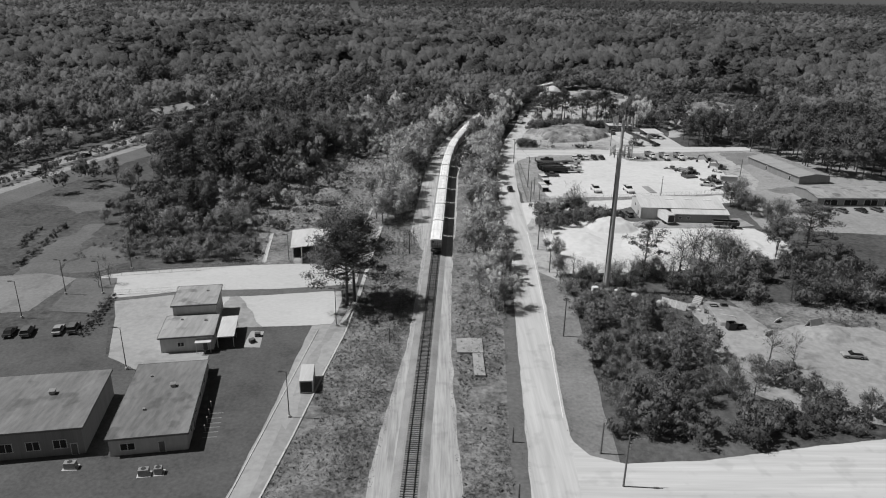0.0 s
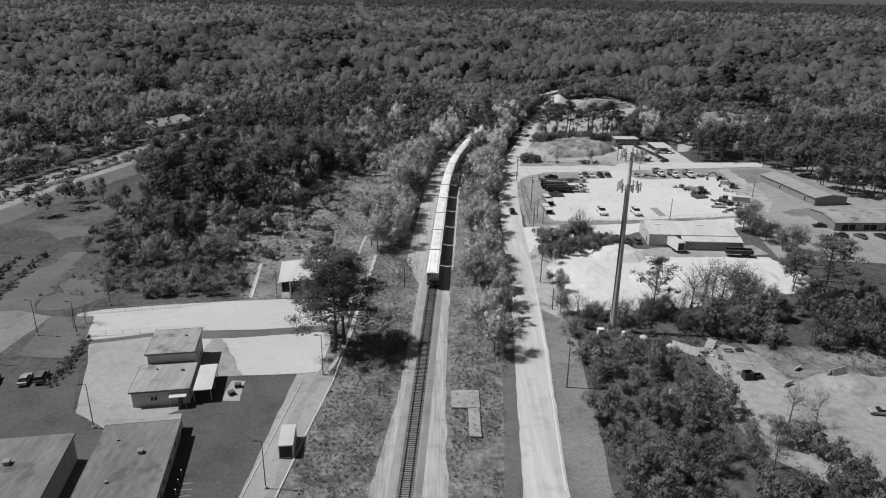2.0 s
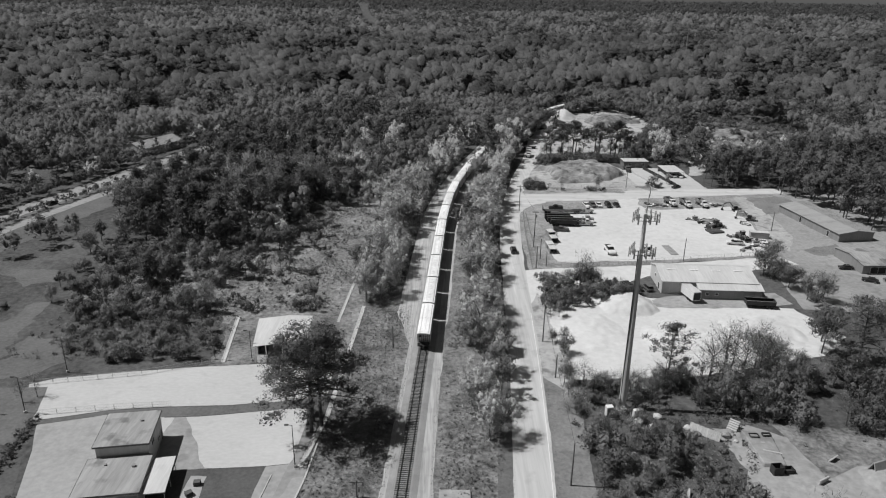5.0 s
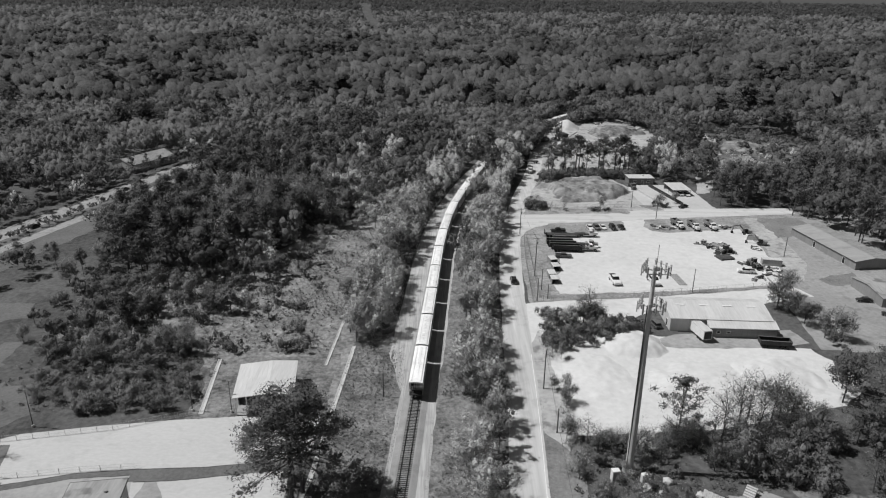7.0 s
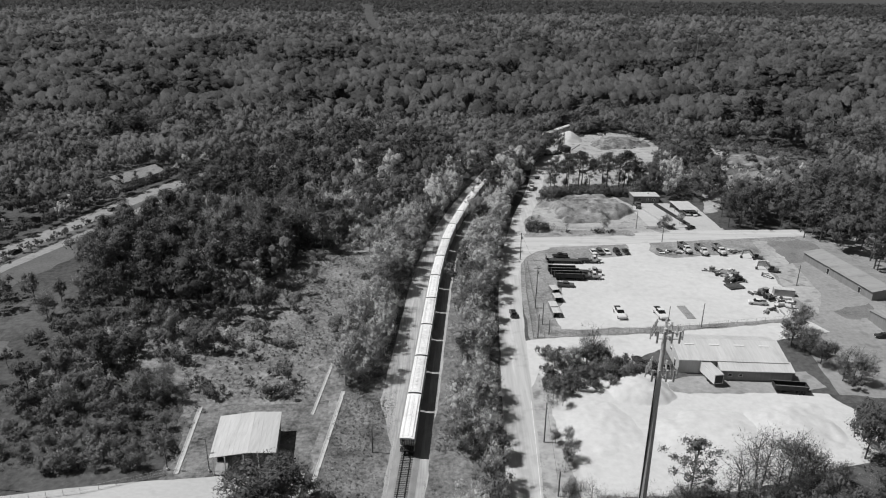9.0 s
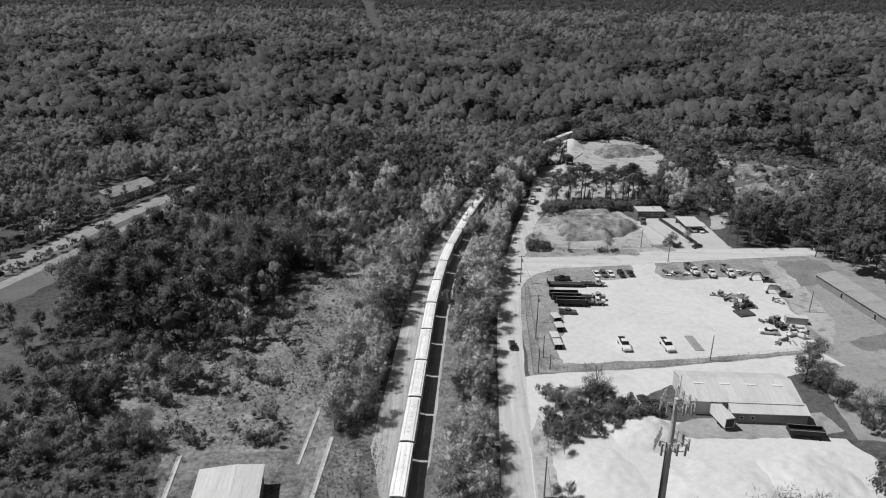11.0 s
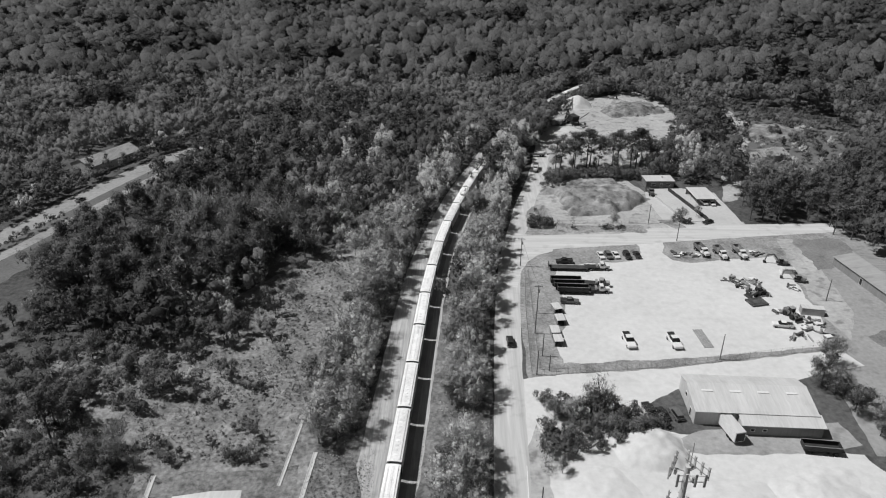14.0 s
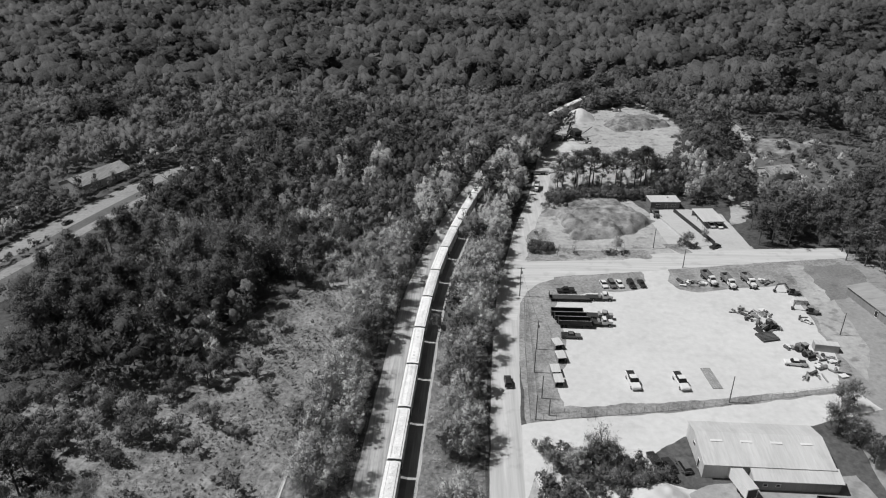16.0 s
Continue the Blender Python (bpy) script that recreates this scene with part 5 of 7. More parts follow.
car(pose(106.7, 328.6, 0.03, 0, 0, 120), M_CARD, "dark car on the depot apron", "sedan")
work_truck(pose(92.1, 358.8, 0.03, 0, 0, 180), "dark service truck before the depot", M_CARG, "flat")
for x, y, p, k in ((-94, 126.1, M_CARD, "sedan"), (-90.4, 126.4, M_CARG, "suv"), (-84.3, 127.4, M_CARS, "sedan"), (-81.4, 128.2, M_CARG, "suv")):
    car(pose(x, y, 0.03, 0, 0, 12), p, "car parked in the dark lot", k)
car(pose(85.5, 119.5, 0.03, 0, 0, 80), M_CARS, "silver sedan on the bare dirt lot", "sedan")
for x, y, r, p in ((134.3, 223.7, 60, M_CARD), (140.5, 223.1, 20, M_CARG), (147.7, 223.5, 15, M_CARD), (154, 224.9, 15, M_CARG), (132.2, 233.7, 85, M_CARD)):
    car(pose(x, y, 0.03, 0, 0, r), p, "dark car parked before the low shed", "sedan")
for x, y, r, p in ((-154.4, 290, -16, M_CARD), (-159.5, 259.3, 164, M_CARS), (-142.9, 342.7, -16, M_CARG)):
    car(pose(x, y, 0.04, 0, 0, r), p, "car on the highway", "sedan", "car", "cars on the highway")

# rubble beside the brush
rg = random.Random(5)
for k, (x, y, L, a, tilt) in enumerate(((66, 137.2, 3.4, -20, 8), (64.5, 140, 2.4, 10, 12), (72, 129.5, 2.6, 30, 5), (77, 136.2, 2.2, 35, 30), (45.8, 125, 2.8, 70, 14), (43.5, 116.3, 2.4, 60, 22))):
    sl = part("broken_slab", boxes(((0, 0, 0.5), (L, 0.3, 1.1)), bevel=0.07), M_CONC)
    sl.matrix_basis = pose(x, y, 0.02, tilt, 0, a)
    tagged(sl, "broken pale concrete slab tipped on its edge", "rubble", "rubble on the dirt lot")
ramp = thing("loading_ramp", pose(0, 0, 0.01), "low concrete loading ramp filled with pale dirt", "ramp")
bm = bmesh.new()
low = [bm.verts.new(v) for v in ((62.2, 143.6, 0), (62.9, 133.6, 0), (67.3, 133.4, 0), (68.3, 143.2, 0))]
top = [bm.verts.new(v) for v in ((62.4, 143.5, 1.3), (63.0, 133.9, 0.8), (67.1, 133.7, 0.7), (68.1, 143.1, 1.0))]
bm.faces.new(low[::-1])
bm.faces.new(top)
for k in range(4):
    bm.faces.new((low[k], low[(k + 1) % 4], top[(k + 1) % 4], top[k]))
bmesh.ops.bevel(bm, geom=bm.edges[:], offset=0.12, segments=1, affect="EDGES")
bmesh.ops.recalc_face_normals(bm, faces=bm.faces[:])
part("ramp_body", bm, M_DIRT, ramp)
# pit rims and bins, all in one even dark tone
for x, y, w, d in ((64.3, 141.8, 1.7, 1.2), (66.9, 142.2, 1.6, 0.9)):
    part("pit_rim", boxes(((x, y - d / 2, 1.05), (w, 0.12, 0.7)), ((x, y + d / 2, 1.05), (w, 0.12, 0.7)), ((x - w / 2, y, 1.05), (0.12, d, 0.7)), ((x + w / 2, y, 1.05), (0.12, d, 0.7)), bevel=0.02), M_DARKSTEEL, ramp, "dark rim of a pit")
for x, y, w, d, h in ((64.6, 133.2, 1.9, 1.5, 1.7), (67.0, 133.6, 1.8, 1.4, 0.8)):
    bin_ = thing("steel_bin", pose(x, y - 1.2, 0.02, 0, 0, 6), "dark open steel bin beside the ramp", "bin", "bins by the ramp")
    part("floor", boxes(((0, 0, 0.05), (w, d, 0.1))), M_DARKSTEEL, bin_)
    for c, q in (((0, -d / 2, h / 2), (w, 0.08, h)), ((0, d / 2, h / 2), (w, 0.08, h)), ((-w / 2, 0, h / 2), (0.08, d - 0.1, h)), ((w / 2, 0, h / 2), (0.08, d - 0.1, h))):
        part("side", boxes((c, q), bevel=0.015), M_DARKSTEEL, bin_)
steps = thing("concrete_steps", pose(61.3, 145.2, 0, 0, 0, -40), "short flight of broken concrete steps", "steps")
for k in range(5):
    part("step", boxes(((0, 0.4 * k, 0.15 + 0.15 * k), (2.0, 0.4, 0.3 + 0.3 * k)), bevel=0.02), M_CONC, steps)
panel = thing("board_panel", pose(54.9, 142.9, 0, -14, 0, -38), "leaning panel of pale weathered boards", "panel")
for k in range(18):
    part("board", boxes(((-2.9 + 0.34 * k, 0, 1.0), (0.31, 0.05, 1.9 + 0.12 * math.sin(k * 2.1)))), M_FENCE, panel)
part("rail", boxes(((0, 0.05, 0.6), (6.1, 0.05, 0.12)), ((0, 0.05, 1.5), (6.1, 0.05, 0.12))), M_POLE, panel)
hut = thing("leaning_panels", pose(83.9, 132.8, 0, 0, 0, 20), "two grey concrete panels leaning like a tent", "rubble")
for sg in (-1, 1):
    pn = part("panel", boxes(((0, 0, 1.3), (3.6, 0.22, 2.6)), bevel=0.05), M_DIRT, hut)
    pn.matrix_basis = pose(0, sg * 1.0, 0.05, sg * 22, 0, 0)

for k in range(14):
    a = rg.random()
    x, y = 43.6 + 24 * a + rg.uniform(-2, 2), 148.7 - 12 * a + rg.uniform(-3, 3)
    s = rg.uniform(0.4, 1.1)
    st = bmesh.new()
    bmesh.ops.create_icosphere(st, subdivisions=1, radius=s)
    for v in st.verts:
        v.co *= 1 + noise.noise(v.co * 1.5 + Vector((k, 0, 0))) * 0.5
        v.co.z = v.co.z * 0.6 + s * 0.4
    ob = part("rubble_block", st, M_CONC if k % 3 else M_SCRAP)
    ob.location = (x, y, 0)
    tagged(ob, "rough pale block of broken concrete", "rubble", "rubble on the dirt lot")

# heaps
heap("soil_mound", 69, 353.8, 22, 18.5, 4.6, M_SOIL, "broad low heap of dark soil with grass patches", "soil mound", 3, 0.85, 10, 0.7, 72)
heap("sand_mound", 55, 204, 9, 8, 3.0, M_SAND, "rounded heap of white sand", "sand mound", 5, 0.3)
heap("sand_mound", 42, 188.7, 9, 12, 0.8, M_SAND, "low spread of white sand", "sand mound", 6, 0.5)
heap("sand_mound", 65.8, 186.1, 13, 10, 1.3, M_SAND, "low heap of white sand", "sand mound", 8, 0.5)
heap("sand_mound", 86, 189.6, 11, 10, 1.6, M_SAND, "low heap of white sand", "sand mound", 9, 0.5)
heap("gravel_cone", 83, 503.2, 9.5, 10, 6.6, M_YARD, "pale pointed cone of crushed stone", "gravel heap", 11, 0.15)
heap("gravel_cone", 67.4, 448.3, 12, 9, 3.0, M_YARD, "pale heap of crushed stone", "gravel heap", 12, 0.3)
heap("soil_mound", 113.2, 494, 19, 17, 4.6, M_SOIL, "wide dark heap of broken soil", "soil mound", 13, 0.7, 20, 0.8, 40)
heap("rubble_mound", 85.5, 130.2, 6, 5, 1.6, M_DIRT, "grey heap of rubble and dirt", "rubble", 14, 0.4)
heap("soil_mound", 179.5, 447.9, 20, 16, 5, M_SOIL, "dark soil heap beside the trail", "soil mound", 17, 0.4)
for x, y, z, r, k in ((68.1, 459.5, 0.0, 2.6, 9), (80.1, 457.6, 0.0, 2.4, 8), (71.7, 467.3, 0.0, 2.2, 8), (63.6, 460.2, 0.0, 1.8, 5), (105.6, 419.9, 0.0, 1.6, 5), (117.8, 433.8, 0.0, 2.0, 6), (130.2, 467.3, 0.0, 2.2, 7), (109.3, 521.5, 0.0, 2.4, 7), (97.4, 411.3, 0.0, 1.6, 5)):
    scrap(x, y, r, "rusty beams and crates beside the crusher", int(x), k + 5, 2.6)
rgb = random.Random(8)
for k in range(34):
    st = bmesh.new()
    s = rgb.uniform(0.5, 1.3)
    bmesh.ops.create_icosphere(st, subdivisions=1, radius=s)
    for v in st.verts:
        v.co *= 1 + noise.noise(v.co * 1.5 + Vector((k, 3, 0))) * 0.5
    ob = part("boulder", st, M_SOIL if k % 3 else M_CONC)
    a = rgb.uniform(0, 6.283)
    ob.location = (113 + math.cos(a) * rgb.uniform(12, 16), 493.5 + math.sin(a) * rgb.uniform(10, 14), s * 0.5)
    tagged(ob, "rough dark boulder at the foot of the soil heap", "boulder", "boulders in the stone yard")
belt = thing("belt_conveyor", pose(0, 0, 0.02), "long low belt conveyor in the stone yard", "conveyor")
part("belt", bars(((70, 481, 1.4), (80, 502, 5.4), 0.32), seg=4), M_GALV, belt)
for k in (0.1, 0.5, 0.9):
    part("leg", bars(((70 + 10 * k, 481 + 21 * k, 0), (70 + 10 * k, 481 + 21 * k, 1.2 + 4 * k), 0.18), seg=5), M_DARKSTEEL, belt)
low_bed = thing("flat_trailer", pose(48.9, 405.9, 0.05, 0, 0, 88), "long dark flat trailer across the street end", "trailer")
part("deck", boxes(((0, 0, 1.1), (2.4, 8.0, 0.3)), bevel=0.03), M_DARKSTEEL, low_bed)
for y in (-3.0, -1.9, 2.6):
    for x in (-0.95, 0.95):
        wheel(low_bed, x, y, 0.5, 0.5, 0.3)
crusher = thing("stone_crusher", pose(74.7, 462.9, 0.02, 0, 0, 20) @ Matrix.Scale(1.12, 4), "dark stone crusher with a sloping conveyor", "crusher")
part("frame", boxes(((0, 0, 2.0), (3.4, 6.0, 0.5)), *[((x, y, 1.0), (0.3, 0.3, 2.0)) for x in (-1.5, 1.5) for y in (-2.6, 2.6)]), M_DARKSTEEL, crusher)
part("hopper", prism([(-2, 2.2), (2, 2.2), (3, 4.6), (-3, 4.6)], -1.8, 1.8), M_DARKSTEEL, crusher)
part("conveyor", bars(((1.5, 0, 1.2), (11, 4, 4.0), 0.3), seg=4), M_GALV, crusher)
part("screen_frame", bars(((-2.5, 3, 0), (-1.2, 4, 7.4), 0.22), ((-0.2, 3, 0), (-1.2, 4, 7.4), 0.22), ((-2.0, 5.4, 0), (-1.2, 4, 7.4), 0.2), ((-3.4, 2.4, 3.2), (0.6, 5.2, 4.4), 0.3), ((-3.8, 1.0, 0.4), (-1.2, 4, 6.6), 0.26), seg=5), M_DARKSTEEL, crusher)
part("feed_conveyor", bars(((-8.5, -3.5, 0.8), (-2.2, 0.5, 4.6), 0.42), ((-6.5, -2.2, 0), (-6.5, -2.2, 1.8), 0.14), ((-4.5, -1.0, 0), (-4.5, -1.0, 3.0), 0.14), seg=4), M_DARKSTEEL, crusher)
part("engine_house", boxes(((-4.6, 1.8, 1.0), (2.6, 2.2, 2.0)), ((-4.6, 1.8, 2.2), (1.4, 1.0, 0.5)), bevel=0.06), M_SCRAP, crusher)
excavator(pose(108.6, 424.1, 0.03, 0, 0, 60), "dark excavator in the stone yard")


# ---- poles, lamps, mast ----
def utility_pole(x, y, h, label, arms=1, yaw=0.0):
    v = thing("utility_pole", pose(x, y, 0, 0, 0, yaw), label, "utility pole", "poles along the street")
    part("pole", bars(((0, 0, 0), (0, 0, h), 0.17, 0.11), seg=8), M_POLE, v)
    for k in range(arms):
        z = h - 0.5 - 1.0 * k
        part("cross_arm", boxes(((0, 0.12, z), (2.4, 0.1, 0.13))), M_POLE, v)
        for dx in (-1.1, -0.55, 0.55, 1.1):
            part("insulator", bars(((dx, 0.12, z + 0.06), (dx, 0.12, z + 0.26), 0.05), seg=6), M_GALV, v)
    if arms:
        part("transformer", bars(((0.3, 0, h - 2.4), (0.3, 0, h - 1.5), 0.24), seg=10), M_GALV, v)
    return v


for x, y, h, n in ((25.7, 127.7, 9.3, 0), (27.6, 181.7, 10.2, 0), (28.3, 164.4, 6.0, 0), (26.4, 78.7, 9.4, 1), (24.7, 86.7, 6.0, 0), (32.2, 290.8, 10.5, 1), (34.8, 260.8, 9.5, 1), (83.9, 327.6, 8.0, 0), (90.4, 312.3, 7.0, 0), (124.4, 270.7, 7.5, 0), (81.3, 238.6, 8.0, 0), (-9.9, 177.1, 6.0, 0), (-12.3, 123.8, 3.6, 1), (31.8, 230.5, 7.5, 0), (34.1, 238.8, 7, 0), (35.2, 232.2, 5, 0), (33.2, 249.8, 7.5, 0), (9.9, 75.5, 3.0, 0), (10.5, 89.6, 3.0, 0)):
    utility_pole(x, y, h, "weathered wooden utility pole beside the street" if x > 0 else "short wooden pole beside the railway", n)


def wire(a, b, sag=0.5):
    c = bmesh.new()
    a, b = Vector(a), Vector(b)
    pts = [a.lerp(b, k / 10) - Vector((0, 0, sag * 4 * (k / 10) * (1 - k / 10))) for k in range(11)]
    for p, q in zip(pts, pts[1:]):
        tube(c, p, q, 0.03, seg=4, caps=False)
    bmesh.ops.remove_doubles(c, verts=c.verts[:], dist=0.02)
    return tagged(part("overhead_wire", c, M_DARKSTEEL), "thin dark overhead wire between poles", "wire", "wires")


wire((25.7, 127.7, 9.1), (27.6, 181.7, 9.9), 0.7)
wire((32.2, 290.8, 10.0), (34.8, 260.8, 9.2), 0.4)


def lamp_post(x, y, h, yaw, label):
    v = thing("lamp_post", pose(x, y, 0, 0, 0, yaw), label, "street lamp", "lamps in the lots")
    part("pole", bars(((0, 0, 0), (0, 0, h), 0.1, 0.06), seg=8), M_BLACKMETAL, v)
    part("base", bars(((0, 0, 0), (0, 0, 0.5), 0.28), seg=10), M_CONC, v)
    part("arm", bars(((0, 0, h - 0.1), (-0.8, 0, h + 0.05), 0.04), seg=6), M_BLACKMETAL, v)
    part("lamp_head", boxes(((-1.0, 0, h + 0.05), (0.8, 0.36, 0.16)), bevel=0.03), M_BLACKMETAL, v)
    return v


for x, y, h in ((-28.3, 96.3, 9.2), (-24.7, 131.6, 9.2), (-63.3, 112.0, 9.2), (-95.8, 133.9, 9.0), (-92.4, 146.9, 9.0), (-83.7, 147.4, 8.5), (-83.2, 163.4, 9.0), (-51.6, 170.2, 7.0), (-42.8, 169.9, 8.0)):
    lamp_post(x, y, h, 0, "slim dark lamp post in the parking lot")

mast = thing("cell_mast", pose(40.7, 152.5, 0), "tall grey tapered steel cell mast with two antenna rings", "mast")
part("pole", bars(((0, 0, 0), (0, 0, 15), 0.78, 0.64), ((0, 0, 15), (0, 0, 30), 0.64, 0.48), ((0, 0, 30), (0, 0, 43.6), 0.48, 0.34), seg=12), M_TOWER, mast)
part("base_plate", bars(((0, 0, 0), (0, 0, 0.6), 1.3), seg=12), M_CONC, mast)
part("whip", bars(((0.2, 0, 43.6), (0.2, 0, 47.5), 0.05), seg=5), M_GALV, mast)
for z in (42.6, 35.6):
    items = []
    for a in (0, 120, 240):
        r, t = Vector((math.cos(radians(a + 30)), math.sin(radians(a + 30)), 0)), Vector((-math.sin(radians(a + 30)), math.cos(radians(a + 30)), 0))
        c = Vector((0, 0, z)) + r * 1.7
        items += [((0, 0, z), c, 0.08), (c - t * 1.9, c + t * 1.9, 0.07), (c - t * 1.9 + Vector((0, 0, 1)), c + t * 1.9 + Vector((0, 0, 1)), 0.05)]
        for k in (-1.8, -0.7, 0.5, 1.7):
            q = c + t * k + r * 0.18
            m4 = Matrix.Translation(q) @ Matrix.Rotation(radians(a + 30), 4, "Z")
            bm = bmesh.new()
            box(bm, (0, 0, 0.4), (0.16, 0.3, 2.1), m4)
            part("antenna", bm, M_ANTENNA, mast, "pale upright panel antenna")
        bm = bmesh.new()
        box(bm, (0, 0, -0.1), (0.35, 0.45, 0.7), Matrix.Translation(c - r * 0.4 + t * 0.5) @ Matrix.Rotation(radians(a + 30), 4, "Z"))
        part("radio_unit", bm, M_GALV, mast)
    part("antenna_frame", bars(*items, seg=5), M_GALV, mast)
part("cable_run", boxes(((-0.62, -0.3, 18), (0.12, 0.3, 36))), M_DARKSTEEL, mast)
for x, y, s in ((37.3, 149.6, 1.5), (42.8, 149.1, 1.2), (44, 147.9, 1.0)):
    cab = thing("equipment_cabinet", pose(x, y, 0, 0, 0, 8), "pale equipment cabinet at the foot of the mast", "cabinet", "cabinets by the mast")
    part("body", boxes(((0, 0, s * 0.8), (s, s * 0.8, s * 1.6)), bevel=0.04), M_TRIM, cab)
    part("door", boxes(((0, -s * 0.41, s * 0.8), (s * 0.8, 0.04, s * 1.3))), M_GALV, cab)

fm = thing("radio_mast", pose(274.7, 843.1, 0), "thin distant radio mast above the forest", "mast")
part("pole", bars(((0, 0, 0), (0, 0, 46), 0.7, 0.35), seg=6), M_GALV, fm)
part("antenna_frame", bars(((-1.5, 0, 42), (1.5, 0, 42), 0.3), ((-1.2, 0, 45), (1.2, 0, 45), 0.3), seg=4), M_GALV, fm)


# ---- trees and brush ----
def cards(rg, centres, normals, size, twigs=0.0):
    """Leaf sprays: one three-cornered leaf for each centre."""
    n = len(centres)
    nr = normals + rg.normal(0, 0.2, (n, 3))
    nr /= np.linalg.norm(nr, axis=1, keepdims=True) + 1e-9
    u = np.cross(nr, rg.normal(0, 1, (n, 3)))
    u /= np.linalg.norm(u, axis=1, keepdims=True) + 1e-9
    v = np.cross(nr, u)
    s = (size * rg.uniform(0.6, 1.3, n))[:, None]
    vs = np.stack([centres + u * s, centres + v * s * 0.7 - u * s * 0.3 + nr * s * 0.15, centres - v * s * 0.7 - u * s * 0.5], 1)
    k = int(n * twigs)                                    # bare twigs that reach out and up
    if k:
        out = normals[:k] + rg.normal(0, 0.35, (k, 3)) + np.array([0, 0, 0.35])
        out /= np.linalg.norm(out, axis=1, keepdims=True) + 1e-9
        side = np.cross(out, rg.normal(0, 1, (k, 3)))
        side /= np.linalg.norm(side, axis=1, keepdims=True) + 1e-9
        side *= np.where((np.cross(out, side) * normals[:k]).sum(1, keepdims=True) > 0, -1.0, 1.0)
        w, c = s[:k] * 0.2, centres[:k]
        vs[:k] = np.stack([c - out * s[:k] * 2.0 + side * w, c - out * s[:k] * 2.0 - side * w, c + out * s[:k] * 2.2], 1)
    return vs.reshape(-1, 3)


def crown_points(rg, kind, h, n):
    """Places and outward directions of leaves for a tree of height h."""
    tall = kind == "tallpine"
    spread = 1.9 if tall else 1.9 if kind == "clearpine" else 1.25
    foot = 0.46 if kind == "clearpine" else 0.37 if kind == "tallpine" else 0.34
    loose_share = 0.07 if kind == "tallpine" else 0.08 if kind == "clearpine" else 0.12 if kind == "pine" else 0.16
    kind = "pine" if "pine" in kind else kind
    sparse = foot != 0.34
    if kind == "pine":
        k = 50 if tall else 36 if sparse else 34
        t = rg.uniform(0, 1, k) ** (0.95 if tall else 0.8)
        z = h * (foot + (0.97 - foot) * t)
        r = h * 0.24 * spread * (1 - (0.8 * (2 * t - 0.75) ** 2 if foot > 0.4 else 0.72 * t ** 1.6 if tall else t * 0.78)) * (rg.uniform(0.15, 1.1, k) ** 0.75 if tall else rg.uniform(0.2, 1.15, k))
        a = rg.uniform(0, 6.283, k)
        c = np.stack([r * np.cos(a), r * np.sin(a), z], 1)
        lobe = np.stack([np.full(k, h * 0.062), np.full(k, h * 0.062), np.full(k, h * 0.034)], 1) * rg.uniform(0.6, 1.5, (k, 1)) * (np.array([1.35, 1.35, 0.95]) if sparse else np.array([1.25, 1.25, 1.7]))
    elif kind == "shrub":
        k = 9
        a, r = rg.uniform(0, 6.283, k), h * 0.6 * np.sqrt(rg.uniform(0, 1, k))
        c = np.stack([r * np.cos(a), r * np.sin(a), h * rg.uniform(0.25, 0.62, k)], 1)
        lobe = h * rg.uniform(0.25, 0.42, (k, 1)) * np.ones((1, 3))
    else:
        k = 22
        d = rg.normal(0, 1, (k, 3))
        d /= np.linalg.norm(d, axis=1, keepdims=True)
        d *= rg.uniform(0.25, 1.0, (k, 1)) ** 0.7
        wide, tall, mid = (0.36, 0.30, 0.62) if kind == "oak" else (0.33, 0.35, 0.58)
        c = d * np.array([wide, wide, tall]) * h + np.array([0, 0, mid * h])
        lobe = h * rg.uniform(0.075, 0.17, (k, 1)) * np.array([[1.0, 1.0, 1.15]])
    pick = rg.integers(0, k, n)
    d = rg.normal(0, 1, (n, 3))
    d /= np.linalg.norm(d, axis=1, keepdims=True)
    rad = rg.uniform(0.55, 1.08, (n, 1)) ** 0.6
    p = c[pick] + d * lobe[pick] * rad
    loose = rg.random(n) < loose_share      # sprays between the clumps
    other = c[rg.integers(0, k, n)]
    p[loose] = (p + (other - c[pick]) * rg.uniform(0.1, 0.6, (n, 1)) + rg.normal(0, 0.02 * h, (n, 3)))[loose]
    p[:, 2] = np.maximum(p[:, 2], 0.08 * h)
    d[:, 2] += 0.35
    return p, d, c, lobe


def unit_ball(level):
    bm = bmesh.new()
    bmesh.ops.create_icosphere(bm, subdivisions=level, radius=1.0)
    v = np.array([tuple(q.co) for q in bm.verts])
    f = np.array([[q.index for q in face.verts] for face in bm.faces])
    bm.free()
    return v, f


BALL = unit_ball(1)


def clumps(rg, c, lobe, fill, mid, rough=0.34, lift=0.15):
    """The dense inside of a crown: one uneven clump for each lobe. Corners, faces, normals."""
    v0, f0 = BALL
    vs, fs, ns = [], [], []
    lobe = np.broadcast_to(lobe, c.shape)
    for k in range(len(c)):
        turn = np.array(Euler(rg.uniform(0, 6.283, 3)).to_matrix())
        w = v0 @ turn.T
        vs.append(c[k] + w * lobe[k] * fill * rg.uniform(1 - rough, 1 + rough, (len(w), 1)))
        o = c[k] - mid
        n = w + 0.55 * o / (np.linalg.norm(o) + 1e-9) + np.array([0, 0, lift])
        ns.append(n / (np.linalg.norm(n, axis=1, keepdims=True) + 1e-9))
        fs.append(f0 + k * len(v0))
    return np.concatenate(vs), np.concatenate(fs), np.concatenate(ns)


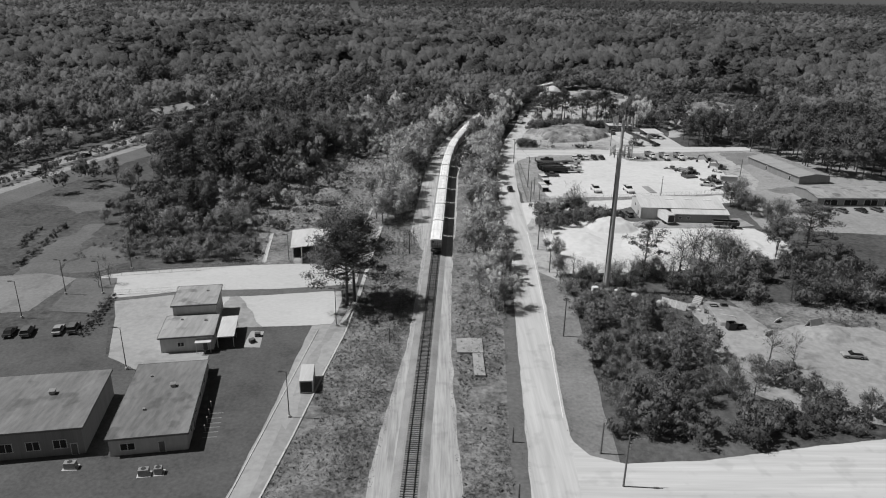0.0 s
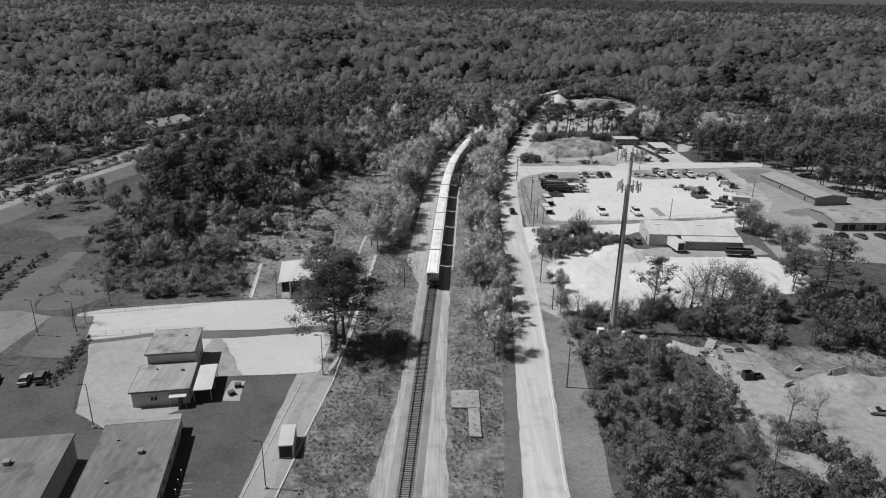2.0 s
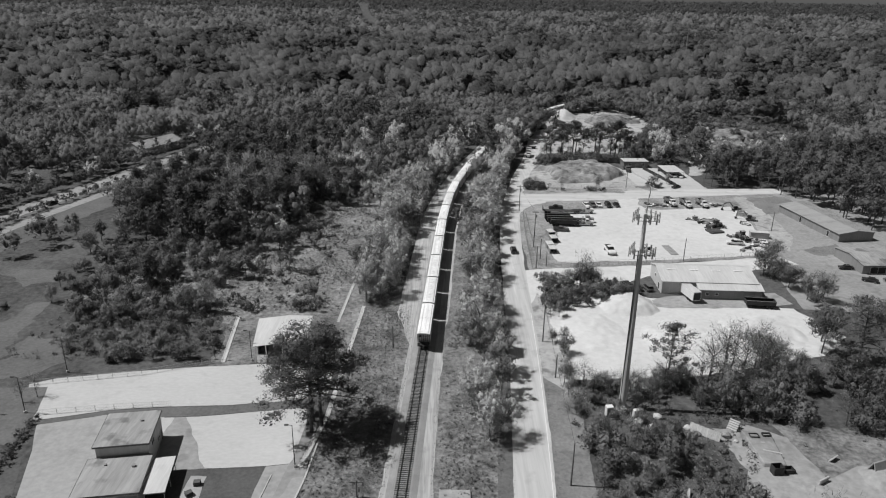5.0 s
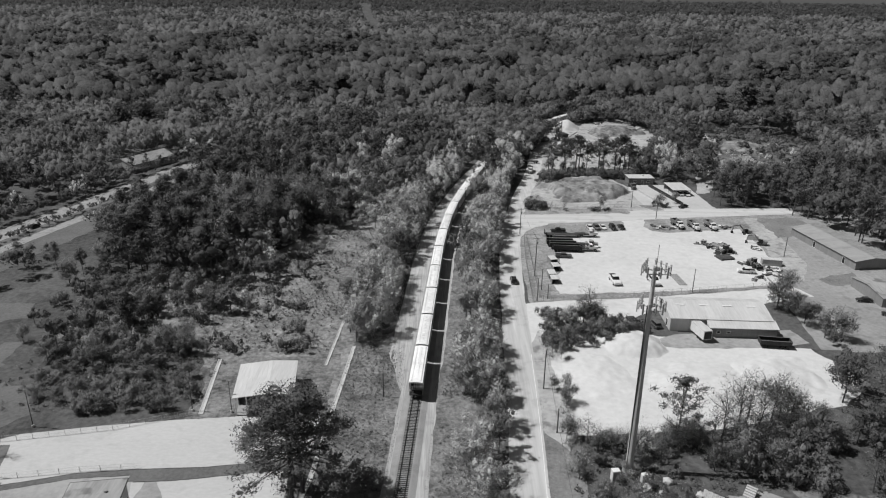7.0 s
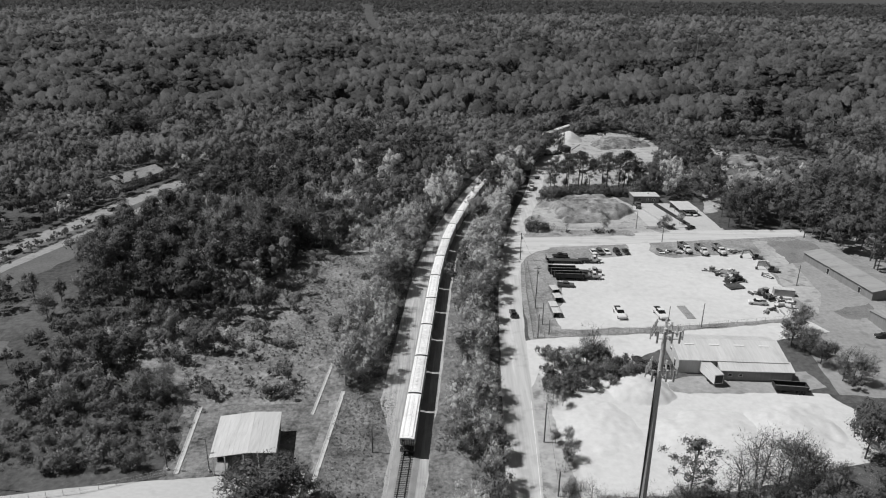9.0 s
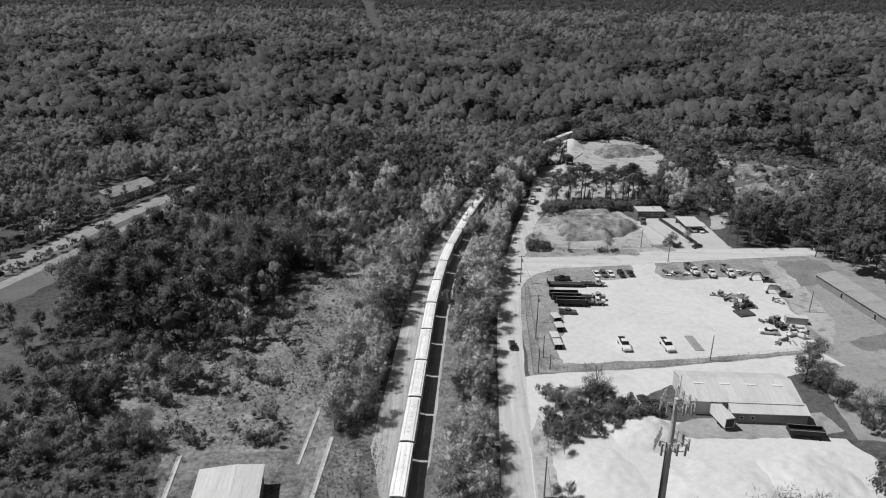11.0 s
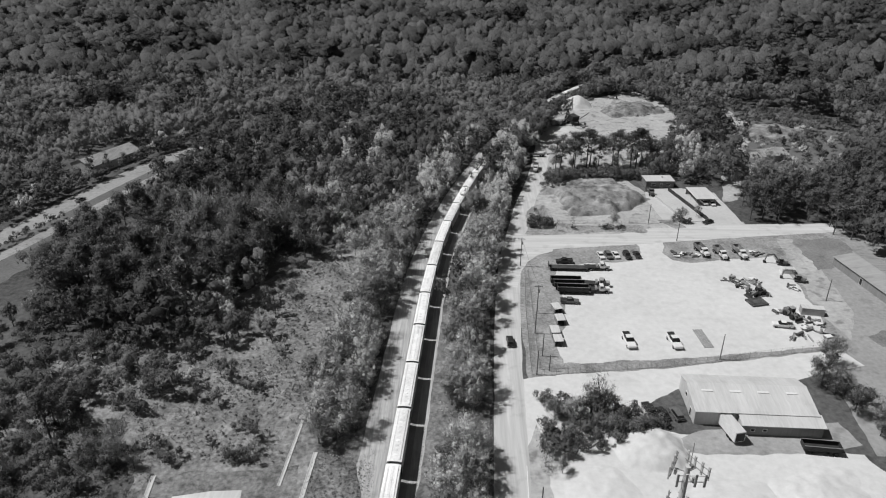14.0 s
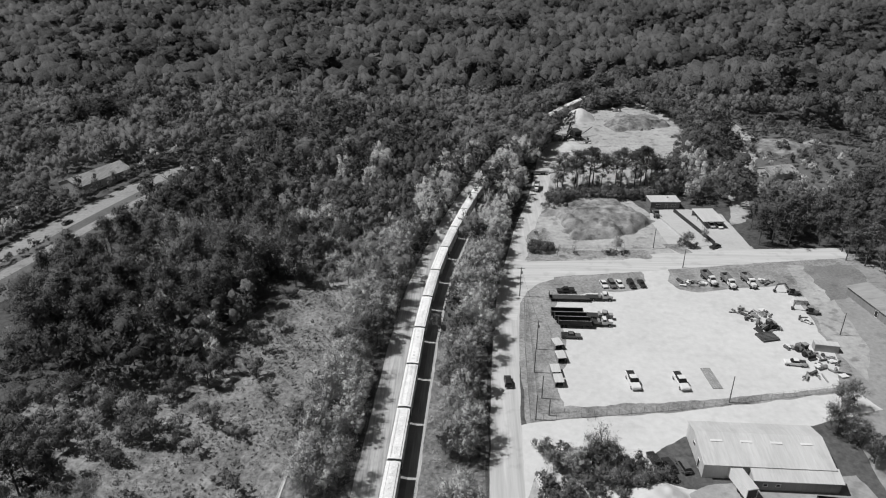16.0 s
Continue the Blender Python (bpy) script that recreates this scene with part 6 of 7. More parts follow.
def soft_normals(p, d, h, lift=0.0):
    """Leaf normals that follow the clump and the whole crown, as a dense crown shades."""
    o = p - np.array([0, 0, 0.5 * h])
    o /= np.linalg.norm(o, axis=1, keepdims=True) + 1e-9
    n = d / (np.linalg.norm(d, axis=1, keepdims=True) + 1e-9) + o * 0.5 + np.array([0, 0, lift])
    return np.repeat(n / (np.linalg.norm(n, axis=1, keepdims=True) + 1e-9), 3, axis=0)


def leaf_mesh(name, vs, material, normals=None):
    me = bpy.data.meshes.new(name)
    n = len(vs) // 3
    me.vertices.add(3 * n)
    me.vertices.foreach_set("co", np.ascontiguousarray(vs, dtype=np.float32).ravel())
    me.loops.add(3 * n)
    me.loops.foreach_set("vertex_index", np.arange(3 * n, dtype=np.int32))
    me.polygons.add(n)
    me.polygons.foreach_set("loop_start", np.arange(0, 3 * n, 3, dtype=np.int32))
    me.update(calc_edges=True)
    me.validate()
    if normals is not None:
        me.polygons.foreach_set("use_smooth", np.ones(n, dtype=bool))
        me.normals_split_custom_set(normals.tolist())
    me.materials.append(material)
    return me


KINDS = {  # leaf count, leaf size, height of the model, leaf material, bark, how full the clumps are
    "pine": (1700, 0.42, 18.0, L_DARK, M_BARK, 0.5), "oak": (1200, 0.26, 10.0, L_MID, M_BARK, 0.62), "light": (2000, 0.22, 9.0, L_LIGHT, M_PALEBARK, 0.42),
    "shrub": (520, 0.15, 3.0, L_MID, M_BARK, 0.6), "paleshrub": (560, 0.14, 3.0, L_LIGHT, M_PALEBARK, 0.0), "bare": (380, 0.2, 9.0, L_TWIG, M_BARK, 0.0), "grey": (1700, 0.24, 7.0, L_TWIG, M_BARK, 0.0),
    "tallpine": (9000, 0.24, 20.0, L_DARK, M_BARK, 0.44), "clearpine": (2600, 0.33, 16.0, L_DARK, M_BARK, 0.5)}
LABELS = {"pine": ("pine_tree", "tall dark pine with a bare lower trunk", "pine"), "oak": ("broadleaf_tree", "dark round-crowned broadleaf tree", "tree"),
          "light": ("spring_tree", "pale sparse tree in early spring leaf", "tree"), "shrub": ("shrub", "dark dense wild shrub", "shrub"),
          "paleshrub": ("bramble_bush", "pale twiggy wild bush", "bush"), "bare": ("bare_tree", "leafless pale branching tree", "tree"),
          "grey": ("leafless_tree", "grey twiggy young tree before its leaves", "tree"),
          "clearpine": ("pine_tree", "slender pine with a high crown and clear trunk", "pine"),
          "tallpine": ("pine_tree", "tall old pine with a broad ragged crown", "pine")}


def tree_model(kind, seed):
    """Trunk and crown meshes."""
    rg = np.random.default_rng(seed)
    n, size, h, lm, bm_, fill = KINDS[kind]
    p, d, c, lobe = crown_points(rg, "shrub" if kind == "paleshrub" else "light" if kind in ("bare", "grey") else kind, h, n)
    vs, ns = cards(rg, p, d, size, {"light": 0.85, "paleshrub": 0.75, "bare": 0.85, "grey": 0.85, "oak": 0.2, "pine": 0.55, "tallpine": 0.4, "clearpine": 0.45}.get(kind, 0.0)), soft_normals(p, d, h)
    if fill:
        v, f, nv = clumps(rg, c, lobe, fill, np.array([0, 0, 0.5 * h]))
        vs, ns = np.concatenate([v[f].reshape(-1, 3), vs]), np.concatenate([nv[f].reshape(-1, 3), ns])
    crown = leaf_mesh(kind + "_crown", vs, lm, ns)
    t = bmesh.new()
    if "shrub" in kind:
        for q in c[:5]:
            tube(t, (0, 0, 0), q, 0.05, 0.015, seg=4, caps=False)
    else:
        r = 0.016 * h
        lean = rg.normal(0, 0.02 * h, 2)
        top = Vector((lean[0], lean[1], h * (0.93 if "pine" in kind else 0.6)))
        pts = [Vector((0, 0, 0)), top * 0.35 + Vector((rg.normal(0, 0.01 * h), 0, 0)), top * 0.7, top]
        for k in range(3):
            tube(t, pts[k], pts[k + 1], r * (1 - k * 0.28), r * (0.72 - k * 0.28), seg=7, caps=False)
        for q in (c if kind == "tallpine" else c[:13]):
            q = Vector(q)
            s = min(max(q.z * (0.9 if kind == "tallpine" else 0.72), h * 0.2), top.z * 0.96)
            a = top * (s / top.z)
            tube(t, a, q, r * 0.34, r * 0.1, seg=4, caps=False)
            if kind in ("bare", "light", "grey"):
                for _ in range({"bare": 6, "grey": 3, "light": 1}[kind]):
                    b = a.lerp(q, rg.uniform(0.4, 1.0))
                    e = b + Vector(rg.normal(0, 1, 3)).normalized() * h * 0.14 + Vector((0, 0, h * 0.06))
                    tube(t, b, e, r * 0.14, r * 0.04, seg=3, caps=False)
    me = bpy.data.meshes.new(kind + "_trunk")
    t.to_mesh(me)
    t.free()
    me.materials.append(bm_)
    return me, crown


MODELS = {k: [tree_model(k, 100 * i + 7 * j) for j in range(5)] for i, k in enumerate(KINDS)}
tally = collections.Counter()


def plant(kind, x, y, h, rg):
    """One tree or shrub as a thing of its own."""
    name, label, cat = LABELS[kind]
    tally[kind] += 1
    trunk, crown = rg.choice(MODELS[kind])
    s = h / KINDS[kind][2]
    m = pose(x, y, 0, 0, 0, rg.uniform(0, 360)) @ Matrix.Diagonal((s * rg.uniform(0.85, 1.2), s * rg.uniform(0.85, 1.2), s, 1))
    t = thing(name, m, label, cat, cat + "s of the place")
    for nm, me in (("trunk", trunk), ("crown", crown)):
        o = new("stem" if nm == "trunk" and "shrub" in kind else nm, me)
        o.parent = t


def band_area(line, a, b, y0, y1):
    seg = [p for p in line if y0 <= p[1] <= y1]
    return offset(seg, a) + offset(seg, b)[::-1]


# areas: outline, kinds with shares, spacing, height range
AREAS = [
    ([(51.1, 366.7), (63.1, 376.2), (89.2, 374.4), (99.3, 375.8), (101.3, 383), (89.2, 384.5), (61.2, 383.2), (51.2, 377.8)], (("shrub", 0.9), ("paleshrub", 0.1)), 2.5, (3.6, 7.0)),
    (band_area(RAIL, -21, -10.0, 202, 300), (("light", 0.68), ("paleshrub", 0.06), ("oak", 0.15), ("bare", 0.11)), 3.9, (8.5, 13)),
    (band_area(RAIL, -21, -9.5, 300, 385), (("light", 0.74), ("oak", 0.26)), 4.2, (8, 13.5)),
    ([(-31.4, 293.1), (-17.9, 295.5), (-12, 315.5), (-8, 342.5), (-19.6, 337.1), (-33.3, 312.8)], (("light", 0.7), ("oak", 0.3)), 4.4, (6, 11)),
    (band_area(RAIL, -22, -8.0, 385, 600), (("light", 0.65), ("oak", 0.35)), 5.6, (9, 14.5)),
    (band_area(RAIL, 3.6, 11, 398, 430), (("light", 0.65), ("oak", 0.35)), 3.8, (12, 16)),
    (band_area(RAIL, 4.0, 8.0, 474, 512), (("light", 0.5), ("oak", 0.5)), 4.6, (5, 8)),
    (band_area(RAIL, 3.2, 14, 430, 474), (("light", 0.65), ("oak", 0.35)), 4.6, (12, 17)),
    ([(7.3, 140), (14.1, 140.1), (16.2, 163.2), (18.4, 198.4), (19.9, 260.5), (10.1, 260.3), (8.3, 218.2)], (("light", 0.68), ("paleshrub", 0.06), ("oak", 0.18), ("bare", 0.08)), 4.2, (8.5, 13)),
    ([(10.6, 260.3), (20.8, 260.5), (24.5, 298.6), (31.7, 343.9), (37.8, 371.2), (41.4, 399.5), (34.5, 404.2), (23.9, 360.6), (13.3, 303.3)], (("light", 0.78), ("oak", 0.22)), 4.0, (7.5, 12.5)),
    ([(37.5, 404.3), (45.4, 404.7), (54.6, 440.5), (59.7, 467.1), (53.7, 466.7), (45.6, 440)], (("light", 0.6), ("oak", 0.4)), 5.0, (8, 13)),
    ([(98.3, 535.1), (110.5, 536), (128.9, 547.7), (153.7, 576.5), (195.6, 604.4), (189.6, 620.8), (153.9, 593.2), (114.7, 554.9)], (("light", 0.6), ("oak", 0.4)), 6.0, (9, 14)),
    ([(-105.1, 244.1), (-92.1, 241.9), (-80.9, 244.5), (-69.6, 246), (-61.1, 258.3), (-53.5, 272.5), (-49.6, 285.5), (-47, 292), (-52, 340), (-50, 400), (-44, 484), (-65.5, 473.4), (-92, 431.7), (-103, 382), (-114, 330), (-120.2, 284.8), (-112.7, 261.5)], (("pine", 0.76), ("oak", 0.09), ("grey", 0.15)), 6.1, (11, 20)),
    ([(-47, 292), (-41, 289.8), (-35.2, 299.9), (-30.4, 316.9), (-21.6, 337.1), (-17.4, 396.8), (-19, 496.2), (-44, 484), (-50, 400), (-52, 340)], (("pine", 0.3), ("grey", 0.34), ("light", 0.22), ("oak", 0.14)), 6.0, (9, 17)),
    ([(-97.5, 200.6), (-78.9, 200.7), (-62.1, 210.4), (-56.4, 228.6), (-62, 246.3), (-84.6, 240.3), (-99.5, 237.5), (-103.1, 218.3)], (("shrub", 0.44), ("oak", 0.28), ("grey", 0.2), ("pine", 0.08)), 5.2, (4, 9)),
    ([(-90.9, 170.9), (-75.2, 167.8), (-54.6, 170.7), (-54.6, 182.7), (-75.2, 185.9), (-93.8, 186.8)], (("shrub", 0.46), ("grey", 0.44), ("oak", 0.1)), 3.9, (2.6, 6.0)),
    ([(-97.5, 188.6), (-78.9, 187.7), (-62.1, 190.5), (-58.3, 200.6), (-71.5, 202.1), (-95.7, 201.7)], (("shrub", 0.4), ("oak", 0.4), ("grey", 0.2)), 4.4, (4.5, 8.5)),
    ([(-56.4, 196.7), (-28, 197.5), (-25.8, 259.4), (-27.5, 307.1), (-41, 296.7), (-52.6, 246.7)], (("paleshrub", 0.6), ("shrub", 0.36), ("light", 0.04)), 6.4, (1.0, 3.6)),
    ([(28.7, 91.9), (29.5, 114.1), (29.8, 144.3), (35.7, 149), (43, 140), (50, 131), (56, 122), (58.2, 112.5), (65.1, 104.5), (79.2, 102.8), (79.1, 94.7), (47, 89.1)], (("shrub", 0.3), ("grey", 0.44), ("oak", 0.16), ("bare", 0.1)), 3.8, (3.2, 6.4)),
    ([(29, 90.5), (48, 90), (63, 91.5), (70, 104), (66, 113), (58, 105), (40, 97), (30, 99)], (("oak", 0.5), ("shrub", 0.2), ("grey", 0.2), ("bare", 0.1)), 3.6, (4.5, 8.2)),
    ([(30.8, 150.4), (49.6, 150.6), (59.5, 149.8), (59.7, 164.9), (45.7, 161.6), (31.9, 161.4)], (("shrub", 0.26), ("grey", 0.5), ("paleshrub", 0.24)), 3.4, (2.2, 4.2)),
    ([(33, 150.5), (43.5, 150), (51, 141), (57, 124), (56, 122), (50, 131), (43, 140), (35.7, 149)], (("grey", 0.6), ("paleshrub", 0.2), ("shrub", 0.2)), 2.9, (2.2, 4.2)),
    ([(59.5, 148.8), (75.6, 147.1), (94.8, 144.6), (106, 140.9), (118.4, 148.4), (112.4, 172.4), (98, 166.8), (79.7, 160.3), (59.6, 156.8)], (("oak", 0.46), ("shrub", 0.4), ("grey", 0.14)), 3.5, (5, 8.5)),
    ([(32.8, 156.4), (51.6, 154.7), (69.6, 159), (89.9, 166.6), (87.9, 172.6), (65.7, 166), (45.7, 161.6), (32.9, 164.5)], (("bare", 0.65), ("grey", 0.35)), 3.6, (5, 8.5)),
    ([(30.2, 202.6), (34.2, 201.6), (46.1, 204.9), (57, 208.1), (58.1, 214.1), (48.2, 218), (32.4, 220.7)], (("shrub", 0.36), ("grey", 0.34), ("oak", 0.1), ("bare", 0.2)), 3.2, (3.6, 7.0)),
    ([(29.4, 148.3), (32.7, 148.4), (34.2, 200.6), (29.8, 200.6)], (("paleshrub", 0.25), ("grey", 0.45), ("bare", 0.3)), 3.2, (3.2, 6.2)),
    ([(101.3, 203.2), (114.6, 206.7), (114.8, 243), (107.7, 240.7), (101.5, 226.4)], (("grey", 0.6), ("bare", 0.25), ("shrub", 0.15)), 5.2, (7, 11)),
    ([(100, 149.8), (122.6, 150.6), (151.8, 192.5), (188.7, 200.3), (189.1, 115.3), (118.2, 116.2)], (("oak", 0.55), ("shrub", 0.3), ("grey", 0.15)), 8.0, (5, 11)),
    ([(51.2, 383.8), (77.2, 386.9), (75.2, 395), (53.3, 393)], (("grey", 0.45), ("light", 0.25), ("bare", 0.3)), 5.4, (4, 8)),
    ([(80.2, 387.1), (98.3, 389), (97.4, 398.1), (81.3, 395.3)], (("grey", 0.45), ("light", 0.25), ("bare", 0.3)), 5.0, (4, 9)),
    ([(97.3, 381.8), (113.5, 380.6), (117.6, 401.2), (105.5, 398.5), (98.4, 394.1)], (("light", 0.7), ("oak", 0.3)), 4.4, (4.5, 8)),
    ([(97.2, 373.7), (113.4, 368.4), (128.7, 384.5), (142.2, 425), (155, 487.4), (145.2, 548.8), (124.8, 547.4), (132.6, 510.7), (136.4, 478), (130.1, 448.9), (115.7, 418.4), (101.4, 400.3)], (("oak", 0.55), ("light", 0.35), ("pine", 0.1)), 6.0, (7.5, 13)),
    ([(148.1, 356), (172.9, 377.9), (204.3, 400.5), (226.4, 449.6), (218.7, 488.6), (179.9, 515.9), (157, 483.4), (144.3, 430.3), (135.9, 392)], (("paleshrub", 0.16), ("shrub", 0.34), ("light", 0.2), ("oak", 0.3)), 6.6, (3, 8)),
    ([(86.1, 517.8), (94.1, 518.3), (106.4, 532.6), (114.5, 538.3), (106.5, 551.2), (94.3, 536.8)], (("oak", 0.5), ("light", 0.5)), 4.6, (7, 10)),
    ([(121.4, 335.3), (139.8, 333.2), (244.3, 329.5), (244.2, 388.3), (170.9, 371.7), (148.1, 354), (127.6, 351.9)], (("pine", 0.75), ("oak", 0.25)), 6.4, (12, 18)),
    ([(154.1, 303.6), (162.4, 267.8), (204.4, 265), (244.3, 307.3), (244.2, 343.7), (154.2, 330)], (("pine", 0.8), ("oak", 0.2)), 6.6, (12, 18)),
    (band_area(FAR_ROAD, -14, -10.5, 235, 440), (("shrub", 0.7), ("oak", 0.3)), 3.2, (6, 8.5)),
    (band_area(FAR_ROAD, 1.6, 5.0, 200, 330), (("shrub", 0.95), ("oak", 0.05)), 2.8, (3.4, 5.0)),
    (band_area(FAR_ROAD, -22, -11, 215, 440), (("oak", 0.6), ("light", 0.2), ("pine", 0.2)), 6.2, (6, 11)),
    ([(-140, 227.2), (-123.6, 236.7), (-120, 255), (-140.3, 253.3)], (("pine", 0.6), ("oak", 0.4)), 7.0, (8, 12)),
    ([(-104.7, 176), (-95.7, 200.7), (-97.7, 234.6), (-105.2, 252.1), (-120, 255), (-112.4, 218.6)], (("oak", 0.35), ("grey", 0.35), ("shrub", 0.3)), 8.0, (3, 9)),
]
OPEN = [  # where no wood grows
    [(-32.4, 60), (-31.8, 197.4), (-25.8, 259.4), (-27.6, 293.2), (-14, 297.6), (-8.2, 297.7), (-6.8, 203), (-3, 198), (-3.9, 60)], [(-3.9, 60), (-1, 198.1), (5.2, 260.2), (22.8, 260.6), (20, 148.2), (15.4, 60)],
    band_area(RAIL, -8.0, 6.0, -60, 390), band_area(RAIL, -4.5, 8.0, 390, 760), band_area(RAIL, -6, 12, 540, 760), [(86.1, 515.7), (98.2, 524.8), (112.5, 536.1), (102.4, 545.7), (86.2, 528)], band_area(ROAD, -6, 8, -40, 460), band_area(FAR_ROAD, -13, 26, 150, 480),
    [(23.2, 60), (25.2, 328.6), (35.3, 371.1), (51.6, 440.3), (65.8, 477.6), (88.2, 528.2), (110.5, 536), (140.8, 509.2), (134.2, 455.3), (130, 424.3), (117.6, 398.1), (113.4, 370.4), (125.6, 358.9), (152.1, 333.9), (264.2, 352.8), (264.3, 327.5), (191.6, 322.4), (194.6, 60)],
    [(-28.7, 60), (-27.9, 207.5), (-17.8, 317.3), (-41, 306.6), (-58.3, 236.5), (-60.2, 210.5), (-93.8, 208.9), (-105.2, 256), (-111.1, 323.1), (-111.3, 387.1), (-140.9, 321), (-170.9, 186.7), (-167.7, 60)],
    [(-167.2, 368.5), (-160.1, 404.7), (-139.5, 408), (-137.5, 378.6), (-150.5, 363.9)], [(-79.3, 615.6), (-11.3, 637.4), (-11.4, 663.3), (-93.8, 658.5)], [(154.3, 364.5), (179.1, 366.1), (183.4, 388.8), (158.5, 389.2)], [(144.2, 400.6), (175.1, 398.5), (175.1, 414.8), (148.4, 419.3)], [(358.1, 736.6), (549.1, 850.5), (542.1, 867.2), (358.5, 760.4)], [(-112.4, 1196.3), (-165.3, 1539), (-237.4, 2036.4), (-426.9, 3433.5), (-389.6, 3460.6), (-204, 2048.9), (-139.3, 1545.7), (-93, 1199.9)], [(604.8, 2122.2), (789.8, 2201.6), (798.3, 2284.3), (610.6, 2199)], [(198, 838), (236.2, 842.7), (236.6, 883.2), (198.5, 878.4)],
]
prng = random.Random(11)
woods = []                                                # x, y, height, kind, for the joined woodland
CAP = {"pine": 270, "oak": 220, "light": 190, "grey": 210, "shrub": 220, "paleshrub": 130, "bare": 120, "tallpine": 40, "clearpine": 130}


def scatter(outline, spacing):
    xs, ys = [p[0] for p in outline], [p[1] for p in outline]
    y = min(ys)
    while y < max(ys):
        x = min(xs)
        while x < max(xs):
            px, py = x + prng.uniform(-0.48, 0.48) * spacing, y + prng.uniform(-0.48, 0.48) * spacing
            if inside(px, py, outline) and noise.noise((px * 0.055, py * 0.055, 1.0)) > (-0.36 if spacing > 4.5 else -0.46):
                yield px, py
            x += spacing
        y += spacing * 0.9


for outline, mix, spacing, (h0, h1) in sorted(AREAS, key=lambda a: sum(q[1] for q in a[0]) / len(a[0]) - (200 if a[2] == 2.5 else 0)):
    for x, y in scatter(outline, spacing):
        q, kind = prng.random(), mix[-1][0]
        for k, share in mix:
            if q < share:
                kind = k
                break
            q -= share
        h = prng.uniform(h0, h1)
        if "shrub" in kind:
            h = min(h * 0.75, 5.2)
        elif h1 < 7 and kind in ("light", "oak"):
            h *= 1.25
        if -178 < x < -142 and 374 < y < 420:
            h *= 0.45
        near = abs(x) < 125 and y < (330 if "shrub" not in kind else 300) or kind == "clearpine" or kind == "pine" and 115 < x < 210 and 250 < y < 374 or 45 < x < 104 and 360 < y < 394
        if near and tally[kind] < CAP[kind]:
            plant(kind, x, y, h, prng)
        else:
            woods.append((x, y, h, {"paleshrub": "light", "shrub": "oak", "bare": "light", "grey": "light", "light": "hedge" if y < 425 else "light"}.get(kind, kind)))

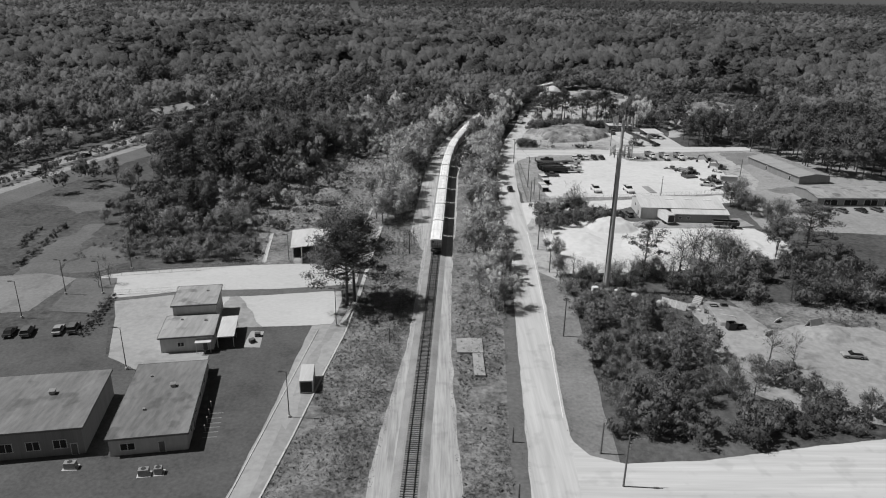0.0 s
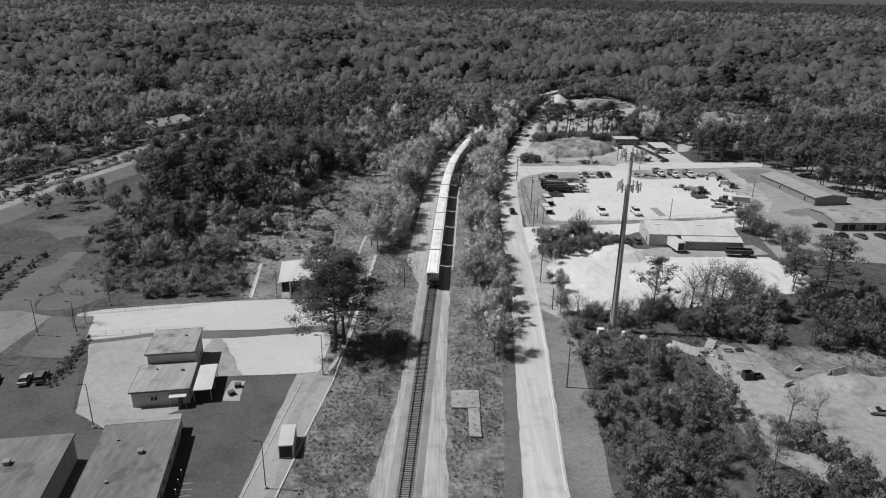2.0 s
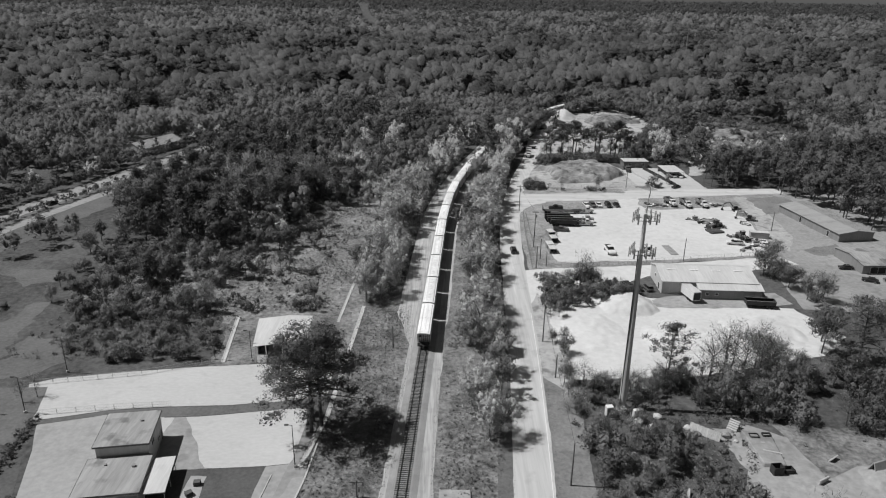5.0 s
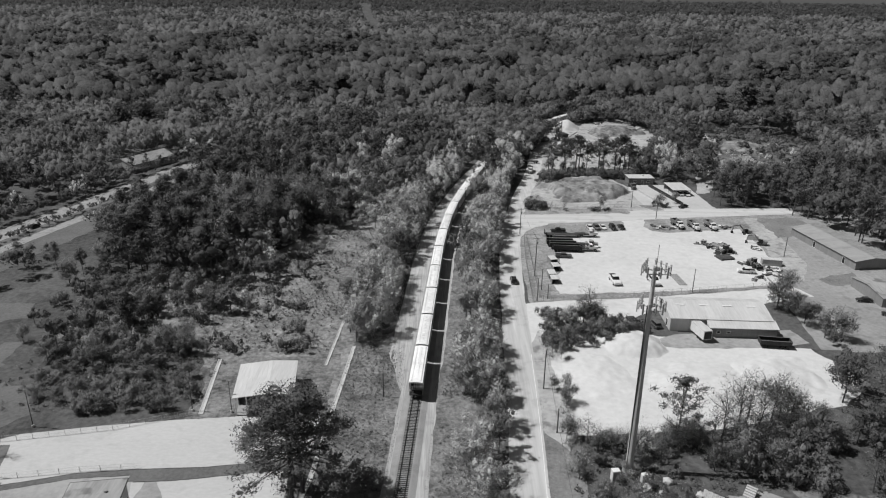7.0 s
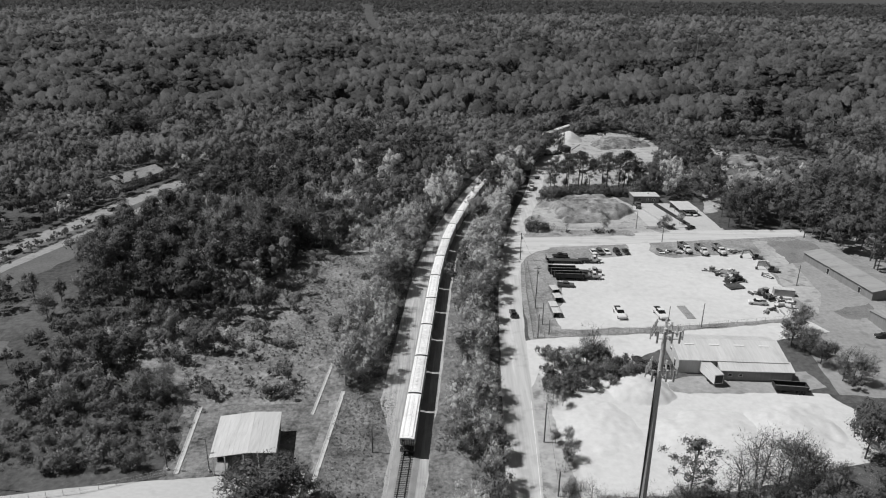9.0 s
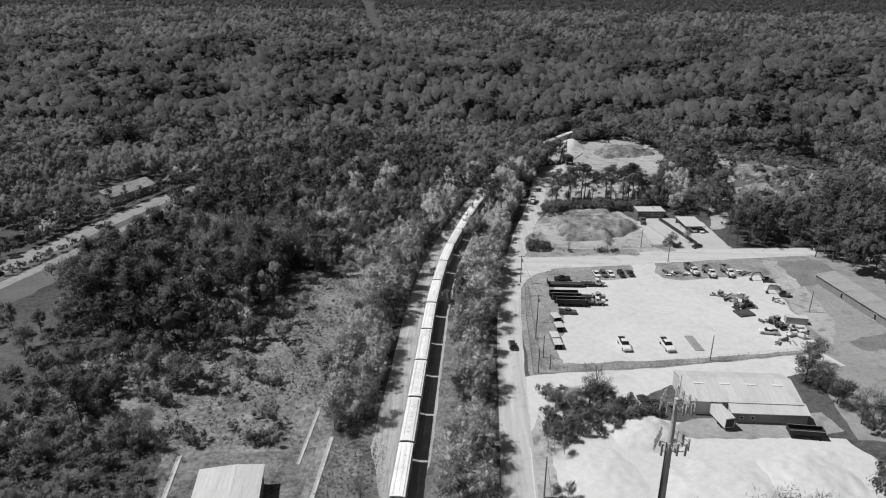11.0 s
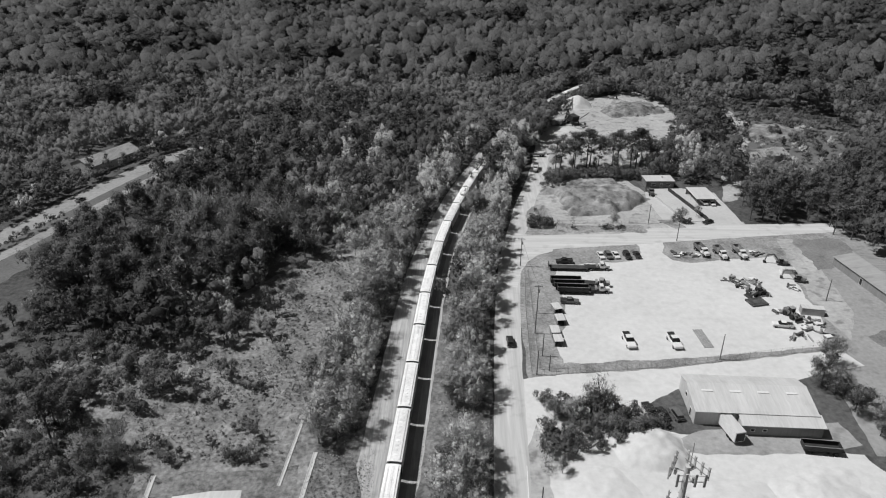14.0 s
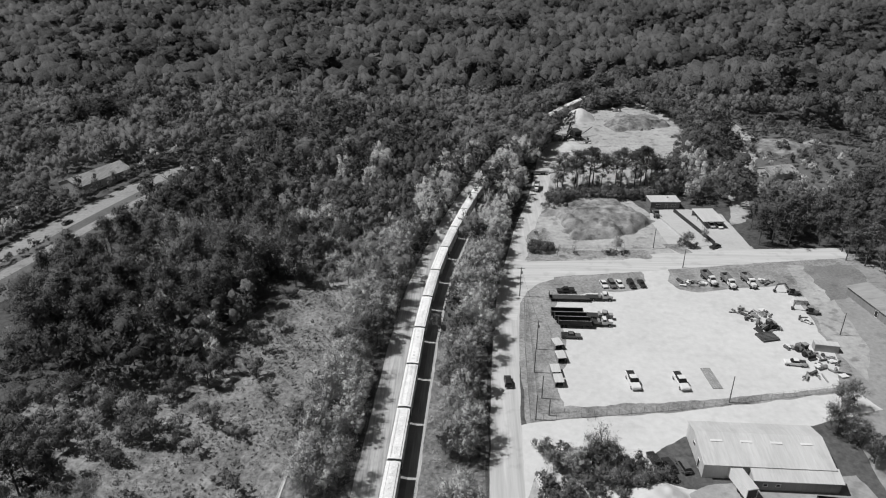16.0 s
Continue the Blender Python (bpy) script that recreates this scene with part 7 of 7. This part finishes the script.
# single trees
for x, y, h in ((55.4, 384.4, 15), (57.8, 386, 17), (63.3, 386.5, 18.5), (64.8, 390, 16), (69.7, 387.2, 19.5), (72, 391, 18), (75.5, 388, 12), (82, 389.6, 17.5), (84.6, 391, 18.5), (90.4, 389.4, 18), (93.3, 391, 19.5), (95.8, 393, 18), (98.6, 394.5, 14)):
    plant("clearpine", x, y, h, prng)
for kind, x, y, h in (("grey", -59.8, 256.7, 10), ("light", -64.8, 262.8, 9), ("oak", -46.2, 216.5, 5), ("shrub", -37.2, 198.6, 4.2), ("oak", -34.2, 204.8, 6), ("shrub", -51.3, 198.2, 4.2), ("grey", -57.4, 194.6, 5.5), ("oak", -42.2, 257.4, 7), ("grey", -49.3, 240.1, 4.5), ("shrub", -55.4, 225.0, 4), ("shrub", -55.1, 200.5, 4), ("oak", -51.9, 217.7, 5.5), ("shrub", -63.4, 194.4, 4.2), ("grey", -57.1, 183.9, 5), ("bare", 44.5, 215.0, 13), ("grey", 43.3, 215.8, 9), ("shrub", 39.4, 323.6, 3.8), ("shrub", 42.2, 322.6, 4.2), ("shrub", 45, 323.8, 3.6), ("shrub", 43.4, 327, 4.4), ("shrub", 40.4, 327.2, 4.0), ("bare", 69.8, 168.3, 15), ("bare", 64.7, 166.5, 12), ("grey", 76.4, 170.2, 12), ("light", -62, 262, 13), ("light", -57, 259, 12), ("grey", -40, 268, 6), ("grey", -47, 262, 7), ("grey", -71, 300, 15), ("grey", -63, 320, 15), ("light", -45, 330, 14), ("light", -36, 322, 12), ("grey", -88, 290, 14), ("grey", -82, 345, 15), ("oak", 68, 505, 6), ("light", 72, 511, 6), ("oak", 76.5, 516.5, 6), ("light", 80.5, 522, 6), ("oak", 70, 508, 5), ("light", 78, 519, 6), ("tallpine", -23.6, 142.4, 24), ("tallpine", -22.0, 144.6, 22.5), ("tallpine", -23.9, 146.0, 18), ("clearpine", 52.7, 161.7, 16), ("tallpine", 98.6, 166.8, 20), ("bare", 62.7, 162.9, 13), ("bare", 66.7, 165, 13), ("bare", 70.7, 164.1, 14), ("bare", 74.7, 164.2, 12), ("bare", 69.9, 171.1, 13), ("bare", 79.5, 170.3, 11), ("bare", 44.7, 158.1, 9), ("bare", 51.7, 159.7, 10), ("bare", 57.1, 102.9, 9), ("bare", 53.1, 99.8, 9),
                      ("bare", 66.2, 116.6, 10), ("bare", 70.2, 114.7, 9), ("bare", -86.3, 151.1, 6), ("bare", -84.4, 153.2, 7), ("grey", 46.1, 213.9, 8), ("light", 38.2, 211.7, 8), ("light", 69.8, 324.6, 6.5), ("bare", 47.9, 320.3, 5), ("bare", 53.8, 321, 5), ("shrub", 65.8, 322.3, 2.6), ("shrub", 71.8, 321.7, 2.4), ("shrub", 68.3, 322, 2.2), ("shrub", 54.4, 322.2, 1.6), ("paleshrub", 51.8, 322.1, 1.6), ("grey", 96.5, 329.6, 6.5), ("shrub", 97.4, 328.6, 3.2), ("shrub", 95.6, 330.4, 2.8), ("paleshrub", 93.9, 329, 2.6), ("paleshrub", 40, 330.1, 2.2), ("paleshrub", 43, 335.2, 2.6), ("paleshrub", 44.5, 340.3, 2.4), ("shrub", 41.5, 338.2, 1.6), ("paleshrub", 44.9, 329.3, 2.0), ("paleshrub", 41.9, 324.2, 1.8), ("shrub", 50.1, 360.6, 3.2), ("shrub", 48.6, 363.6, 3.4), ("paleshrub", 53.1, 362.7, 2.6),
                      ("pine", 150, 319.6, 13), ("pine", 155.2, 323, 15), ("pine", 152.1, 326.8, 14), ("pine", 145.9, 331.5, 13), ("oak", 157.3, 318, 9), ("pine", 123.7, 331.4, 15), ("pine", 134.3, 330.9, 14), ("pine", 129.5, 333.7, 15), ("oak", -52.6, 241.7, 9.5), ("oak", -56.8, 242.5, 9), ("oak", -49.7, 245.8, 8.5), ("oak", -60.2, 244.4, 8), ("light", -63, 252.2, 11.5), ("light", -58.2, 254.4, 12), ("light", -53.5, 250.6, 9), ("oak", -40.7, 245.1, 6.5), ("oak", -43.1, 247, 6), ("oak", -45.5, 225, 7), ("oak", -48.8, 226.9, 6.5), ("oak", -57.4, 218.6, 8.5), ("oak", -62.1, 220.4, 8), ("light", -54.5, 222.7, 6), ("shrub", -32.3, 198.9, 4.4), ("shrub", -37.5, 207.3, 3.4), ("oak", -34.3, 302.9, 5.5), ("oak", -39.1, 295.8, 5.5), ("shrub", -31.3, 308.9, 4.5), ("shrub", -42, 288.7, 4.5), ("light", -30.4, 294.1, 5), ("shrub", -39.3, 223.2, 3.5), ("shrub", -35.4, 237.2, 2.6), ("paleshrub", -33.5, 259.2, 3), ("light", 104.1, 334.5, 5.5), ("bare", 85.7, 147.3, 9), ("oak", 96.1, 177.8, 13), ("oak", 99.2, 184, 12),
                      ("bare", 57.6, 152.8, 9), ("bare", 47.6, 154.6, 8), ("bare", 35.8, 158.5, 7), ("light", 44.7, 156.6, 7), ("pine", -78.9, 201.7, 15), ("oak", -75.2, 207.9, 12), ("oak", -82.7, 209.5, 11)):
    plant(kind, x, y, h, prng)

# small shrubs in rows and in the grass
for x0, y0, x1, y1, n in ((-113.8, 165.2, -117.7, 199.1, 9), (-121.2, 178.6, -124.1, 196.5, 6), (-78.4, 126.3, -80.7, 147.4, 9), (-80.7, 148.4, -56.5, 152.6, 0)):
    for k in range(n):
        plant("shrub", x0 + (x1 - x0) * k / n + prng.uniform(-0.5, 0.5), y0 + (y1 - y0) * k / n, prng.uniform(1.4, 2.2), prng)


# woodland: joined crowns
def crown_model(rg, kind, sprays, size, lobes):
    """A crown 10 m high: leaf sprays round dense clumps."""
    p, d, c, lobe = crown_points(rg, kind, 10.0, sprays)
    lobe = np.broadcast_to(lobe, c.shape)
    pick = np.argsort(-lobe[:, 0])[:lobes]
    grow = 1.0 if lobes > 14 else 1.2 if lobes > 7 else 1.75
    lift = 0.35 if lobes > 7 else 0.7
    v, f, nv = clumps(rg, c[pick], lobe[pick] * grow * (np.array([0.9, 0.9, 1.3]) if kind == "light" else 1.0), (0.44 if kind == "pine" else 0.5) if lobes > 7 else 0.64, np.array([0, 0, 5.0]), 0.4, lift)
    leaf = cards(rg, p, d, size, {"light": 0.5, "pine": 0.55, "oak": 0.15}[kind])
    return np.concatenate([v, leaf]), np.concatenate([f, np.arange(len(leaf)).reshape(-1, 3) + len(v)]), np.concatenate([nv, soft_normals(p, d, 10.0, lift)])


def woodland(name, trees, sprays, size, lobes, material, label, seed):
    if not trees:
        return
    rg = np.random.default_rng(seed)
    models = {(k, j): crown_model(rg, k, sprays, size, lobes) for k in ("pine", "oak", "light") for j in range(9)}
    vs, fs, ns, n = [], [], [], 0
    for x, y, h, kind in trees:
        v, f, nv = models[kind, int(rg.integers(0, 9))]
        a, k = rg.uniform(0, 6.283), h / 10.0
        w = k * rg.uniform(0.78, 1.4) * (1.3 if y > 430 else 1.0)
        c, s = math.cos(a) * w, math.sin(a) * w
        vs.append(np.stack([v[:, 0] * c - v[:, 1] * s + x, v[:, 0] * s + v[:, 1] * c + y, v[:, 2] * k], 1))
        fs.append(f + n)
        ns.append(np.stack([nv[:, 0] * math.cos(a) - nv[:, 1] * math.sin(a), nv[:, 0] * math.sin(a) + nv[:, 1] * math.cos(a), nv[:, 2]], 1))
        n += len(v)
    vs, fs, ns = np.concatenate(vs), np.concatenate(fs), np.concatenate(ns)
    me = bpy.data.meshes.new(name)
    me.vertices.add(len(vs))
    me.vertices.foreach_set("co", np.ascontiguousarray(vs, dtype=np.float32).ravel())
    me.loops.add(3 * len(fs))
    me.loops.foreach_set("vertex_index", np.ascontiguousarray(fs, dtype=np.int32).ravel())
    me.polygons.add(len(fs))
    me.polygons.foreach_set("loop_start", np.arange(0, 3 * len(fs), 3, dtype=np.int32))
    me.polygons.foreach_set("use_smooth", np.ones(len(fs), dtype=bool))
    me.update(calc_edges=True)
    me.normals_split_custom_set_from_vertices(ns.tolist())
    me.materials.append(material)
    tagged(new(name, me), label, "woodland", kind="stuff")


def wood_fill(y0, y1, spacing, wide, h0=10, h1=18):
    """Trees in stands: broad patches of one kind and height, single dark pines among them."""
    got = []
    y = y0
    while y < y1:
        x = -wide * y - 90
        while x < wide * y + 90:
            px, py = x + prng.uniform(-0.48, 0.48) * spacing, y + prng.uniform(-0.48, 0.48) * spacing
            gap = noise.noise((px * 0.006, py * 0.006, 4.0)) + 0.45 * noise.noise((px * 0.03, py * 0.03, 14.0))
            if gap > -0.58 and not any(inside(px, py, o) for o in OPEN) and not any(inside(px, py, a[0]) for a in AREAS):
                tone = noise.noise((px * 0.011, py * 0.011, 9.0)) + 0.5 * noise.noise((px * 0.04, py * 0.04, 19.0)) + prng.uniform(-0.12, 0.12)
                kind = "pine" if tone > 0.34 or prng.random() < 0.05 else "light" if tone < (0.06 if y < 480 else 0.16 if y < 950 else 0.05) else "oak"
                h = h0 + (h1 - h0) * (0.5 + 0.7 * noise.noise((px * 0.025, py * 0.025, 29.0)) + prng.uniform(-0.22, 0.22))
                got.append((px, py, h * (1.2 if kind == "pine" else 1.0), kind))
            x += spacing
        y += spacing * 0.9
    return got


fill = wood_fill(130, 540, 9.2, 0.72)
WOODS = (("pine", W_DARK, "dark pine woodland"), ("oak", W_MID, "dark mixed broadleaf woodland"), ("light", W_LIGHT, "pale spring woodland"))
woodland("hedge_woodland", [(x, y, h, "light") for x, y, h, k in woods if k == "hedge"], 300, 0.36, 10, L_LIGHT, "pale young trees along the railway", 20)
for kind, lm, lab in WOODS:
    woodland(kind + "_woodland", [w for w in woods + fill if w[3] == kind], 210, 0.48, 8, lm, lab, 21)
far = wood_fill(540, 1150, 13.5, 0.72)
for kind, lm, lab in WOODS:
    woodland("far_" + kind + "_woodland", [(x, y, h * 1.25, k) for x, y, h, k in far if k == kind], 40, 0.8, 4, lm, "distant " + lab, 22)
beyond = wood_fill(1150, 2300, 18.0, 0.74)
for kind, lm, lab in WOODS:
    woodland("distant_" + kind + "_woodland", [(x, y, h * 1.35, k) for x, y, h, k in beyond if k == kind], 10, 1.3, 1, lm, "remote " + lab, 23)
horizon = wood_fill(2300, 4400, 40.0, 0.76)
woodland("horizon_woodland", [(x, y, h * 1.8, "oak") for x, y, h, k in horizon], 4, 1.8, 1, W_FAR, "forest on the horizon", 24)


# low undergrowth between the trees
def undergrowth(name, outline, spacing, label, seed, material, size=0.26, leaves=46, tall=(0.6, 1.9)):
    rg = np.random.default_rng(seed)
    out = []
    for x, y in scatter(outline, spacing):
        if noise.noise((x * 0.06, y * 0.06, seed)) + prng.uniform(-0.4, 0.4) < -0.15:
            continue
        h = prng.uniform(*tall)
        p, d, _, _ = crown_points(rg, "shrub", h, leaves)
        out.append(cards(rg, p + np.array([x, y, 0]), d, size))
    tagged(new(name, leaf_mesh(name, np.concatenate(out), material)), label, "undergrowth", kind="stuff")


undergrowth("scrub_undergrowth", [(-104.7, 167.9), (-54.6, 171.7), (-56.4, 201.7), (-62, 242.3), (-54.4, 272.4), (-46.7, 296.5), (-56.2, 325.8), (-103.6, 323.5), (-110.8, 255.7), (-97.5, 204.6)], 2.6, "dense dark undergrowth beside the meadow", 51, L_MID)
undergrowth("pale_undergrowth", [(-101.1, 172.2), (-54.6, 174.7), (-48.9, 196.9), (-54.5, 226.7), (-62, 248.3), (-97.7, 234.6)], 2.6, "dry grey weeds and brambles", 52, L_TWIG, 0.2, 60)
undergrowth("meadow_undergrowth", [(-26.1, 197.6), (-22.9, 259.5), (-19.8, 309.3), (-35.2, 296.9), (-50.6, 282.5), (-56.3, 258.4), (-58.3, 232.5), (-56.4, 200.7), (-37.5, 195.3)], 1.35, "rank pale grass and brambles of the meadow", 64, L_MEADOW, 0.2, 26, (0.3, 1.0))
undergrowth("hedge_undergrowth", [(-18.4, 195.7), (-8.8, 195.9), (-6.5, 259.9), (-0.3, 317.9), (-13.9, 317.4), (-17.1, 259.6)], 2.2, "weeds under the hedge trees", 53, L_LIGHT, 0.14, 60)
undergrowth("street_undergrowth", [(4.8, 135.9), (14, 136.1), (17.5, 198.4), (19.9, 260.5), (8.1, 260.2), (6.3, 198.2)], 2.2, "weeds between railway and street", 54, L_LIGHT, 0.13, 60)
undergrowth("wood_undergrowth", [(-108.9, 255.8), (-62, 258.2), (-50.6, 288.4), (-37.1, 300.8), (-27.4, 322), (-13.9, 331.4), (-6.1, 327.6), (9.8, 383.1), (21.8, 428.7), (-17.3, 436.6), (-94.2, 412.7), (-118.6, 322.6)], 2.7, "low dark growth on the floor of the wood", 56, L_MID, 0.42, 24)
undergrowth("verge_undergrowth", [(-18.1, 259.6), (-6.9, 259.9), (-3.3, 307.8), (3.7, 347.9), (15.8, 398.3), (6, 397.9), (-8, 347.5), (-15.9, 307.4)], 2.0, "pale weeds under the trees by the railway", 57, L_LIGHT, 0.3, 34)
undergrowth("lane_undergrowth", [(9.1, 260.3), (21.3, 260.5), (24.5, 298.6), (32.2, 343.9), (41.4, 399.5), (53.6, 440.4), (45.6, 440), (25.4, 360.7), (13.3, 303.3)], 2.0, "pale weeds between railway and lane", 58, L_LIGHT, 0.3, 34)
undergrowth("yard_undergrowth", [(99.3, 377.9), (119.5, 366.7), (129.8, 387.6), (144.4, 435.4), (152.9, 487.3), (145.2, 548.8), (128.8, 543.5), (136.5, 486.2), (130.1, 444.8), (113.7, 415.2)], 2.6, "dark growth round the stone yard", 59, L_MID, 0.42, 24)
undergrowth("brush_undergrowth", [(29.3, 93.9), (29.9, 161.4), (69.7, 166.1), (108.3, 180.3), (118.5, 152.5), (99.9, 141.7), (65.5, 148.9), (59.3, 126.6), (69.1, 98.5)], 2.2, "dark undergrowth of the brush", 55, L_MID)


# grass tufts on the rough ground
def tufts(name, outline, spacing, size, label, seed, material):
    rg = np.random.default_rng(seed)
    pts = np.array(list(scatter(outline, spacing)))
    keep = np.array([noise.noise((p[0] * 0.13, p[1] * 0.13, seed)) + prng.uniform(-0.5, 0.5) > -0.2 for p in pts])
    pts = pts[keep]
    c = np.concatenate([np.stack([pts[:, 0] + rg.normal(0, spacing * 0.3, len(pts)), pts[:, 1] + rg.normal(0, spacing * 0.3, len(pts)), rg.uniform(0.02, 0.3, len(pts)) * size], 1) for _ in range(3)])
    d = np.tile([0.0, 0.0, 0.8], (len(c), 1))
    tagged(new(name, leaf_mesh(name, cards(rg, c, d, size), material)), label, "grass", kind="stuff")


tufts("grass_tufts", [(-29.6, 66.7), (-26.7, 92), (-22.6, 129.4), (-21.1, 147.6), (-19.8, 201.7), (-6.6, 198), (-7.7, 150.8), (-9.4, 127.7), (-11.6, 102.4), (-13.9, 67.1)], 0.45, 0.22, "rough dry grass tufts beside the railway", 31, L_GRASS)
tufts("grass_tufts", [(1.7, 67.4), (1.7, 97.6), (3.2, 137.9), (5.8, 198.2), (19.4, 198.4), (15, 138.1), (10.2, 102.8), (9.4, 67.5)], 0.45, 0.22, "rough grass tufts between railway and street", 32, L_GRASS)
tufts("meadow_tufts", [(-24.1, 197.6), (-21.9, 259.5), (-19.8, 309.3), (-35.2, 296.9), (-50.6, 282.5), (-56.3, 258.4), (-58.3, 232.5), (-56.4, 196.7)], 0.7, 0.26, "pale meadow grass tufts", 33, L_GRASS)
tufts("scrub_tufts", [(-91.8, 168.9), (-52.7, 170.8), (-54.6, 201.7), (-60.2, 220.5), (-93.8, 204.9)], 0.8, 0.26, "rough scrub tufts behind the drive", 34, L_GRASS)
tufts("brush_tufts", [(29.2, 89.9), (29.8, 148.3), (30.9, 161.4), (108.3, 180.3), (118.4, 150.5), (104, 139.8), (81.6, 144.2), (59.5, 148.8), (61.3, 122.6), (71.1, 98.6)], 0.9, 0.3, "weedy undergrowth of the brush", 35, L_GRASS)


def edge(line, a, b, y0, y1):
    seg = [p for p in line if y0 <= p[1] <= y1]
    return offset(seg, a) + offset(seg, b)[::-1]


STRIP_W = spline([(-13.1, 75.1), (-12.3, 87.3), (-10.9, 102.4), (-9.2, 117.6), (-8.2, 129.7), (-7.2, 150.8), (-6, 179), (-7.3, 203)], 3.0)
STRIP_E = spline([(1.7, 75.4), (1.3, 90.1), (1, 106.4), (1, 121.8), (1.6, 151.5), (2.9, 188.1), (4.5, 212.2)], 3.0)
for line, a, b, y0, y1, lab in ((STRIP_W, -1.0, 0.7, 78, 204, "straggling grass at the edge of the service strip"), (STRIP_E, -0.6, 1.0, 78, 212, "straggling grass beside the ballast"),
                                (ROAD, 3.5, 4.6, 92, 176, "rough grass at the street edge"), (ROAD, -4.6, -3.5, 80, 300, "rough grass at the street edge")):
    tufts("edge_tufts", edge(line, a, b, y0, y1), 0.3, 0.12, lab, 60, L_GRASS)
undergrowth("slope_undergrowth", [(71.5, 145), (99.9, 144.7), (112.1, 130), (97.8, 133.6), (82.5, 135.1), (73.4, 132.9)], 1.8, "low dark weeds on the slope above the dirt lot", 61, L_MID, 0.2, 40)
undergrowth("bank_undergrowth", [(-19.5, 76), (-13.8, 80), (-11.4, 101.4), (-8.7, 127.7), (-7.5, 149.8), (-10.8, 151.8), (-14.0, 129.6), (-16.6, 116.9), (-18.3, 101.6), (-19.2, 86)], 0.95, "dark low weeds on the railway bank", 62, L_MID, 0.14, 30)
undergrowth("strip_undergrowth", [(4, 97.6), (8.8, 97.7), (12.1, 136), (6.3, 138), (4.2, 125.9)], 1.9, "dark rough weeds between railway and street", 63, L_MID, 0.14, 30)
undergrowth("bank_grass", [(-29, 76), (-25.5, 95), (-22.4, 128), (-21, 150), (-19.6, 200), (-8, 198), (-7.6, 152), (-9.6, 126), (-11.8, 100), (-14, 76)], 1.0, "coarse tussocky grass on the railway bank", 65, L_GRASS, 0.17, 20, (0.25, 0.8))
undergrowth("strip_grass", [(1.6, 76), (1.8, 100), (2.2, 150), (4.6, 198), (18, 198), (14.6, 140), (10.4, 103), (9.4, 76)], 1.0, "coarse tussocky grass between railway and street", 66, L_GRASS, 0.17, 20, (0.25, 0.8))
